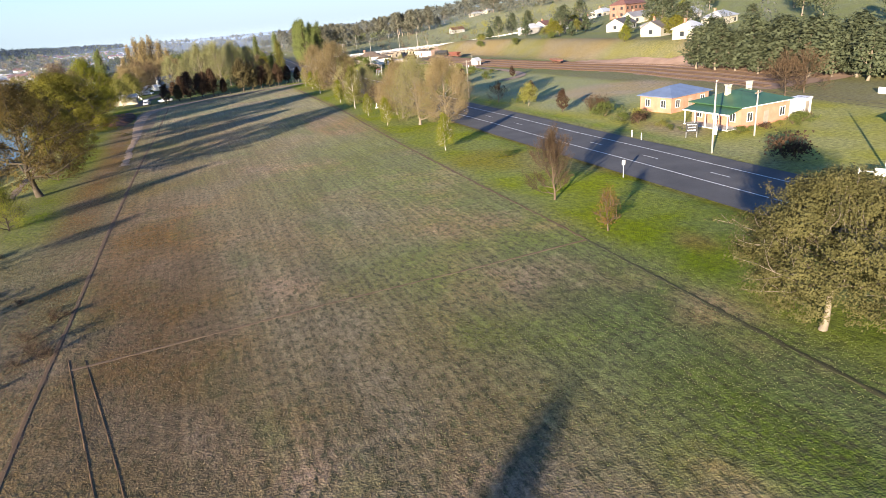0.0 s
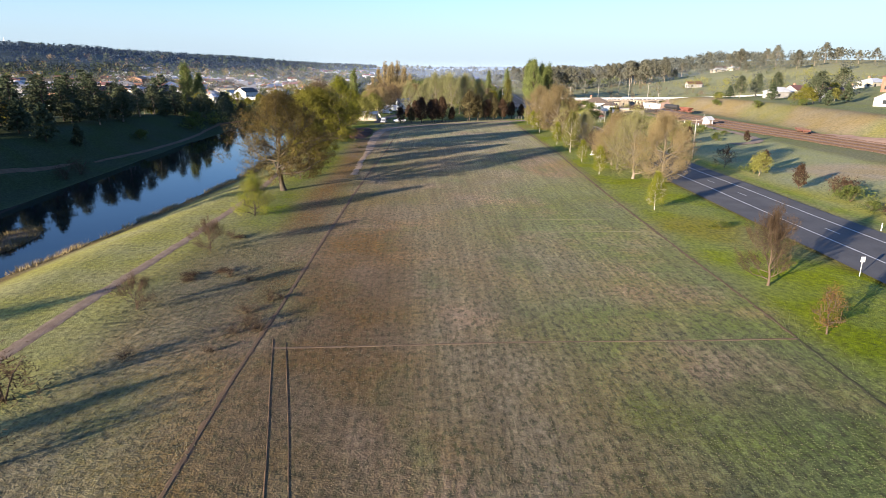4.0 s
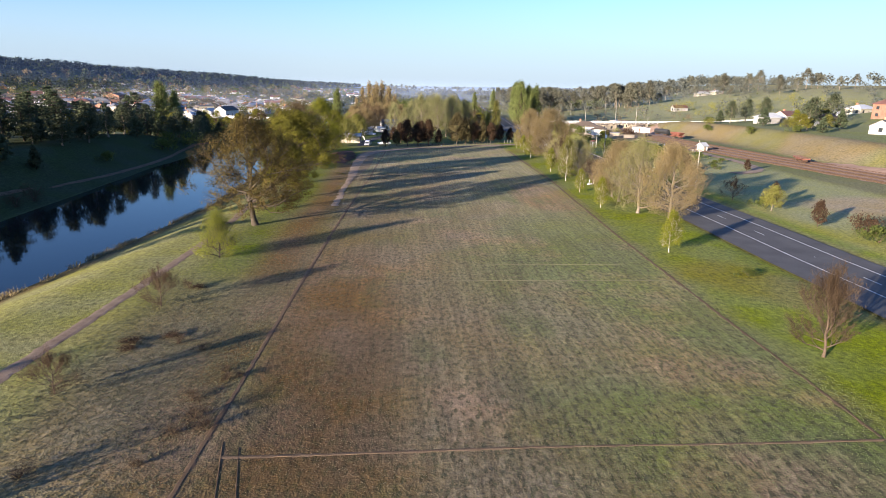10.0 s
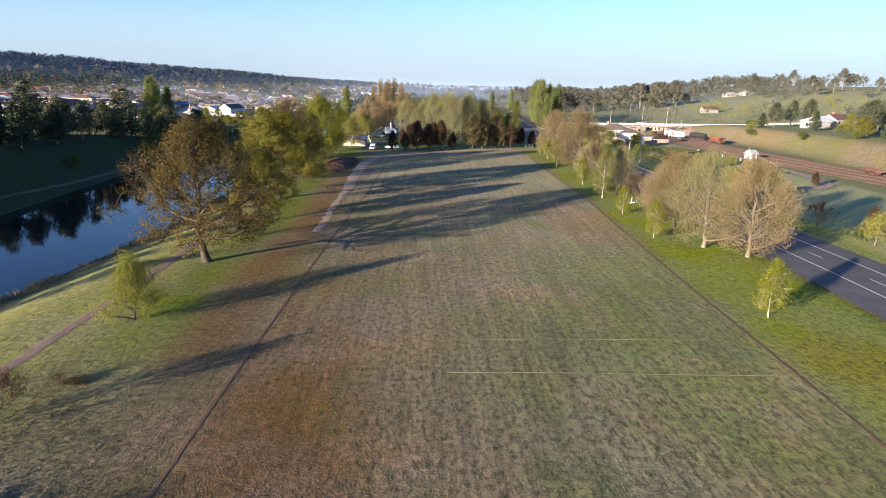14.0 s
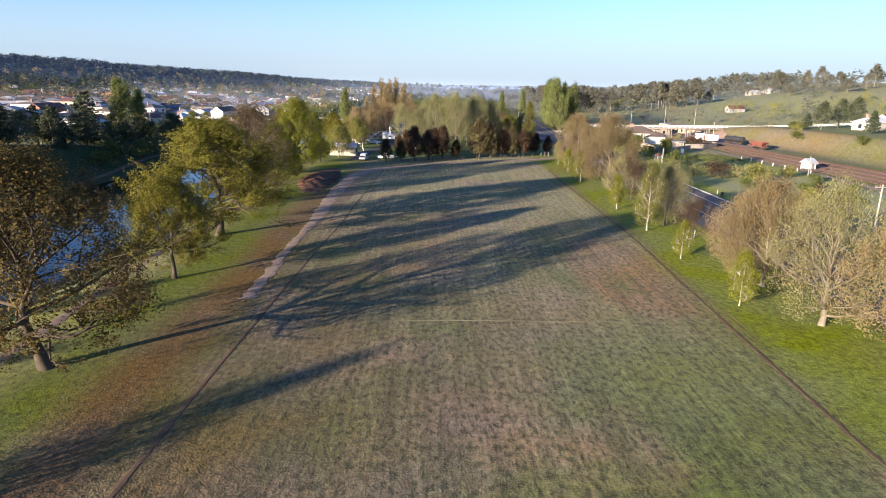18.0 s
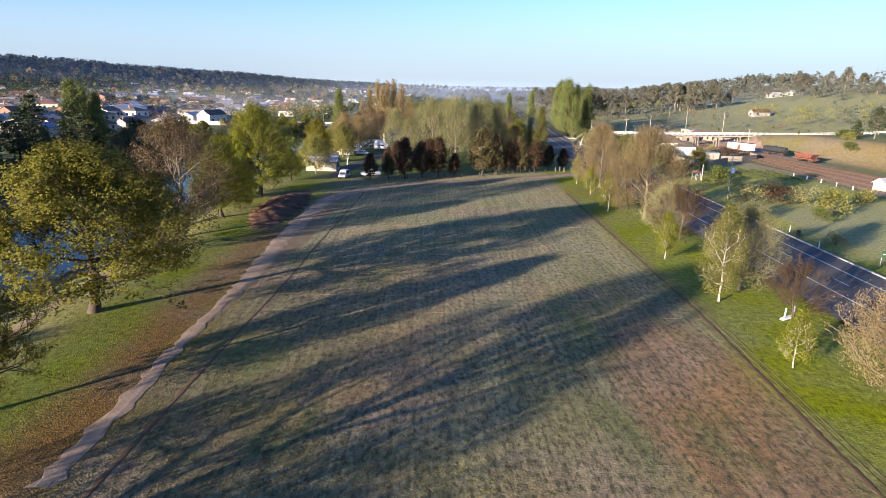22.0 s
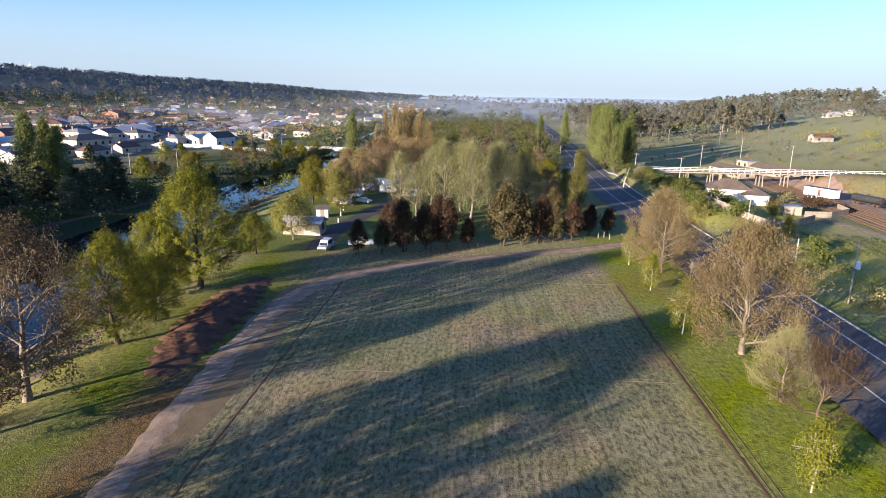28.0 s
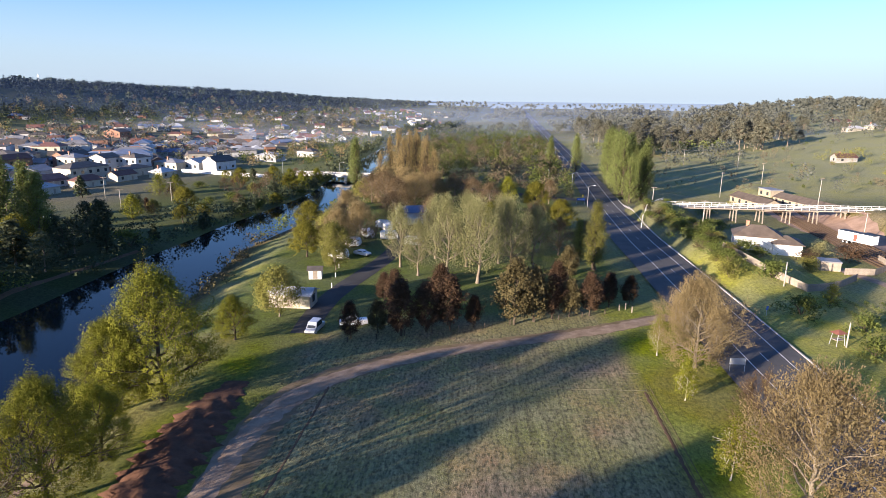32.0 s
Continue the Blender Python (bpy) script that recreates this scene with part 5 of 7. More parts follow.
# far river bank
for key, x, y, h in (("pine", -143, 276, 20), ("pine", -118, 297, 20), ("pine", -124, 304, 19), ("pine", -135, 262, 15), ("silver_poplar", -110, 306, 25), ("silver_poplar", -106, 313, 21), ("silver_poplar", -113, 318, 23), ("gum", -108, 236, 11), ("gum", -115, 245, 12), ("gum", -103, 250, 10), ("gum", -126, 250, 13), ("cypress", -105, 168, 9), ("cypress", -96, 164, 9.5), ("cypress", -110, 160, 7), ("cypress", -92, 172, 6), ("cypress", -116, 175, 8), ("sapling", -99, 168, 4.5), ("bush_bare", -82, 152, 4), ("bush_bare", -82, 145, 3.4), ("shrub", -90, 205, 3),
                     ("pine", -101, 268, 12), ("pine", -95, 282, 13), ("gum", -93, 262, 9), ("oak_a", -100, 296, 12), ("pine", -91, 300, 10), ("shrub", -88, 245, 4), ("shrub", -89, 256, 5), ("shrub", -87, 270, 5), ("gum", -88, 288, 10), ("cypress", -86, 310, 7), ("cypress", -81, 326, 5), ("shrub", -84, 318, 5), ("cypress", -76, 350, 5), ("gum", -98, 320, 12),
                     ("oak_b", -104, 355, 9), ("yellow_tree", -114, 348, 6.5), ("oak_a", -92, 371, 9), ("yellow_tree", -100, 362, 6), ("sapling", -122, 408, 10), ("oak_b", -116, 412, 9), ("oak_a", -97, 437, 9), ("bare_low", -88, 410, 9), ("oak_b", -74, 440, 9), ("plane_c", -80, 425, 9), ("oak_b", -66, 432, 8), ("oak_a", -84, 446, 9), ("maroon", -108, 372, 5), ("bare_low", -75, 400, 8), ("shrub", -70, 385, 4), ("shrub", -68, 400, 4), ("oak_b", -64, 452, 9),
                     ("shrub", -84, 395, 4), ("cypress", -150, 398, 9), ("oak_a", -160, 290, 8), ("oak_b", -170, 270, 9), ("oak_b", -185, 300, 9), ("yellow_tree", -150, 250, 8), ("oak_a", -165, 240, 9), ("oak_b", -150, 320, 10), ("oak_a", -180, 330, 10), ("oak_b", -138, 330, 9), ("oak_a", -200, 260, 10), ("cypress", -140, 210, 9), ("gum", -155, 200, 12)):
    plant(key, x, y, h, group="trees on the far bank")
# tall trees added to keep the far bank in shade, the nearer ones out of view
for i in range(34):
    plant(("pine", "dense_gum", "pine")[i % 3], -105 - 0.35 * i - 4 * (i % 3), 46 + 5.6 * i, (15, 13, 14)[i % 3], wide=1.2, group="trees on the far bank")
# dense belt right on the far bank
for i in range(18):
    yy = 200 + 7.6 * i
    plant(("dense_gum", "cypress", "dense_gum", "pine", "gum")[i % 5], float(far_bank(yy)) - 21 - 8 * (i % 2) - 2 * math.sin(i * 1.7), yy, (9, 7, 11, 12, 10)[i % 5], wide=1.3, group="trees on the far bank")
for i in range(17):
    yy = 352 + 7.2 * i
    plant(("oak_a", "bare_low", "dense_gum", "yellow_tree", "plane_c", "shrub")[i % 6], float(far_bank(yy)) - 16 - 12 * (i % 4) - 4 * math.sin(i * 1.3), yy, (6, 5, 7, 5, 6, 3)[i % 6], wide=1.2, group="trees of the river reserve")
for i in range(9):
    plant("green_poplar", 85.5 + 1.05 * i + 2.5 * (i % 2), 416 + 9 * i, 23 + 3 * math.sin(i * 2.1), group="tall poplars")
for i in range(22):
    key = ("dense_gum", "pine", "gum", "cypress", "oak_a", "dense_gum")[i % 6]
    plant(key, -106 - 11 * (i % 3) - 3 * math.sin(i * 2.3), 150 + 8.5 * i, (8, 12, 9, 6, 8, 10)[i % 6], wide=1.25, group="trees on the far bank")
for i in range(16):
    plant(("dense_gum", "shrub", "oak_a", "shrub")[i % 4], float(far_bank(345 + 8.4 * i)) - 5 - 5 * (i % 3), 345 + 8.4 * i, (5, 3, 5, 3.4)[i % 4], wide=1.3, group="trees of the river reserve")
# low planting round the brick house
for i, (x, y, h) in enumerate(((79.6, 70.4, 1.0), (81.5, 69.8, 0.9), (84.4, 69.6, 1.1), (87.2, 69.4, 0.9), (89.6, 69.2, 1.2), (92.4, 69.6, 1.5), (94, 71.5, 1.4), (75.2, 83, 1.2), (74.6, 80, 0.8), (75.4, 76.5, 0.9), (76.4, 90.5, 1.6), (78.6, 92.4, 1.8))):
    plant(("shrub", "shrub", "shrub_red", "shrub_gold")[i % 4], x, y, h, wide=1.25, group="low planting round the brick house")
# scrub on the bank beside the overbridge approach
for i in range(26):
    plant(("shrub", "bush_bare", "shrub_gold", "shrub", "bush_bare")[i % 5], 75 + 2.6 * (i % 4) + math.sin(i * 2.7), 300 + 3.0 * i, (2.4, 3, 2.6, 3.2, 2.2)[i % 5], wide=1.2, group="scrub on the road bank")
# scrub in the rough grass
for x, y, h in ((-12.6, 49.3, 0.9), (-13.9, 50.6, 1.2), (-14.6, 48.6, 0.7), (-13.2, 56.5, 0.8), (-15.5, 45, 0.6), (-22, 44, 0.9), (-19.5, 64, 0.9), (-17, 62.5, 0.7)):
    plant("bush_bare", x, y, h, wide=1.6, group="low scrub")
for x, y, h in ((-24.1, 64.0, 0.55), (-20.8, 65.2, 0.5), (-23.8, 62.6, 0.45), (-22.6, 79.8, 0.5)):
    plant("shrub_red", x, y, h, wide=2.2, group="low red scrub", label="low dark red scrub lying in the grass")
for x, y, h in ((-13.8, 58, 0.6), (-14.8, 53.4, 0.7), (-12.4, 57.2, 0.5)):
    plant("bush_bare", x, y, h, wide=2.0, group="low scrub")
plant("shrub", 45.1, 82.7, 0.8, wide=1.6, label="low mound of dark green weeds on the verge")


# ---- far woods ----
def woods(name, spots, mat, label, leaf=1.5, per=26, seed=1):
    """Many small clumps for each far tree, all of them one mesh."""
    nr = np.random.RandomState(seed)
    spots = np.array(spots)
    x, y, h, r = (np.repeat(spots[:, k], per) for k in range(4))
    g = nr.normal(size=(len(x), 3))
    g /= np.linalg.norm(g, axis=1)[:, None]
    g *= nr.uniform(0.45, 1.0, len(x))[:, None]
    z = height(x, y)
    c = np.stack([x + g[:, 0] * r, y + g[:, 1] * r, z + h * 0.60 + g[:, 2] * h * 0.42], -1)
    far = np.hypot(x, y - 150)
    s = leaf * np.clip(r / 4, 0.5, 2) * nr.uniform(0.6, 1.3, len(x)) * np.clip(far / 900, 0.6, 1.5)
    me = leaves_mesh(name, c, s, random.Random(seed), mat)
    return tagged(new(name, me), label, "woods", kind="stuff")


def scatter(n, seed, test, x0, x1, y0, y1, h0, h1):
    nr = np.random.RandomState(seed)
    out = []
    while len(out) < n:
        x, y = nr.uniform(x0, x1), nr.uniform(y0, y1)
        if nr.rand() < test(x, y):
            h = nr.uniform(h0, h1)
            out.append((x, y, h, h * nr.uniform(0.3, 0.5)))
    return out


hill_u = lambda x, y: -(x + 170) * 0.98 + (y - 500) * 0.2
east_e = lambda x, y: x - 0.3 * (y - 600)
woods("hill_woods", scatter(5600, 2, lambda x, y: float(ease(225, 330, hill_u(x, y))) * (0.25 + 0.75 * float(ease(-0.5, 0.3, wobble(x, y, 0.07)))) * (hill_u(x, y) < 1150), -1500, -150, 250, 2500, 9, 18), "leaf_hill_hazed", "dark forest covering the western hills", per=32, leaf=0.78, seed=2)
woods("hill_gums", scatter(700, 3, lambda x, y: float(ease(150, 330, hill_u(x, y))) * (hill_u(x, y) < 1000), -1300, -150, 250, 2400, 8, 16), "leaf_gum", "grey-green gums scattered over the western hills", per=22, seed=3)
woods("town_trees", scatter(800, 4, lambda x, y: float(ease(-20, 60, hill_u(x, y))) * (0.25 if y < 620 else 0.8) * (y > 380) * (x < -105), -520, -100, 300, 1500, 4, 9), "leaf_shrub", "garden trees between the houses of the town", leaf=0.9, per=60, seed=4)
woods("town_bare_trees", scatter(200, 5, lambda x, y: float(ease(0, 80, hill_u(x, y))) * (y > 440), -560, -120, 420, 1400, 6, 13), "leaf_plane", "half-bare garden trees in the town", leaf=0.85, per=60, seed=5)
woods("riverside_trees", scatter(150, 41, lambda x, y: 0.9 * (x < far_bank(y) - 6), -135, -60, 505, 800, 4, 9), "leaf_shrub", "garden trees between the bridge and the houses", leaf=1.0, per=60, seed=41)
woods("riverside_bare_trees", scatter(60, 42, lambda x, y: 0.9 * (x < far_bank(y) - 6), -130, -60, 505, 800, 5, 10), "leaf_plane", "half-bare trees between the bridge and the houses", leaf=1.0, per=60, seed=42)
woods("valley_trees", scatter(900, 6, lambda x, y: 0.8 * float(ease(0.0, 0.5, wobble(x, y, 0.08))) * (abs(x - road_x(y)) > 14) * (hill_u(x, y) < 200) * (not near_bank(y) + 4 > x > far_bank(y) - 4), -420, 420, 530, 2200, 6, 14), "leaf_far_hazed", "scattered trees along the misty valley", leaf=1.0, per=60, seed=6)
woods("valley_scrub", scatter(420, 7, lambda x, y: 0.9 * (abs(x - road_x(y)) > 11) * (x > near_bank(y) + 6), -40, 84, 405, 760, 4, 10), "leaf_scrub", "bare brown scrub and willows beside the river", leaf=0.85, per=120, seed=7)
woods("valley_thicket", scatter(420, 17, lambda x, y: 0.9 * (abs(x - road_x(y)) > 11) * (x > near_bank(y) + 6), -45, 86, 410, 820, 5, 11), "leaf_shrub", "green thicket beside the river", leaf=0.85, per=120, seed=17)
woods("eastern_woods", scatter(520, 8, lambda x, y: float(ease(10, 90, east_e(x, y))) * (0.1 + 0.9 * float(ease(-0.1, 0.4, wobble(x, y, 0.055)))) * (1 if east_e(x, y) < 300 else 0.12), 120, 900, 760, 1700, 14, 23), "leaf_far_hazed", "gum woodland on the eastern hills", per=85, leaf=0.85, seed=8)
woods("eastern_trees", scatter(130, 9, lambda x, y: 0.8 * (x > 165), 165, 520, 60, 640, 6, 13), "leaf_far_hazed", "scattered trees over the eastern slope", leaf=0.9, per=90, seed=9)
woods("paddock_bushes", scatter(80, 10, lambda x, y: 0.8 * (abs(x - road_x(y)) > 16), 110, 420, 400, 800, 2, 6), "leaf_shrub", "bushes dotted over the paddocks", leaf=0.8, per=80, seed=10)
woods("valley_belt", scatter(90, 18, lambda x, y: 0.8, 225, 400, 470, 570, 4, 9), "leaf_birch", "golden-green garden trees under the eastern hill", leaf=0.8, per=90, seed=18)
woods("paddock_scrub", scatter(70, 19, lambda x, y: 0.9 * (abs(x - road_x(y)) > 16) * (x > 92), 92, 230, 440, 600, 3, 7), "leaf_scrub", "bare brown scrub in the railway paddock", leaf=0.8, per=80, seed=19)
woods("hedge_green", [(110 + 6 * i + 3 * math.sin(i), 640 + 5 * math.sin(i * 2.3), 10, 5) for i in range(16)], "leaf_poplar", "belt of bright green trees across the valley", leaf=0.9, per=150, seed=11)
woods("upper_bank_trees", [(float(near_bank(y)) + 5 + 3 * math.sin(y), y, 9 + 3 * math.sin(y * 1.3), 4.0) for y in range(488, 1100, 8)] + [(float(far_bank(y)) - 5 - 3 * math.sin(y), y, 9 + 3 * math.sin(y * 1.7), 4.0) for y in range(490, 1100, 9)], "leaf_gum", "trees along the upper river", leaf=1.5, per=60, seed=24)
woods("bank_willows", [(float(near_bank(y)) + 3 + 2 * math.sin(y), y, 5 + 2 * math.sin(y * 1.3), 2.6) for y in range(330, 480, 5)], "leaf_shrub", "low scrub on the river's edge", leaf=0.95, per=70, seed=12)
woods("near_bank_scrub", [(float(near_bank(y)) + 4 + 3 * math.sin(y), y, 4 + 1.5 * math.sin(y * 1.3), 2.2) for y in range(232, 335, 4)], "leaf_dull", "brown scrub at the river's edge", leaf=0.9, per=70, seed=23)
woods("far_bank_scrub", [(float(far_bank(y)) - 6 - 3 * math.sin(y * 0.7), y, 5.0 + 2.0 * math.sin(y * 1.9), 3.0) for y in range(285, 480, 4)] + [(float(far_bank(y)) - 15 - 6 * math.sin(y * 1.1), y, 6 + 2.5 * math.sin(y * 0.9), 3.2) for y in range(255, 480, 6)], "leaf_dark", "dark scrub along the far bank", leaf=0.9, per=70, seed=13)
woods("far_plain_trees", scatter(700, 14, lambda x, y: 0.8, -1800, 1800, 2000, 3400, 9, 18), "leaf_far_hazed", "distant trees on the plain", seed=14)


# reeds at the water's edge
def reeds(name, pts, label, seed):
    nr = np.random.RandomState(seed)
    sh = Shape()
    for x, y in pts:
        z = max(ground_z(x, y), WATER) - 0.05
        h, a = nr.uniform(0.25, 1.0), nr.uniform(0, 6.28)
        dx, dy = math.cos(a) * 0.06, math.sin(a) * 0.06
        lx, ly = nr.normal(0, 0.2, 2)
        sh.add([(x - dx, y - dy, z), (x + dx, y + dy, z), (x + lx + dx * .6, y + ly + dy * .6, z + h * .6), (x + 1.7 * lx, y + 1.7 * ly, z + h)], [(0, 1, 2), (0, 2, 3)])
    solid(name, sh, "reed", label, "reeds", kind="stuff")


nr = np.random.RandomState(20)
ry = nr.uniform(20, 330, 14000)
ry = ry[wobble(ry * 2.1, ry * 0.7, 2.0) + nr.normal(0, 0.35, 14000) > 0.1]
reeds("bank_reeds", list(zip((near_bank(ry) + 0.4 + 0.8 * wobble(ry, ry * 0.4, 1.5) + np.abs(nr.normal(0, 1.0, len(ry)))).tolist(), ry.tolist())), "dry brown reeds along the water's edge", 21)
isl = Shape()
for ring, (rr, hh) in enumerate(((1.0, -0.5), (0.8, 0.15), (0.4, 0.4), (0.02, 0.5))):
    for k in range(18):
        a = 2 * math.pi * k / 18
        isl.v.append((-62.5 + 3.2 * rr * math.cos(a) * (1 + 0.15 * math.sin(3 * a)) - 1.5 * rr * math.sin(a), 94 + 9 * rr * math.sin(a), WATER + hh))
isl.f = [(r * 18 + k, r * 18 + (k + 1) % 18, (r + 1) * 18 + (k + 1) % 18, (r + 1) * 18 + k) for r in range(3) for k in range(18)]
solid("reed_islet", isl, "dirt", "small low muddy islet in the river", "islet", smooth=True)
a = nr.uniform(0, 6.28, 2600)
q = np.sqrt(nr.uniform(0, 1, 2600))
reeds("islet_reeds", list(zip((-62.5 + 2.8 * q * np.cos(a) - 1.4 * q * np.sin(a)).tolist(), (94 + 8.3 * q * np.sin(a)).tolist())), "green and brown reeds on the islet", 22)


# ---- buildings ----
WINDOWS = {}


def window_mesh(w, h):
    if (w, h) not in WINDOWS:
        fr = Shape()
        for x0, x1, z0, z1 in ((-w / 2, w / 2, 0, 0.09), (-w / 2, w / 2, h - 0.09, h), (-w / 2, -w / 2 + 0.09, 0.09, h - 0.09), (w / 2 - 0.09, w / 2, 0.09, h - 0.09), (-0.03, 0.03, 0.09, h - 0.09)):
            fr.box(x0, x1, -0.06, 0.03, z0, z1)
        WINDOWS[(w, h)] = (fr.mesh("frame", "white_wall"), Shape().box(-w / 2 + 0.09, w / 2 - 0.09, -0.025, 0.02, 0.09, h - 0.09).mesh("pane", "glass"), Shape().box(-w / 2, w / 2, -0.05, 0.02, 0, h).mesh("window", "glass"))
    return WINDOWS[(w, h)]


DOORS = {}


def building(name, x, y, turn, w, d, h, rise, roof="grey_roof", wall="white_wall", shape="hip", storeys=1, fine=False, chimneys=1, label="", category="house", group="", sides="sew", z=None, porch=0.0):
    """Walls, roof, chimneys, windows and a door; the front looks along -y before the turn."""
    zs = [ground_z(x + dx, y + dy) for dx in (-w / 2, w / 2) for dy in (-d / 2, d / 2)]
    base = z if z is not None else 0.5 * (min(zs) + sum(zs) / 4)
    root = thing(name, pose(x, y, base, 0, 0, turn), label, category, group)
    ws = Shape().box(-w / 2, w / 2, -d / 2, d / 2, -2.0, h)
    if shape == "gable":
        ws.add([(-w / 2, -d / 2, h), (-w / 2, d / 2, h), (-w / 2, 0, h + rise), (w / 2, -d / 2, h), (w / 2, d / 2, h), (w / 2, 0, h + rise)], [(0, 2, 1), (3, 4, 5)])
    walls = part("wall", ws, wall, root)
    if shape == "gable":
        rf = part("roof", Shape().gable_roof(w, d, h, rise), roof, root)
    elif shape == "hip":
        rf = part("roof", Shape().hip_roof(w, d, h, rise), roof, root)
    else:
        rf = part("roof", Shape().box(-w / 2 - 0.1, w / 2 + 0.1, -d / 2 - 0.1, d / 2 + 0.1, h, h + 0.35), roof, root)
    for c in range(chimneys):
        cx = (-0.22 + 0.44 * c) * w
        part("chimney", Shape().box(cx - 0.4, cx + 0.4, 0.3, 0.9, h + rise * 0.35, h + rise + 0.9).box(cx - 0.48, cx + 0.48, 0.22, 0.98, h + rise + 0.9, h + rise + 1.05), "brick" if wall != "brick" else "cream_wall", rf)
    ww, wh = (1.2, 1.5) if fine else (1.4, 1.5)
    fr, pane, far = window_mesh(ww, wh)
    level = h / storeys
    for s in range(storeys):
        for side in sides:
            span, off, ang = {"s": (w, d / 2, 0), "n": (w, d / 2, 180), "e": (d, w / 2, 90), "w": (d, w / 2, 270)}[side]
            n = max(1, int(span / (3.4 if fine else 4.2)))
            for k in range(n):
                u = (k + 0.5) / n * span - span / 2
                if s == 0 and side == "s" and k == n // 2:
                    dm = DOORS.setdefault("door", Shape().box(-0.48, 0.48, -0.06, 0.02, 0, 2.05).mesh("door", "timber"))
                    part("door", dm, "timber", root, at=pose(0, 0, 0.12, 0, 0, ang) @ pose(u, -off, 0))
                    continue
                m = pose(0, 0, s * level + (0.9 if storeys == 1 else 0.8), 0, 0, ang) @ pose(u, -off, 0)
                if fine:
                    wob = part("window", pane, "glass", root, at=m)
                    part("frame", fr, "white_wall", wob, "white window frame")
                else:
                    part("window", far, "glass", root, at=m)
    if porch:
        sh = Shape().add([(-w / 2, -d / 2 - porch, h * 0.78), (w / 2, -d / 2 - porch, h * 0.78), (w / 2, -d / 2, h * 0.97), (-w / 2, -d / 2, h * 0.97), (-w / 2, -d / 2 - porch, h * 0.78 + .1), (w / 2, -d / 2 - porch, h * 0.78 + .1), (w / 2, -d / 2, h * 0.97 + .1), (-w / 2, -d / 2, h * 0.97 + .1)],
                         [(3, 2, 1, 0), (4, 5, 6, 7), (0, 1, 5, 4), (1, 2, 6, 5), (3, 0, 4, 7)])
        ver = part("verandah_roof", sh, roof, root)
        for k in range(int(w / 2.6) + 1):
            px = -w / 2 + 0.15 + k * (w - 0.3) / int(w / 2.6)
            part("post", DOORS.setdefault(("post", h), Shape().box(-.06, .06, -.06, .06, -0.3, h * 0.78).mesh("post", "white_wall")), "white_wall", root, at=(px, -d / 2 - porch + 0.1, 0))
    return root


# the brick station house by the highway
h1 = building("brick_house", 87.2, 77.6, 0, 10.6, 10.6, 3.3, 1.9, "green_roof", "brick", "hip", 1, True, 2, "red brick house with green iron roof and verandah", "house", sides="sew")
sh = Shape().add([(-8.2, -5.4, 2.5), (-5.2, -5.4, 3.2), (-5.2, 4.4, 3.2), (-8.2, 4.4, 2.5), (-8.2, -5.4, 2.6), (-5.2, -5.4, 3.3), (-5.2, 4.4, 3.3), (-8.2, 4.4, 2.6)], [(0, 3, 2, 1), (4, 5, 6, 7), (0, 1, 5, 4), (2, 3, 7, 6), (3, 0, 4, 7)])
part("verandah_roof", sh, "green_roof", h1)
part("verandah_floor", Shape().box(-8.1, -5.3, -5.3, 4.3, -0.4, 0.18), "concrete", h1, "pale concrete verandah floor")
for k in range(5):
    part("post", Shape().box(-8.1, -7.98, -5.2 + 2.3 * k, -5.08 + 2.3 * k, 0.18, 2.52), "white_wall", h1)
part("fascia", Shape().box(-8.26, -8.2, -5.45, 4.45, 2.4, 2.62), "white_wall", h1, "white verandah fascia board")
part("gutter", Shape().box(-5.8, 5.8, -5.88, -5.76, 3.28, 3.42), "white_wall", h1, "white eaves gutter")
part("downpipe", Shape().tube([(5.1, -5.4, 0), (5.1, -5.4, 3.3)], [0.05, 0.05], 8), "white_wall", h1)
building("station_annexe", 89.3, 95.5, 8, 10.5, 7.5, 2.9, 1.5, "blue_roof", "brick", "hip", 1, True, 0, "brick annexe with blue iron hipped roof", "house", sides="sw")
building("garden_shed", 97.4, 74.4, 10, 2.6, 2.4, 2.4, 0.3, "white_metal", "white_wall", "flat", 1, False, 0, "small white garden shed on the lawn", "shed", sides="s")
building("iron_shed", 98.5, 50.5, 12, 13, 10, 2.6, 2.0, "grey_roof", "timber", "hip", 1, True, 0, "low timber shed with a grey iron roof", "shed", sides="s")
# small white railway hut
building("railway_hut", 114.6, 238.6, 20, 2.5, 2.8, 2.1, 0.95, "light_roof", "white_wall", "gable", 1, True, 0, "small white gabled railway hut beside the drive", "hut", sides="se")
# white house below the overbridge and its yard
w1 = building("white_house", 94, 324, -18, 12, 8.5, 4.0, 2.6, "brown_roof", "white_wall", "hip", 1, True, 1, "white weatherboard house with grey hipped roof", "house", sides="sew")
part("wing", Shape().box(3.5, 10.5, -6.5, 1.5, -1.5, 3.0), "white_wall", w1)
part("wing_roof", Shape().add([(x + 7, y - 2.5, z) for x, y, z in Shape().hip_roof(7, 8, 3.0, 1.8).v], Shape().hip_roof(7, 8, 3.0, 1.8).f), "brown_roof", w1)
building("carport", 102, 302, -15, 4.4, 3.8, 2.1, 0.3, "grey_roof", "timber", "flat", 1, False, 0, "low timber carport with a flat iron roof", "garage", sides="s")
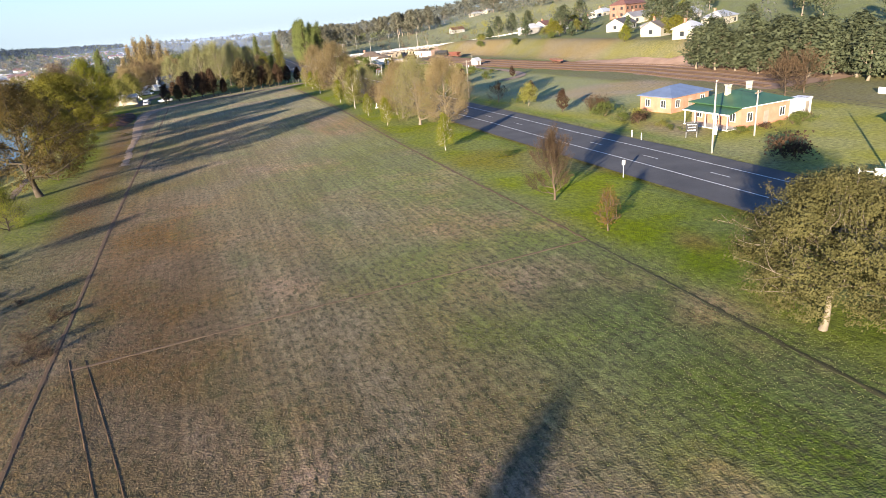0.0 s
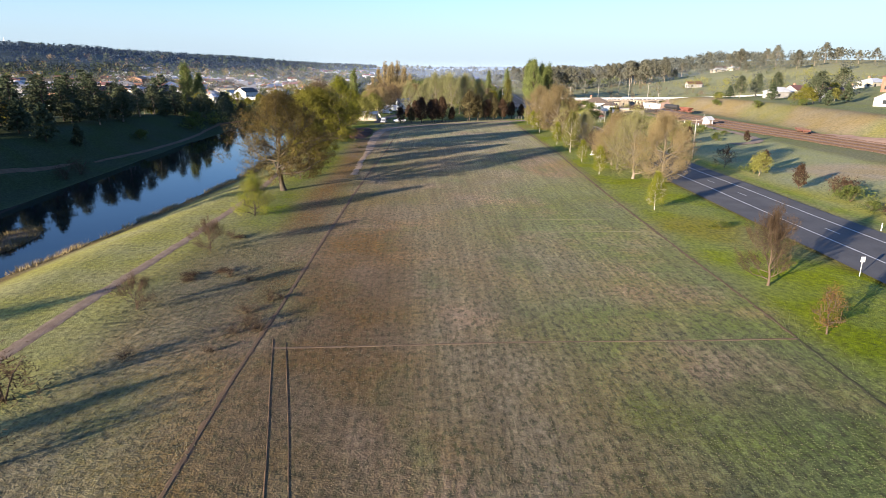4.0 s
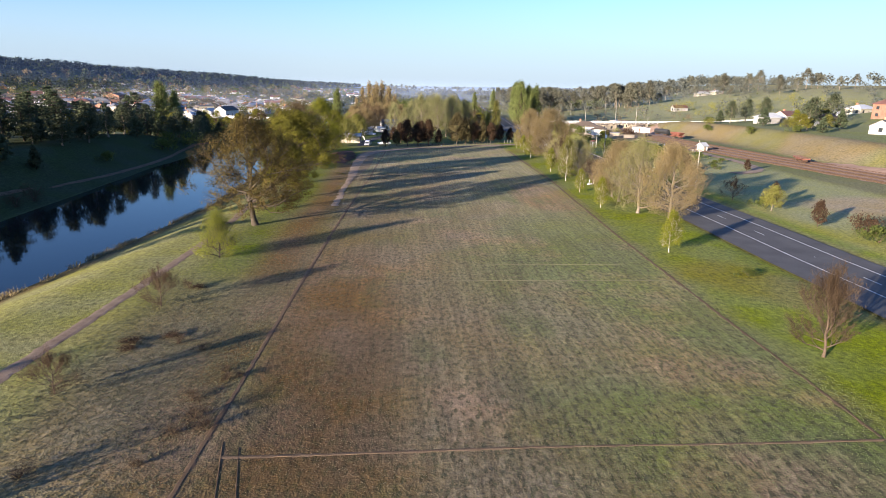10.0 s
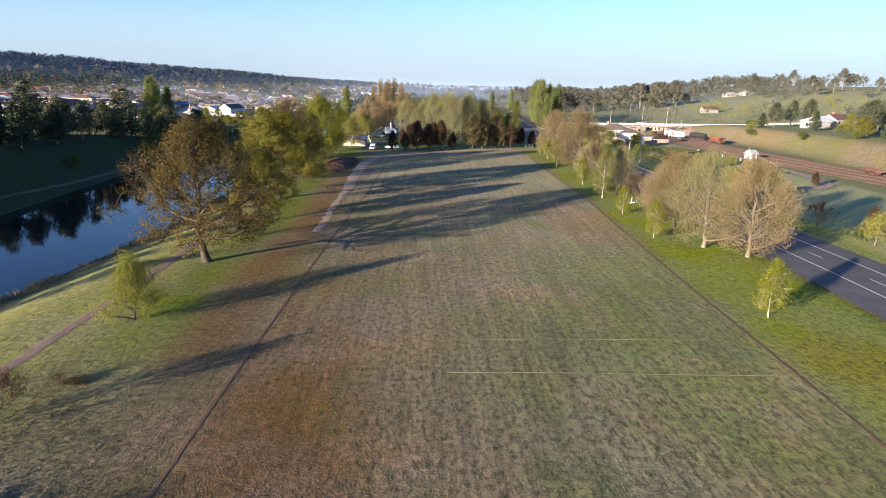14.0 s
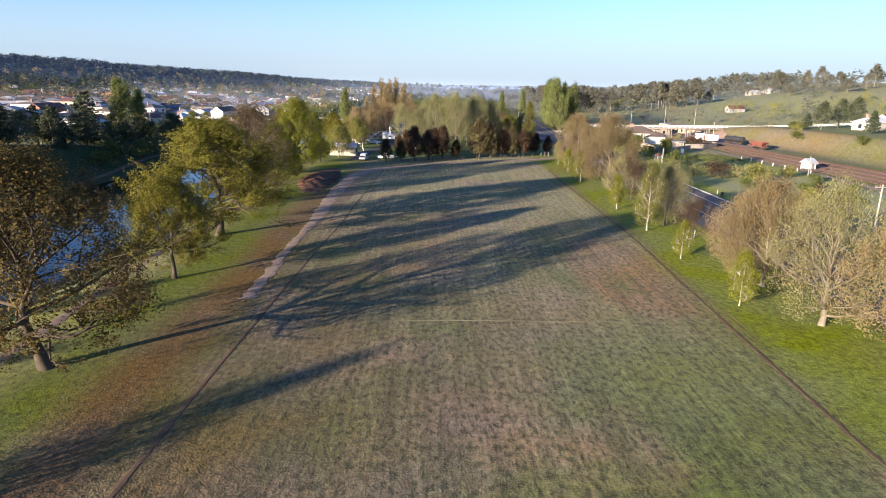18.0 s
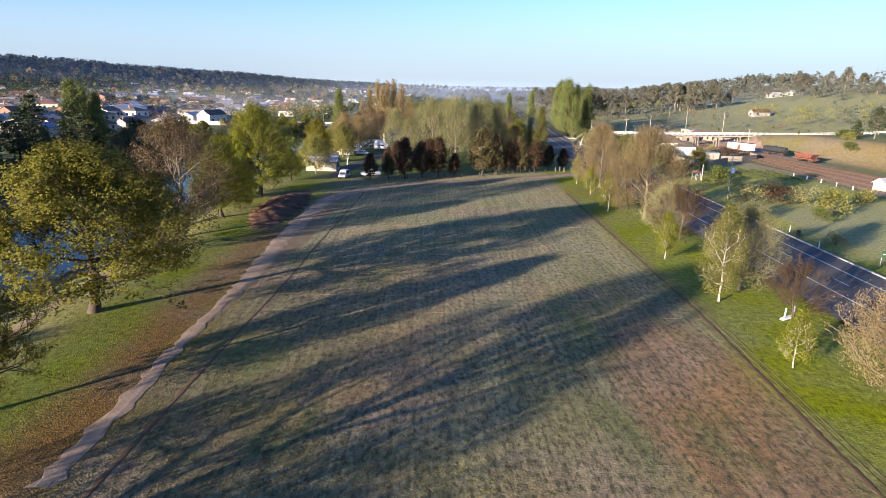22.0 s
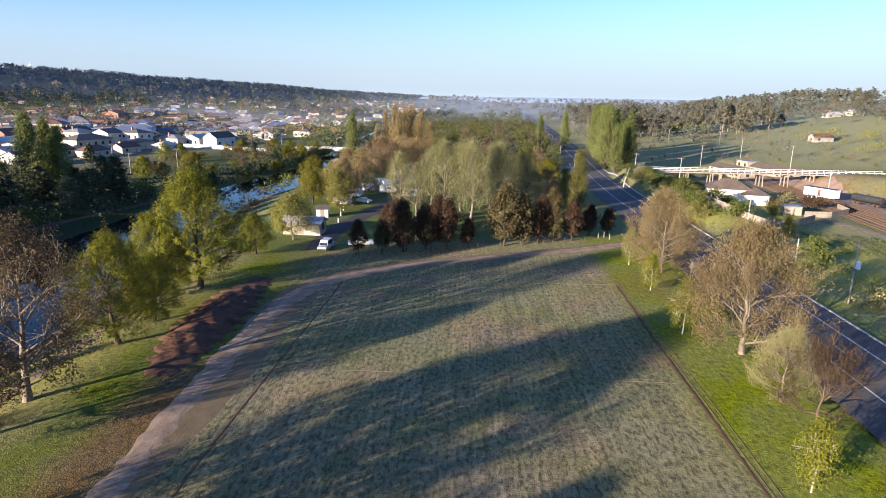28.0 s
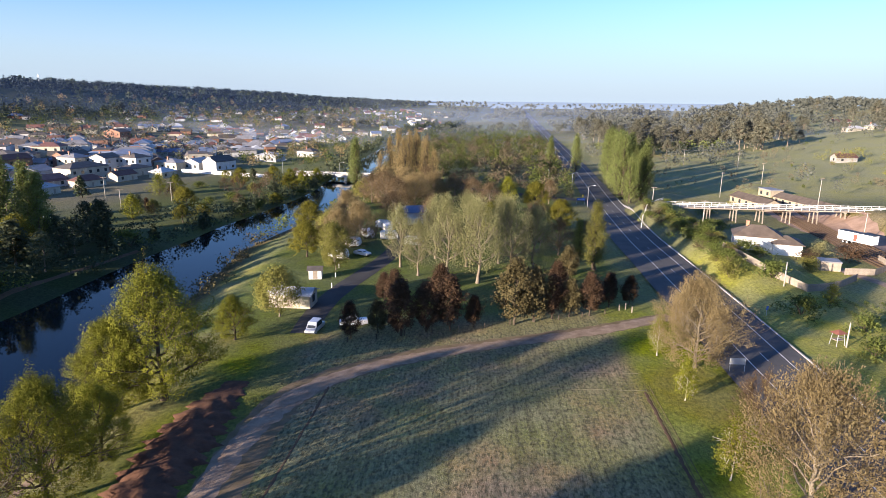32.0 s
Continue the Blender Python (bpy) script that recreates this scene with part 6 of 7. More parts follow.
# holiday park
building("amenities_block", -20.4, 264.5, -4, 8.2, 4.4, 2.7, 0.9, "light_roof", "cream_wall", "gable", 1, False, 0, "cream amenities block beside the track", "toilet block", sides="sew")
building("park_hut", -20.8, 283, 8, 2.8, 2.4, 2.2, 0.5, "slate_roof", "white_wall", "gable", 1, False, 0, "small white hut on the park lawn", "hut", sides="s")
building("park_office", -6.5, 353, 15, 9, 7, 4.2, 1.6, "blue_roof", "white_wall", "gable", 1, True, 0, "white park office with a blue roof", "house", sides="se")
# railway sheds beyond the overbridge
for x, y, w in ((132, 413, 24), (148.5, 402, 34)):
    building("goods_shed", x, y, 100, w, 7, 3.0, 1.7, "brown_roof", "timber_wall", "gable", 1, False, 0, "long weathered timber goods shed with brown roof", "shed", "old railway sheds", sides="snew")
building("goods_hut", 150, 438, 100, 9, 6, 3.2, 0.5, "grey_roof", "timber_wall", "flat", 1, False, 0, "low timber store beside the goods sheds", "shed", sides="sn")
# eastern hillside
for x, y, t, w, d, rf in ((189, 240, 30, 15, 8, "slate_roof"), (178, 203, 25, 13, 9, "grey_roof"), (167, 190, 20, 12, 8, "slate_roof"), (158, 165, 15, 9, 7, "light_roof"), (200, 194, 20, 14, 8, "light_roof"), (217, 230, 20, 12, 8, "light_roof"), (195, 290, 20, 16, 9, "red_roof"), (184, 312, 10, 12, 8, "light_roof"), (215, 260, 0, 14, 9, "grey_roof"), (205, 330, 20, 13, 8, "red_roof"), (243, 547, 0, 12, 8, "red_roof"), (344, 715, 10, 16, 8, "light_roof"), (362, 718, 30, 12, 8, "light_roof"), (405, 850, 10, 26, 9, "red_roof"), (413, 1150, 0, 26, 12, "light_roof"), (300, 420, 20, 13, 9, "light_roof"), (330, 360, 0, 14, 9, "grey_roof"), (260, 350, 20, 14, 9, "light_roof")):
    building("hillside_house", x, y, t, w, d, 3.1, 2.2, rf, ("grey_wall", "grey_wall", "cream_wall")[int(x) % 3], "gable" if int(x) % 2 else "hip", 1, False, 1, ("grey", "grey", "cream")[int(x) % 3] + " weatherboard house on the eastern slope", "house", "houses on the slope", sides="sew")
building("school_building", 240, 300, 20, 21, 10, 6.6, 3.2, "red_roof", "town_brick", "hip", 2, False, 2, "large two-storey brick building on the hill", "school", sides="sew")
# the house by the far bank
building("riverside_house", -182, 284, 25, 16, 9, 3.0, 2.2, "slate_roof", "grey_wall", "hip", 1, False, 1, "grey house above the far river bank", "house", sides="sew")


# ---- the town ----
COLOURS = {"town_white": "white", "cream_wall": "cream", "grey_wall": "grey", "town_brick": "red brick"}
ROOFS = {"grey_roof": "grey iron", "slate_roof": "dark tiled", "red_roof": "red", "light_roof": "pale zinc", "blue_roof": "blue"}


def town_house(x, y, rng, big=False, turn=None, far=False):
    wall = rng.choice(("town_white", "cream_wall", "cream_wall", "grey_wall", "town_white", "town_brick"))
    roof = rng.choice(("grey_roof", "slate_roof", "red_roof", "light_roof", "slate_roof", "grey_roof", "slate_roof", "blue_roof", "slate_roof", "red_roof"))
    w, d = (rng.uniform(14, 22), rng.uniform(9, 13)) if big else (rng.uniform(9, 14), rng.uniform(7, 9.5))
    st = 2 if big and rng.random() < 0.6 else 1
    shape = rng.choice(("gable", "hip", "hip", "flat" if big else "gable"))
    building("town_building" if big else "town_house", x, y, turn if turn is not None else rng.choice((-70, -65, 20, 15, 24)) + rng.uniform(-4, 4), w, d, 3.1 * st + (0.8 if big else 0), 0.4 if shape == "flat" else rng.uniform(1.6, 2.8), roof, wall, shape, st, False, 1 if rng.random() < 0.5 else 0,
             f"{COLOURS[wall]} {'shop building' if big else 'house'} with {ROOFS[roof]} roof in the town", "building" if big else "house", "buildings of the town", sides="" if far else "se", porch=1.8 if big and not far and rng.random() < 0.4 else 0.0)


rng = random.Random(5)
# the street front above the river
hall = building("gabled_hall", -136, 506, 65, 15, 11, 5.0, 2.8, "slate_roof", "town_white", "gable", 1, False, 0, "white gabled hall with an arched parapet front", "hall", sides="se")
front = Shape().prism([(-7.7, -3.0), (-7.5, -3.0), (-7.5, 3.0), (-7.7, 3.0)], 0, 6.4)
arch = [(-7.68, 2.0 * math.cos(math.pi * k / 12), 6.4 + 1.5 * math.sin(math.pi * k / 12)) for k in range(13)]
front.add(arch + [(x + 0.15, y, z) for x, y, z in arch], [tuple(range(13)), tuple(reversed(range(13, 26)))] + [(k, k + 13, k + 14, k + 1) for k in range(12)])
part("parapet", front, "town_white", hall, "white arched parapet")
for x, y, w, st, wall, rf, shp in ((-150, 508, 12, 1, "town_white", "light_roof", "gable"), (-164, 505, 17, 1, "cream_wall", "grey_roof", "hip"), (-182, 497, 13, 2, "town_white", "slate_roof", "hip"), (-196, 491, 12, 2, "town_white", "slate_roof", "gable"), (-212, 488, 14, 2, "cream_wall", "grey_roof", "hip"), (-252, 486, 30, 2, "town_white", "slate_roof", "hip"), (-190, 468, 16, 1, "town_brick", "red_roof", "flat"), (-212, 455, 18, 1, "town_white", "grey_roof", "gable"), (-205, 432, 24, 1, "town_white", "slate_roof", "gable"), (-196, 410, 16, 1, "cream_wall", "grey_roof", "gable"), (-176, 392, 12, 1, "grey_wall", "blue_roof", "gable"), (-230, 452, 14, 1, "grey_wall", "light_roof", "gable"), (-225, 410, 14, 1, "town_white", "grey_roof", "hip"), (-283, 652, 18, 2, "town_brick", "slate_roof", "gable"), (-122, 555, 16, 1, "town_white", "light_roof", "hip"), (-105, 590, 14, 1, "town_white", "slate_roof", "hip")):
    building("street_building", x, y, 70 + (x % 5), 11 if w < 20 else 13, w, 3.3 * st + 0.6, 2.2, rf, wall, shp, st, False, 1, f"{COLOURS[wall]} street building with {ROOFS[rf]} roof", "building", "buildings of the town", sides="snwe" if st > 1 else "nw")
made = [(-136, 506), (-150, 508), (-164, 505), (-182, 497), (-196, 491), (-212, 488), (-252, 486), (-190, 468), (-212, 455), (-205, 432), (-196, 410), (-176, 392), (-230, 452), (-225, 410), (-283, 652), (-122, 555), (-105, 590)]
for i in range(25):
    for j in range(22):
        gx, gy = -150 - 16.5 * j + rng.uniform(-2.5, 2.5), 400 + 16.5 * i + rng.uniform(-2.5, 2.5)
        x, y = gx + 0.28 * (gy - 500), gy - 0.05 * (gx + 150)
        u = hill_u(x, y)
        if u < -5 or u > 300 or x > -112 or (y < 500 and x > -215) or rng.random() < 0.10 + 0.25 * (y > 640) + 0.5 * (u > 215):
            continue
        if any(abs(x - a) < 15 and abs(y - b) < 15 for a, b in made):
            continue
        town_house(x, y, rng, big=(y < 600 and rng.random() < 0.4), far=y > 540)
for i in range(190):
    x, y = rng.uniform(-520, -40), rng.uniform(780, 1650)
    if -20 < hill_u(x, y) < 360:
        town_house(x, y, rng, far=True)
# houses up on the wooded slope
for i in range(26):
    x, y = rng.uniform(-560, -200), rng.uniform(520, 1300)
    if 300 < hill_u(x, y) < 470:
        town_house(x, y, rng, far=True)
for x, y, big in ((-172, 405, 0), (-186, 425, 1), (-168, 430, 0), (-182, 448, 1), (-164, 452, 0), (-236, 430, 1), (-246, 412, 0), (-258, 440, 1), (-150, 466, 0), (-170, 474, 1), (-236, 470, 1), (-270, 462, 0), (-262, 395, 0), (-240, 385, 0), (-215, 380, 0), (-196, 372, 0), (-285, 420, 1), (-290, 445, 0), (-222, 500, 1), (-238, 512, 0)):
    town_house(x, y, rng, big=bool(big), turn=70 + (x % 7))
# low white wall before the street, and the concrete bridge
wallsh = Shape().bar((-150, 487, -1.9), (-118, 478, -1.9), 0.3, 2.2).bar((-112, 476, -2.0), (-96, 472, -2.0), 0.3, 1.8)
solid("street_wall", wallsh, "town_white", "long low white wall above the river reserve", "wall")
br = thing("river_bridge", pose(0, 0, 0), "grey concrete road bridge over the river", "bridge")
part("deck", Shape().bar((-84, 481, -1.7), (-30, 474, -1.7), 9, 0.9), "concrete", br)
for side in (-4.4, 4.4):
    part("parapet", Shape().bar((-84, 481 + side, -0.9), (-30, 474 + side, -0.9), 0.25, 0.9), "concrete", br)
for k in range(3):
    part("pier", Shape().box(-68.6 + 14 * k, -67.4 + 14 * k, 474 - 1.8 * k, 482 - 1.8 * k, -6, -2.1), "concrete", br)


# ---- the white timber overbridge ----
ob_ = thing("overbridge", pose(0, 0, 0), "long white-railed timber bridge over the railway", "bridge")
A, B = Vector((84, 379, 1.6)), Vector((172, 372, 2.2))
part("deck", Shape().bar(A, B, 5.0, 0.4), "timber", ob_)
n_post = 34
post_mesh = Shape().box(-0.08, 0.08, -0.08, 0.08, 0, 1.25).mesh("rail_post", "white_wall")
for side in (-2.7, 2.7):
    for k, hz in enumerate((0.75, 1.3)):
        part("handrail", Shape().bar(A + Vector((0, side, hz)), B + Vector((0, side, hz)), 0.07, 0.12), "white_wall", ob_, "white painted handrail")
    for i in range(n_post + 1):
        p = A.lerp(B, i / n_post)
        part("rail_post", post_mesh, "white_wall", ob_, at=(p.x, p.y + side, p.z + 0.2))
for i in range(7):
    p = A.lerp(B, 0.18 + 0.62 * i / 6)
    gz = ground_z(p.x, p.y)
    tr = part("trestle", Shape().box(p.x - 0.2, p.x + 0.2, p.y - 2.9, p.y + 2.9, p.z - 0.6, p.z - 0.25), "timber", ob_)
    for s in (-2.4, 0.0, 2.4):
        part("trestle_post", Shape().bar((p.x, p.y + s * 1.25, gz - 0.4), (p.x, p.y + s, p.z - 0.5), 0.32, 0.32), "timber", tr)
# the railing goes on along the approach at both ends
fence_run = ((69.5, 352), (73, 364), (77, 374), (84, 379))
for run, nm in ((fence_run, "approach"), (((172, 372), (190, 366), (215, 352), (245, 340)), "hill")):
    f = thing("white_fence", pose(0, 0, 0), "white post-and-rail fence leading to the overbridge", "fence", "white fences")
    for (xa, ya), (xb, yb) in zip(run, run[1:]):
        za, zb = ground_z(xa, ya), ground_z(xb, yb)
        for hz in (0.5, 1.0):
            part("rail", Shape().bar((xa, ya, za + hz), (xb, yb, zb + hz), 0.08, 0.16), "white_wall", f)
        k = max(1, int(math.hypot(xb - xa, yb - ya) / 2.4))
        for i in range(k):
            x, y = xa + (xb - xa) * i / k, ya + (yb - ya) * i / k
            part("post", post_mesh, "white_wall", f, at=(x, y, min(ground_z(x, y), za + (zb - za) * i / k) - 0.1))


# ---- poles and wires ----
def power_pole(x, y, h, arms=1, turn=0.0, mat="pole", label="weathered timber power pole with crossarm", gear=False):
    z = ground_z(x, y)
    p = thing("power_pole", pose(x, y, z, 0, 0, turn), label, "power pole", "power poles")
    part("pole", Shape().tube([(0, 0, -0.5), (0, 0, h * 0.5), (0, 0, h)], [0.15, 0.13, 0.10], 10), mat, p, smooth=True)
    for k in range(arms):
        zz = h - 0.35 - 1.1 * k
        arm = part("crossarm", Shape().box(-1.15, 1.15, -0.16, -0.05, zz - 0.06, zz + 0.06), "timber", p)
        for xx in (-1.05, -0.45, 0.45, 1.05):
            part("insulator", Shape().tube([(xx, -0.1, zz + 0.06), (xx, -0.1, zz + 0.13), (xx, -0.1, zz + 0.25)], [0.03, 0.06, 0.045], 8), "insulator", arm)
    if gear:
        part("transformer", Shape().tube([(0.0, -0.5, h - 4.2), (0.0, -0.5, h - 3.1)], [0.33, 0.33], 12), "white_metal", p, "pale grey transformer drum")
        part("bracket", Shape().box(-0.9, 0.9, -0.7, -0.1, h - 4.35, h - 4.2), "timber", p)
    return p


def wire(a, b, sag=0.5):
    pts = []
    for i in range(13):
        t = i / 12
        pts.append((a[0] + (b[0] - a[0]) * t, a[1] + (b[1] - a[1]) * t, a[2] + (b[2] - a[2]) * t - sag * 4 * t * (1 - t)))
    solid("power_line", Shape().tube(pts, [0.018] * 13, 4), "dark", "thin dark overhead wire between poles", "cable", "overhead wires")


poles = {"a": (67.3, 63.6, 9.9), "b": (79.2, 67.2, 6.8), "f": (72.5, 226, 9.8), "h": (82.8, 335, 9.5), "i": (82.8, 388, 8.5)}
power_pole(*poles["a"], arms=1, turn=40, gear=False)
part("meter_box", Shape().box(-0.35, 0.35, -0.5, -0.15, 2.6, 3.6), "white_metal", bpy.data.objects["power_pole"], "white metal box")
power_pole(*poles["b"], arms=1, turn=20)
power_pole(*poles["f"], arms=2, turn=20, gear=True)
for key in "hi":
    power_pole(*poles[key], arms=1, turn=0)
for x, y, h in ((82, 282.5, 5.5), (77.4, 251, 4.4), (127.5, 438, 11.5), (145, 389, 13.5), (82, 470, 9), (160, 470, 11), (168, 520, 11), (-138, 279, 10.2), (-118, 372, 8), (-140, 398, 9), (-110, 395, 8), (107, 226, 5.0), (-88, 455, 9), (150, 560, 10), (133, 340, 9)):
    power_pole(x, y, h, arms=1 if h > 7 else 0, turn=20, label="plain timber pole standing in the grass" if h < 7 else "timber power pole with a single crossarm")
top = lambda k, s: (poles[k][0] + s, poles[k][1], ground_z(*poles[k][:2]) + poles[k][2] - 0.1)
for s in (-0.9, 0.9):
    wire(top("a", s), top("b", s), 0.3)
    wire(top("f", s), top("h", s), 1.2)
    wire(top("h", s), top("i", s), 0.6)
    wire(top("a", s), (66 + s, 10, 9), 0.8)
    wire(top("f", s), (70 + s, 150, 9.5), 0.9)
power_pole(70, 150, 9.6, arms=1, turn=0)


def street_lamp(x, y, turn):
    l = thing("street_lamp", pose(x, y, ground_z(x, y), 0, 0, turn), "tall grey street lamp at the junction", "street lamp", "street lamps")
    part("pole", Shape().tube([(0, 0, 0), (0, 0, 8.2)], [0.09, 0.06], 8), "silver", l)
    part("arm", Shape().tube([(0, 0, 8.1), (0.8, 0, 8.6), (2.0, 0, 8.7)], [0.05, 0.04, 0.04], 6), "silver", l)
    part("lantern", Shape().box(1.9, 2.6, -0.14, 0.14, 8.6, 8.76), "white_metal", l)


for x, y, t in ((59.5, 395, 0), (60, 440, 0), (50, 448, 90), (66.5, 520, 180), (72, 600, 180), (-90, 480, 0), (-60, 486, 0)):
    street_lamp(x, y, t)


# ---- signs, posts, fences ----
power_pole(74.3, 44.3, 7.0, arms=0, label="tall plain white pole beside the highway", mat="white_wall")
gate = thing("white_gate", pose(70.2, 41.8, ground_z(70.2, 41.8), 0, 0, -64), "low white rail gate with a white board", "gate")
for px in (-2.4, 0.0, 2.4):
    part("post", Shape().box(px - 0.06, px + 0.06, -0.06, 0.06, -0.2, 1.2), "white_wall", gate)
part("rail", Shape().box(-2.4, 2.4, -0.04, 0.04, 0.75, 0.87), "white_wall", gate)
part("board", Shape().box(-0.9, 0.9, -0.1, -0.06, 0.4, 1.25), "white_wall", gate)
low_wall = thing("platform_wall", pose(121.3, 71, ground_z(121.3, 71) - 0.1), "pale panelled wall along the railway platform", "wall")
for k in range(8):
    part("panel", Shape().box(-0.1, 0.1, -6.2 + 1.55 * k, -4.7 + 1.55 * k, 0, 1.3), "concrete", low_wall)


def guide_post(x, y, h=1.0, label="white roadside guide post"):
    g = thing("guide_post", pose(x, y, ground_z(x, y)), label, "guide post", "roadside posts")
    part("post", Shape().box(-0.06, 0.06, -0.04, 0.04, -0.2, h), "white_metal", g)
    part("reflector", Shape().box(-0.04, 0.04, -0.052, -0.042, h - 0.25, h - 0.1), "red_paint", g, "red reflector")


for x, y in ((66.4, 77.3), (66.9, 80.2), (67.5, 160), (67.8, 186), (69, 196)):
    guide_post(x, y)


def sign(name, x, y, turn, w, h, up, mat, label, bars=(), posts=2):
    s = thing(name, pose(x, y, ground_z(x, y), 0, 0, turn), label, "sign")
    for px in ((-w / 2 + 0.1, w / 2 - 0.1) if posts == 2 else (0,)):
        part("post", Shape().tube([(px, 0.04, -0.3), (px, 0.04, up + h)], [0.045, 0.045], 8), "silver", s)
    panel = part("panel", Shape().box(-w / 2, w / 2, -0.02, 0.0, up, up + h), mat, s)
    for i, (bw, bm) in enumerate(bars):
        zz = up + h - (i + 0.6) * h / (len(bars) + 0.2)
        part("bar", Shape().box(-bw * w / 2, bw * w / 2, -0.03, -0.022, zz - 0.06, zz + 0.06), bm, panel)


sign("notice_board", 72.3, 72.8, -30, 1.8, 1.4, 0.9, "dark", "dark framed notice board with pale lettering bars", ((0.8, "line"), (0.6, "line"), (0.7, "line")))
sign("road_sign", 50.8, 61.8, 0, 0.5, 0.6, 1.5, "white_metal", "small white roadside sign on a post", (), 1)
sign("direction_sign", 55, 240, 180, 2.4, 1.0, 1.2, "silver", "grey back of a highway direction sign", ((0.8, "line"), (0.7, "line")))
sign("blue_sign", 70.8, 265.5, 20, 0.5, 0.8, 1.2, "blue_paint", "small blue roadside sign on a post", (), 1)
sign("town_sign", 70.5, 176, 0, 1.2, 0.9, 1.3, "green_roof", "small green roadside sign", ((0.7, "line"),))
sign("blue_direction_sign", 58, 402, 0, 3.4, 1.0, 1.6, "blue_paint", "blue direction sign at the junction", ((0.8, "line"),))
sign("yellow_sign", 60.5, 412, 0, 0.9, 0.9, 1.8, "leaf_birch", "small yellow warning sign at the junction", (), 1)
bin_ = thing("litter_bin", pose(68.4, 192.5, ground_z(68.4, 192.5)), "dark green litter bin beside the highway", "bin")
part("body", Shape().tube([(0, 0, 0), (0, 0, 0.95)], [0.27, 0.3], 12), "dark", bin_)
part("lid", Shape().tube([(0, 0, 0.95), (0, 0, 1.05), (0, 0, 1.12)], [0.33, 0.31, 0.1], 12), "dark", bin_)
# white pipes left standing on the verge
barrier = thing("white_barrier", pose(47.0, 157.0, 0.0, 0, 0, 30), "white pipe barrier with two posts on the verge", "barrier")
for px in (-0.8, 0.8):
    part("post", Shape().tube([(px, 0, -0.2), (px + 0.15, 0, 1.2)], [0.07, 0.07], 8), "white_metal", barrier)
part("foot", Shape().box(-1.2, 0.6, -0.2, 0.2, 0.0, 0.18), "white_metal", barrier)


def bollard(x, y, mat="bark", h=0.9, label="short timber post beside the track"):
    solid("bollard", BOL.setdefault((mat, h), Shape().box(-0.09, 0.09, -0.09, 0.09, -0.2, h).box(-0.075, 0.075, -0.075, 0.075, h, h + 0.04).mesh("bollard", mat)), mat, label, "post", "posts along the track", at=pose(x, y, ground_z(x, y)))


BOL = {}
for i in range(12):
    x = -6 + 4.6 * i
    if abs(x - 46) > 2:
        bollard(x, 246.6 + 0.375 * (x + 6))
for x, y in ((43.2, 266.2), (44.6, 267), (45.4, 265.2)):
    bollard(x, y, "timber", 1.2)
for i in range(7):
    bollard(109.5 - 0.4 * i, 229 + 5.5 * i, "white_wall", 0.9, "white post beside the gravel drive")
for x, y in ((-15.5, 276), (-16.5, 284), (-17.5, 292)):
    bollard(x, y, "white_wall", 1.0, "white post beside the park lane")


def paling_fence(pts, label, h=1.7):
    f = thing("paling_fence", pose(0, 0, 0), label, "fence", "yard fences")
    for (xa, ya), (xb, yb) in zip(pts, pts[1:]):
        L = math.hypot(xb - xa, yb - ya)
        n = max(1, int(L / 0.55))
        tilt = math.degrees(math.atan2(yb - ya, xb - xa))
        for i in range(n):
            t = (i + 0.5) / n
            x, y = xa + (xb - xa) * t, ya + (yb - ya) * t
            part("paling", PAL, "timber", f, at=pose(x, y, ground_z(x, y) - 0.1, 0, 0, tilt))
        za, zb = ground_z(xa, ya), ground_z(xb, yb)
        part("rail", Shape().bar((xa, ya, za + 1.2), (xb, yb, zb + 1.2), 0.06, 0.1), "timber", f)


PAL = Shape().box(-0.27, 0.27, -0.02, 0.02, 0, 1.75).mesh("paling", "timber")
paling_fence(((80, 312), (80.5, 298), (82, 288), (86, 280.5)), "weathered grey paling fence round the yard")
paling_fence(((103, 297), (110, 297), (118, 303), (120, 312)), "brown paling fence round the yard")
paling_fence(((86, 280.5), (96, 286), (103, 292)), "low dark fence along the garden")


# ---- vehicles ----
def wheel(parent, x, y, r=0.33, w=0.22):
    ty = part("wheel", Shape().tube([(x - w / 2, y, r), (x + w / 2, y, r)], [r, r], 14), "rubber", parent)
    part("rim", Shape().tube([(x - w / 2 - 0.01, y, r), (x + w / 2 + 0.01, y, r)], [r * 0.6, r * 0.6], 10), "silver", ty)


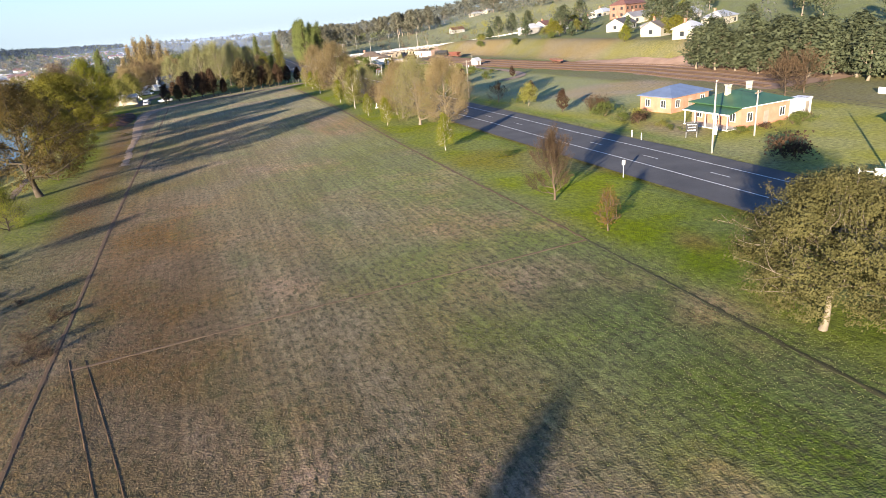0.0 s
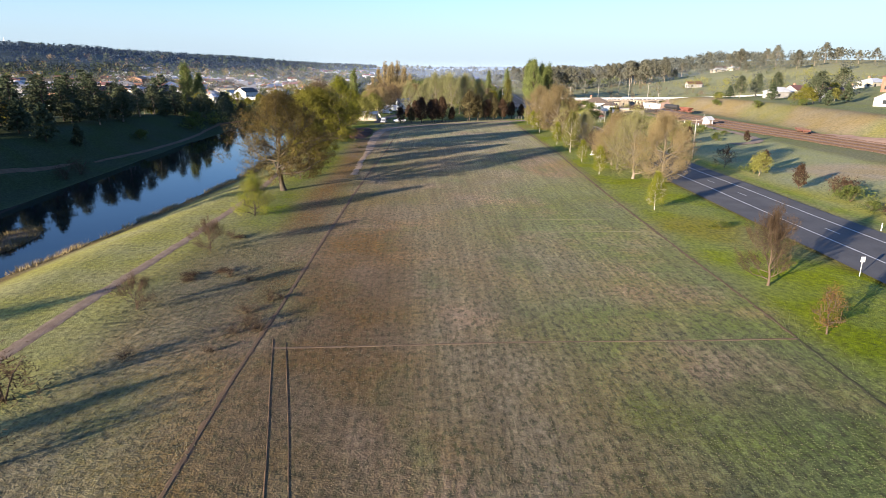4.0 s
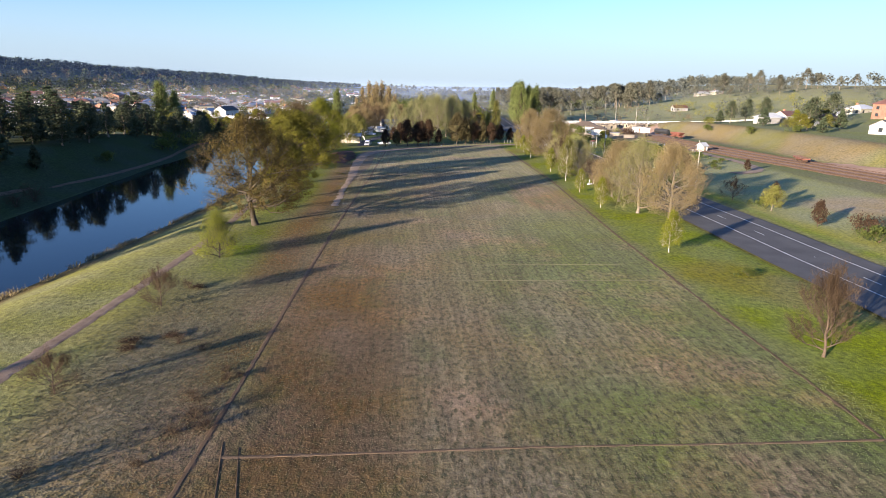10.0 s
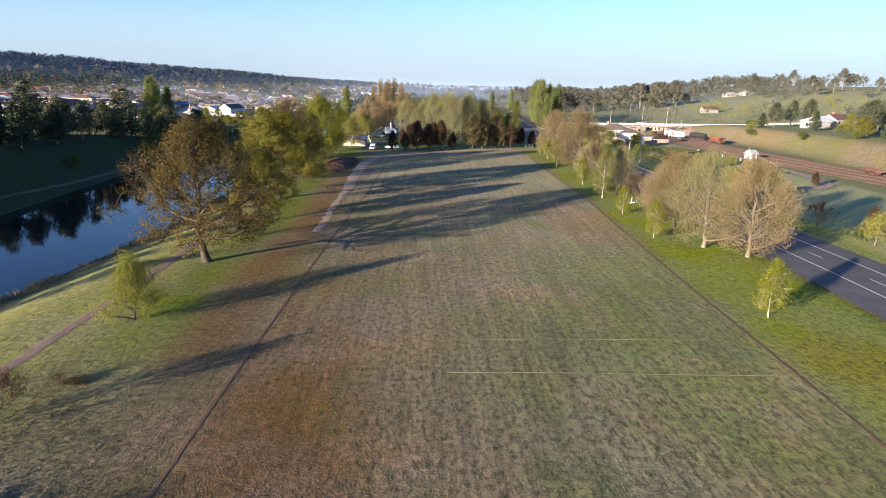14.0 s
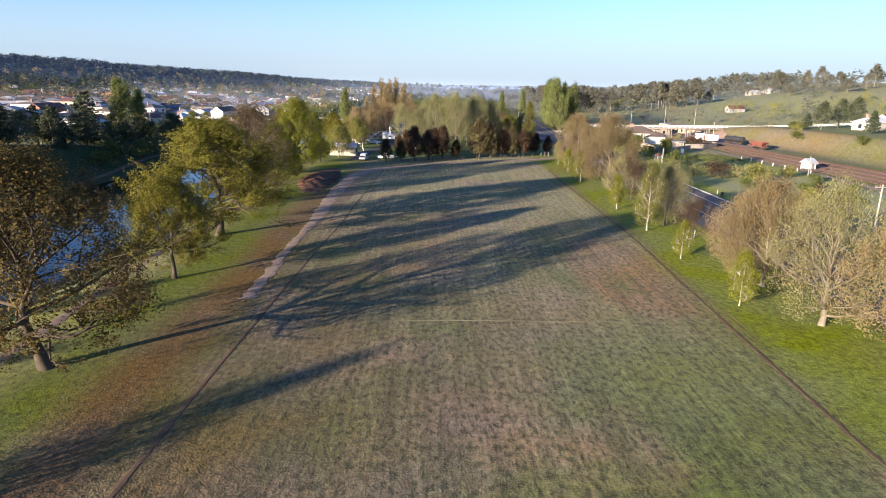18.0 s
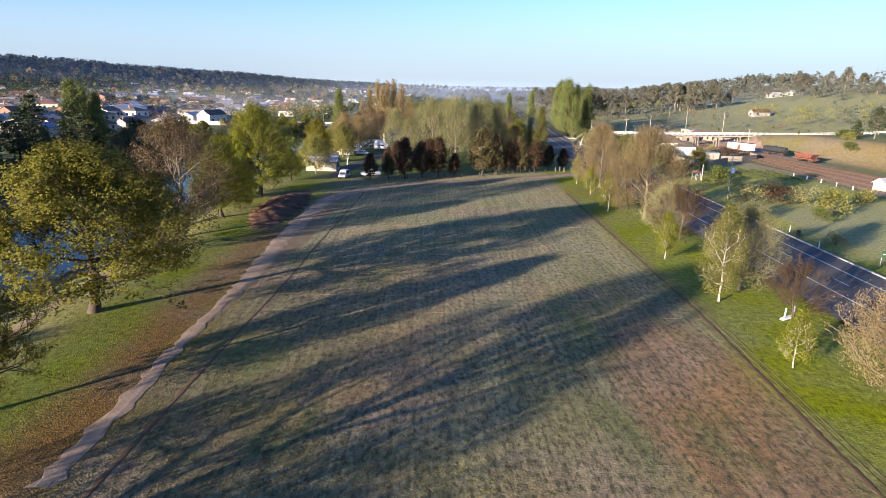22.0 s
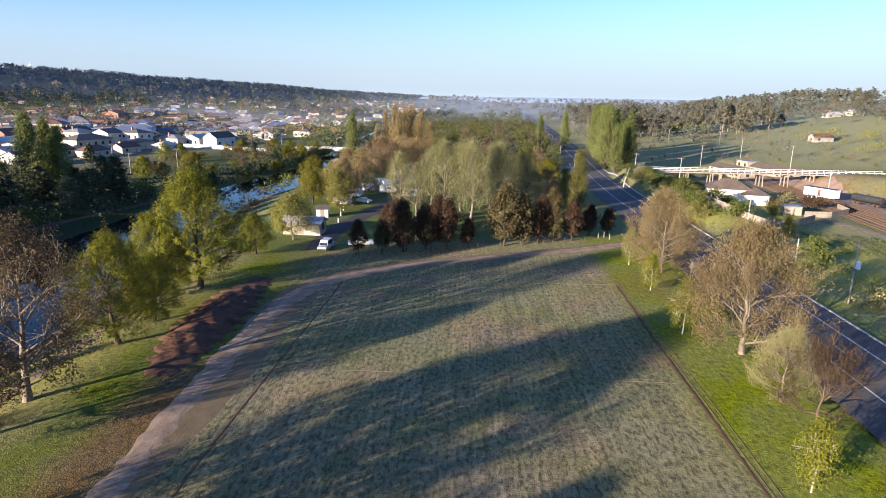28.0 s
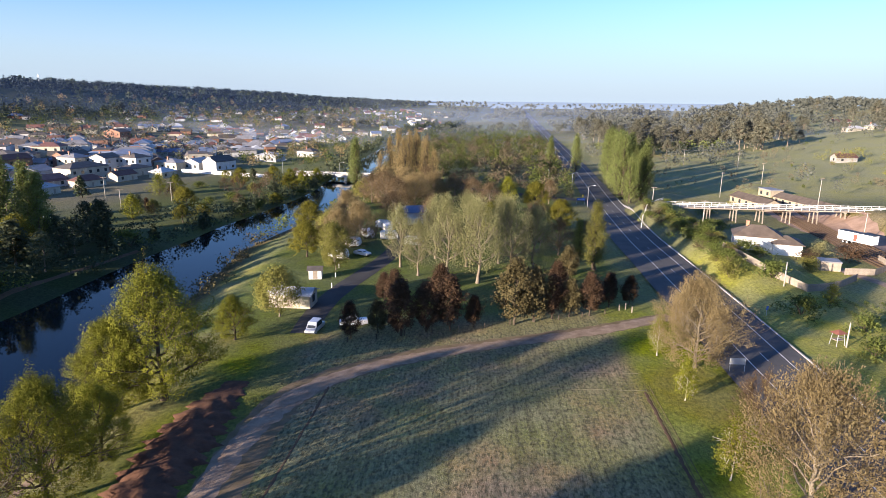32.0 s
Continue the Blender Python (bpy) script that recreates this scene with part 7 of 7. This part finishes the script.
def vehicle(name, x, y, turn, L, W, H, mat, label, category, cab=0.5, nose=0.28):
    """A body with a bonnet and a glazed cabin, along y with its nose towards -y."""
    v = thing(name, pose(x, y, ground_z(x, y) + 0.03, 0, 0, turn), label, category)
    w, l = W / 2, L / 2
    prof = [(-l, 0.35), (-l, 0.75), (-l + 0.15, 0.9), (-l + L * nose, 1.0), (-l + L * (nose + 0.14), H - 0.05), (-l + L * (nose + cab) - 0.2, H), (-l + L * (nose + cab), 1.05), (l - 0.05, 1.0), (l, 0.8), (l, 0.35)]
    n = len(prof)
    inset = [0.0 if z < 1.1 else 0.14 for _, z in prof]
    body = Shape()
    body.v = [(-w + i, yy, zz) for (yy, zz), i in zip(prof, inset)] + [(w - i, yy, zz) for (yy, zz), i in zip(prof, inset)]
    body.f = [tuple(range(n)), tuple(reversed(range(n, 2 * n)))] + [(k, k + n, (k + 1) % n + n, (k + 1) % n) for k in range(n)]
    part("body", body, mat, v)
    y3, y4, y5, y6 = prof[3][0], prof[4][0], prof[5][0], prof[6][0]
    part("windscreen", Shape().add([(-w + 0.12, y3 + 0.03, 1.07), (w - 0.12, y3 + 0.03, 1.07), (w - 0.22, y4 - 0.03, H - 0.12), (-w + 0.22, y4 - 0.03, H - 0.12), (-w + 0.12, y3 + 0.06, 1.04), (w - 0.12, y3 + 0.06, 1.04), (w - 0.22, y4, H - 0.15), (-w + 0.22, y4, H - 0.15)], [(0, 1, 2, 3), (7, 6, 5, 4), (0, 4, 5, 1), (2, 6, 7, 3)]), "glass", v)
    for s in (-1, 1):
        part("side_window", Shape().add([(s * (w + 0.005), y3 + 0.3, 1.1), (s * (w + 0.005), y6 - 0.15, 1.1), (s * (w - 0.11), y5 - 0.1, H - 0.14), (s * (w - 0.11), y4 + 0.1, H - 0.14)], [(0, 1, 2, 3)]), "glass", v)
        part("headlight", Shape().box(s * (w - 0.35) - 0.16, s * (w - 0.35) + 0.16, -l - 0.02, -l + 0.05, 0.62, 0.76), "white_metal", v)
        part("tail_light", Shape().box(s * (w - 0.15) - 0.09, s * (w - 0.15) + 0.09, l - 0.04, l + 0.02, 0.65, 0.9), "red_paint", v)
        wheel(v, s * (w - 0.12), -l + L * 0.19)
        wheel(v, s * (w - 0.12), l - L * 0.2)
    part("bumper", Shape().box(-w + 0.05, w - 0.05, -l - 0.06, -l + 0.04, 0.32, 0.52), "dark", v)
    return v


vehicle("van", -12.7, 251.3, -8, 4.9, 1.8, 2.0, "silver", "silver van parked at the park gate", "van", cab=0.62, nose=0.16)
vehicle("pickup", -6.5, 254.5, -75, 5.0, 1.8, 1.7, "white_metal", "white pickup parked under the trees", "car", cab=0.36, nose=0.26)
vehicle("car", -14.2, 305, 60, 4.6, 1.8, 1.45, "white_metal", "white car parked in the holiday park", "car")
vehicle("car", -132, 352, 70, 4.6, 1.8, 1.45, "white_metal", "white car parked on the far bank", "car")
vehicle("car", -124, 362, 50, 4.5, 1.8, 1.45, "silver", "silver car parked on the rough grass", "car")
vehicle("car", -121, 366, 60, 4.5, 1.8, 1.45, "dark", "dark car parked on the rough grass", "car")


def caravan(x, y, turn, L=5.2):
    c = thing("caravan", pose(x, y, ground_z(x, y), 0, 0, turn), "white touring caravan parked in the holiday park", "caravan", "caravans")
    w, l = 1.15, L / 2
    pr = [(-l + 0.3, 0.45), (-l, 1.2), (-l + 0.45, 2.35), (-l + 1.0, 2.6), (l - 0.5, 2.6), (l, 2.2), (l, 0.45)]
    n = len(pr)
    b = Shape()
    b.v = [(-w, yy, zz) for yy, zz in pr] + [(w, yy, zz) for yy, zz in pr]
    b.f = [tuple(range(n)), tuple(reversed(range(n, 2 * n)))] + [(k, k + n, (k + 1) % n + n, (k + 1) % n) for k in range(n)]
    part("body", b, "white_metal", c)
    for s in (-1, 1):
        part("window", Shape().box(s * w - 0.02, s * w + 0.02, -0.9, 0.3, 1.35, 1.95), "glass", c)
        wheel(c, s * (w - 0.1), 0.3)
    part("window", Shape().box(-0.7, 0.7, l - 0.01, l + 0.02, 1.4, 1.95), "glass", c)
    part("drawbar", Shape().bar((0, -l, 0.5), (0, -l - 1.2, 0.45), 0.08, 0.08), "steel", c)
    part("stripe", Shape().box(w, w + 0.006, -l + 0.6, l - 0.1, 1.05, 1.15), "blue_paint", c)


for x, y, t in ((-16.5, 327, 30), (-10, 325, 100), (-19, 315, 80), (-19.5, 301, 60), (-12, 336, 20), (-2, 318, 90), (-14, 342, 70)):
    caravan(x, y, t)


# railway wagons and the truck by the overbridge
def hopper(x, y, turn):
    w = thing("hopper_wagon", pose(x, y, ground_z(x, y) + 0.42, 0, 0, turn), "rusty red railway hopper wagon on the track", "railway wagon", "railway wagons")
    b = Shape()
    lo, hi = [(-0.7, -2.6), (0.7, -2.6), (0.7, 2.6), (-0.7, 2.6)], [(-1.3, -4.2), (1.3, -4.2), (1.3, 4.2), (-1.3, 4.2)]
    b.v = [(p, q, 1.1) for p, q in lo] + [(p, q, 2.5) for p, q in hi] + [(p * 0.9, q * 0.95, 2.5) for p, q in hi] + [(p * 0.9, q * 0.9, 1.3) for p, q in lo]
    b.f = [(3, 2, 1, 0)] + [(k, (k + 1) % 4, 4 + (k + 1) % 4, 4 + k) for k in range(4)] + [(4 + k, 4 + (k + 1) % 4, 8 + (k + 1) % 4, 8 + k) for k in range(4)] + [(8 + k, 8 + (k + 1) % 4, 12 + (k + 1) % 4, 12 + k) for k in range(4)] + [(12, 13, 14, 15)]
    part("hopper", b, "red_paint", w)
    part("underframe", Shape().box(-1.1, 1.1, -4.6, 4.6, 0.75, 1.0), "red_paint", w)
    for k in range(7):
        yy = -3.6 + 1.2 * k
        for s in (-1, 1):
            part("rib", Shape().bar((s * 1.0, yy * 0.85, 1.0), (s * 1.36, yy, 2.5), 0.08, 0.1), "red_paint", w)
    for yy in (-3.4, -2.2, 2.2, 3.4):
        part("axle", Shape().tube([(-0.75, yy, 0.42), (0.75, yy, 0.42)], [0.42, 0.42], 12), "steel", w)


def flat_wagon(x, y, turn):
    w = thing("flat_wagon", pose(x, y, ground_z(x, y) + 0.42, 0, 0, turn), "low red flat wagon on the railway track", "railway wagon", "railway wagons")
    part("deck", Shape().box(-1.2, 1.2, -4.2, 4.2, 0.8, 1.1), "red_paint", w)
    for k in range(5):
        part("stake", Shape().box(-1.2, 1.2, -4 + 2 * k - 0.1, -4 + 2 * k + 0.1, 1.1, 1.45), "steel", w)
    for yy in (-2.9, 2.9):
        part("axle", Shape().tube([(-0.75, yy, 0.42), (0.75, yy, 0.42)], [0.42, 0.42], 12), "steel", w)


hopper(130.2, 296, 10)
flat_wagon(124, 70, 2)
flat_wagon(131, 203.5, -14)
tank = thing("tank_wagon", pose(132, 318, ground_z(132, 318) + 0.42, 0, 0, 15), "black cylindrical railway tank wagon", "railway wagon", "railway wagons")
part("tank", Shape().tube([(0, -5.0, 1.9), (0, -4.8, 1.9), (0, 4.8, 1.9), (0, 5.0, 1.9)], [0.7, 1.05, 1.05, 0.7], 18), "dark", tank, smooth=False)
part("dome", Shape().tube([(0, 0, 2.8), (0, 0, 3.2)], [0.4, 0.4], 12), "dark", tank)
part("underframe", Shape().box(-1.0, 1.0, -5.2, 5.2, 0.6, 0.9), "dark", tank)
for yy in (-4, -2.6, 2.6, 4):
    part("axle", Shape().tube([(-0.75, yy, 0.42), (0.75, yy, 0.42)], [0.42, 0.42], 12), "steel", tank)
tr = thing("box_trailer", pose(127, 333, ground_z(127, 333) + 0.05, 0, 0, 25), "white box trailer parked beside the railway", "trailer")
part("box", Shape().box(-1.25, 1.25, -5.2, 5.2, 1.1, 3.7), "white_metal", tr)
part("roof", Shape().box(-1.28, 1.28, -5.23, 5.23, 3.7, 3.8), "dark", tr)
part("door", Shape().box(-1.29, -1.25, -0.6, 0.4, 1.3, 3.3), "red_paint", tr, "dark red side door")
for yy in (2.2, 3.4):
    for s in (-1.05, 1.05):
        wheel(tr, s, yy, 0.5, 0.3)
part("leg", Shape().box(-0.9, 0.9, -3.6, -3.4, 0, 1.1), "steel", tr)
# playground swing
pl = thing("play_frame", pose(76.4, 252, ground_z(76.4, 252), 0, 0, 20), "small silver play frame with a red roof", "playground")
for px in (-0.9, 0.9):
    for py in (-0.7, 0.7):
        part("post", Shape().tube([(px, py, -0.1), (px * 0.75, py * 0.75, 2.3)], [0.05, 0.05], 8), "silver", pl)
part("roof", Shape().add([(-1.1, -0.9, 2.2), (1.1, -0.9, 2.2), (1.1, 0.9, 2.2), (-1.1, 0.9, 2.2), (0, 0, 2.8)], [(3, 2, 1, 0), (0, 1, 4), (1, 2, 4), (2, 3, 4), (3, 0, 4)]), "red_paint", pl)
part("platform", Shape().box(-0.8, 0.8, -0.6, 0.6, 1.0, 1.1), "timber", pl)
for hz in (1.5, 1.8):
    part("rail", Shape().bar((-0.8, -0.65, hz), (0.8, -0.65, hz), 0.04, 0.04), "silver", pl)
# clipped hedge rows of the rail-side garden
for i in range(6):
    hx = 88 + 3.2 * i
    hz = ground_z(hx, 268)
    hd = np.random.RandomState(i)
    cs = np.stack([hx + hd.normal(0, 0.35, 500), 258 + 20 * hd.uniform(0, 1, 500) - 1.2 * i, hz + hd.uniform(0.05, 0.6, 500)], -1)
    tagged(new("garden_hedge", leaves_mesh("garden_hedge", cs, 0.16 * hd.uniform(0.6, 1.3, 500), random.Random(i), "leaf_shrub")), "low clipped hedge row in the rail-side garden", "hedge", "hedge rows")

# mast on the western ridge
mx, my = -852, 1360
mast = thing("radio_mast", pose(mx, my, ground_z(mx, my)), "thin steel radio mast on the wooded ridge", "mast")
part("lattice", Shape().tube([(0, 0, -1), (0, 0, 30)], [0.9, 0.4], 6), "silver", mast)
part("dish", Shape().tube([(0, -0.8, 24), (0, -1.2, 24)], [1.4, 1.6], 12), "white_metal", mast)

# backdrop for the morning mist far down the valley, its brightness given by emission
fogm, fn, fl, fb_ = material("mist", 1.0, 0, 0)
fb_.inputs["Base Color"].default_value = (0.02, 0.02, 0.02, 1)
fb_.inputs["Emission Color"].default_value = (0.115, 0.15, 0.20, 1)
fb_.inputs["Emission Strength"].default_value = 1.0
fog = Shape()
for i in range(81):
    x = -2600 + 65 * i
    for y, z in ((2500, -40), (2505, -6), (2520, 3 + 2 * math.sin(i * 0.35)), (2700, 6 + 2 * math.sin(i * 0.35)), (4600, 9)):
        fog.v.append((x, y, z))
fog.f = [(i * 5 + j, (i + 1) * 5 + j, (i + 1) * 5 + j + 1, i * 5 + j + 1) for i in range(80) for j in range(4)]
solid("backdrop", fog, fogm, "pale self-glowing backdrop of mist far down the valley", "mist", kind="structure", smooth=True)

# translucent blue sheet between the town and the wooded hill, imitating haze
M["hill_haze_sheet"] = haze_sheet_material("blue_haze_sheet", 0.14, 0.18, 110, (-420, -140))
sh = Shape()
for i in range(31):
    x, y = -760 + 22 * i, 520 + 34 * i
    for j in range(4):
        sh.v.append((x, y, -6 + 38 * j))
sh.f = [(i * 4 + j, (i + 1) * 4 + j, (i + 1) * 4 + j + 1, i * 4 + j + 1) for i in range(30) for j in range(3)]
solid("hill_haze", sh, "hill_haze_sheet", "translucent blue sheet standing in for haze before the wooded hillside", "mist", "mist layers", kind="structure", smooth=True)
# translucent sheets set up in the valley to imitate mist and haze, thinning out upwards
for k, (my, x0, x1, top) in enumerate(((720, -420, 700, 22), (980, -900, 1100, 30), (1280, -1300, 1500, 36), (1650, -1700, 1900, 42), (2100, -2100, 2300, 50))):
    M["mist_%d" % k] = haze_sheet_material("thin_mist_sheet", (0.035, 0.04, 0.03, 0.025, 0.02)[k], (0.07, 0.08, 0.06, 0.05, 0.04)[k], top)
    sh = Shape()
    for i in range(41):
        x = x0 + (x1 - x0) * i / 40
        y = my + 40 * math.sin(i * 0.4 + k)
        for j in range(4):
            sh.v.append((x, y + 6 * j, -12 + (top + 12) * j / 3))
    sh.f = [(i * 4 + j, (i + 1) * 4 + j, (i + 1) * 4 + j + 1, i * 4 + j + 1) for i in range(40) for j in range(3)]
    solid("mist_layer", sh, "mist_%d" % k, "upright translucent sheet standing in for valley mist and haze", "mist", "mist layers", kind="structure", smooth=True)


# tufts in the mown field and the rough grass beside it
def stubble(name, n, x0, x1, y0, y1, mat, size, label, seed, keep, power=1.0):
    """Upright tufts of two crossed blades that catch the low sun."""
    nr = np.random.RandomState(seed)
    x, y = nr.uniform(x0, x1, n), y0 + (y1 - y0) * nr.uniform(0, 1, n) ** power
    ok = nr.rand(n) < keep(x, y)
    x, y = x[ok], y[ok]
    k = len(x)
    c = np.stack([x, y, height(x, y) - 0.01], -1)
    a, h, w = nr.uniform(0, np.pi, k), size * nr.uniform(0.5, 1.5, k), size * nr.uniform(0.5, 1.1, k)
    tilt = nr.normal(0, 0.35, (k, 2))
    v = []
    for turn in (0.0, 1.5):
        d = np.stack([np.cos(a + turn) * w, np.sin(a + turn) * w, np.zeros(k)], -1)
        up = np.stack([tilt[:, 0] * h, tilt[:, 1] * h, h], -1)
        v.append(np.stack([c - d, c + d, c + up], 1))
    v = np.concatenate(v).reshape(-1, 3)
    me = bpy.data.meshes.new(name)
    me.from_pydata(v.tolist(), [], np.arange(len(v)).reshape(-1, 3).tolist())
    me.materials.append(M[mat])
    tagged(new(name, me), label, "grass", kind="stuff")


stubble("field_stubble", 215000, -14, 38, 12, 200, "tuft_field", 0.06, "short dry stubble standing over the mown field", 33, lambda x, y: (0.45 + 0.55 * ease(-0.5, 0.4, wobble(x, y, 1.1))) * ease(-14, -9, x) * ease(28, 6, x) * ease(12, 34, y) * ease(200, 165, y), 1.25)
stubble("green_regrowth", 150000, 4, 38, 12, 200, "tuft_regrowth", 0.058, "short green regrowth in the mown field", 34, lambda x, y: (0.4 + 0.6 * ease(-0.5, 0.4, wobble(x, y, 0.9))) * ease(4, 26, x) * ease(38, 35, x) * ease(12, 30, y) * ease(200, 140, y), 1.25)
stubble("rough_grass", 60000, -29, -11, 22, 130, "tuft", 0.075, "rough frosted grass beside the river path", 35, lambda x, y: (0.3 + 0.7 * ease(-0.3, 0.5, wobble(x, y, 0.6))) * ease(-29, -26, x) * ease(-11, -13, x) * ease(22, 34, y) * ease(130, 95, y), 1.1)
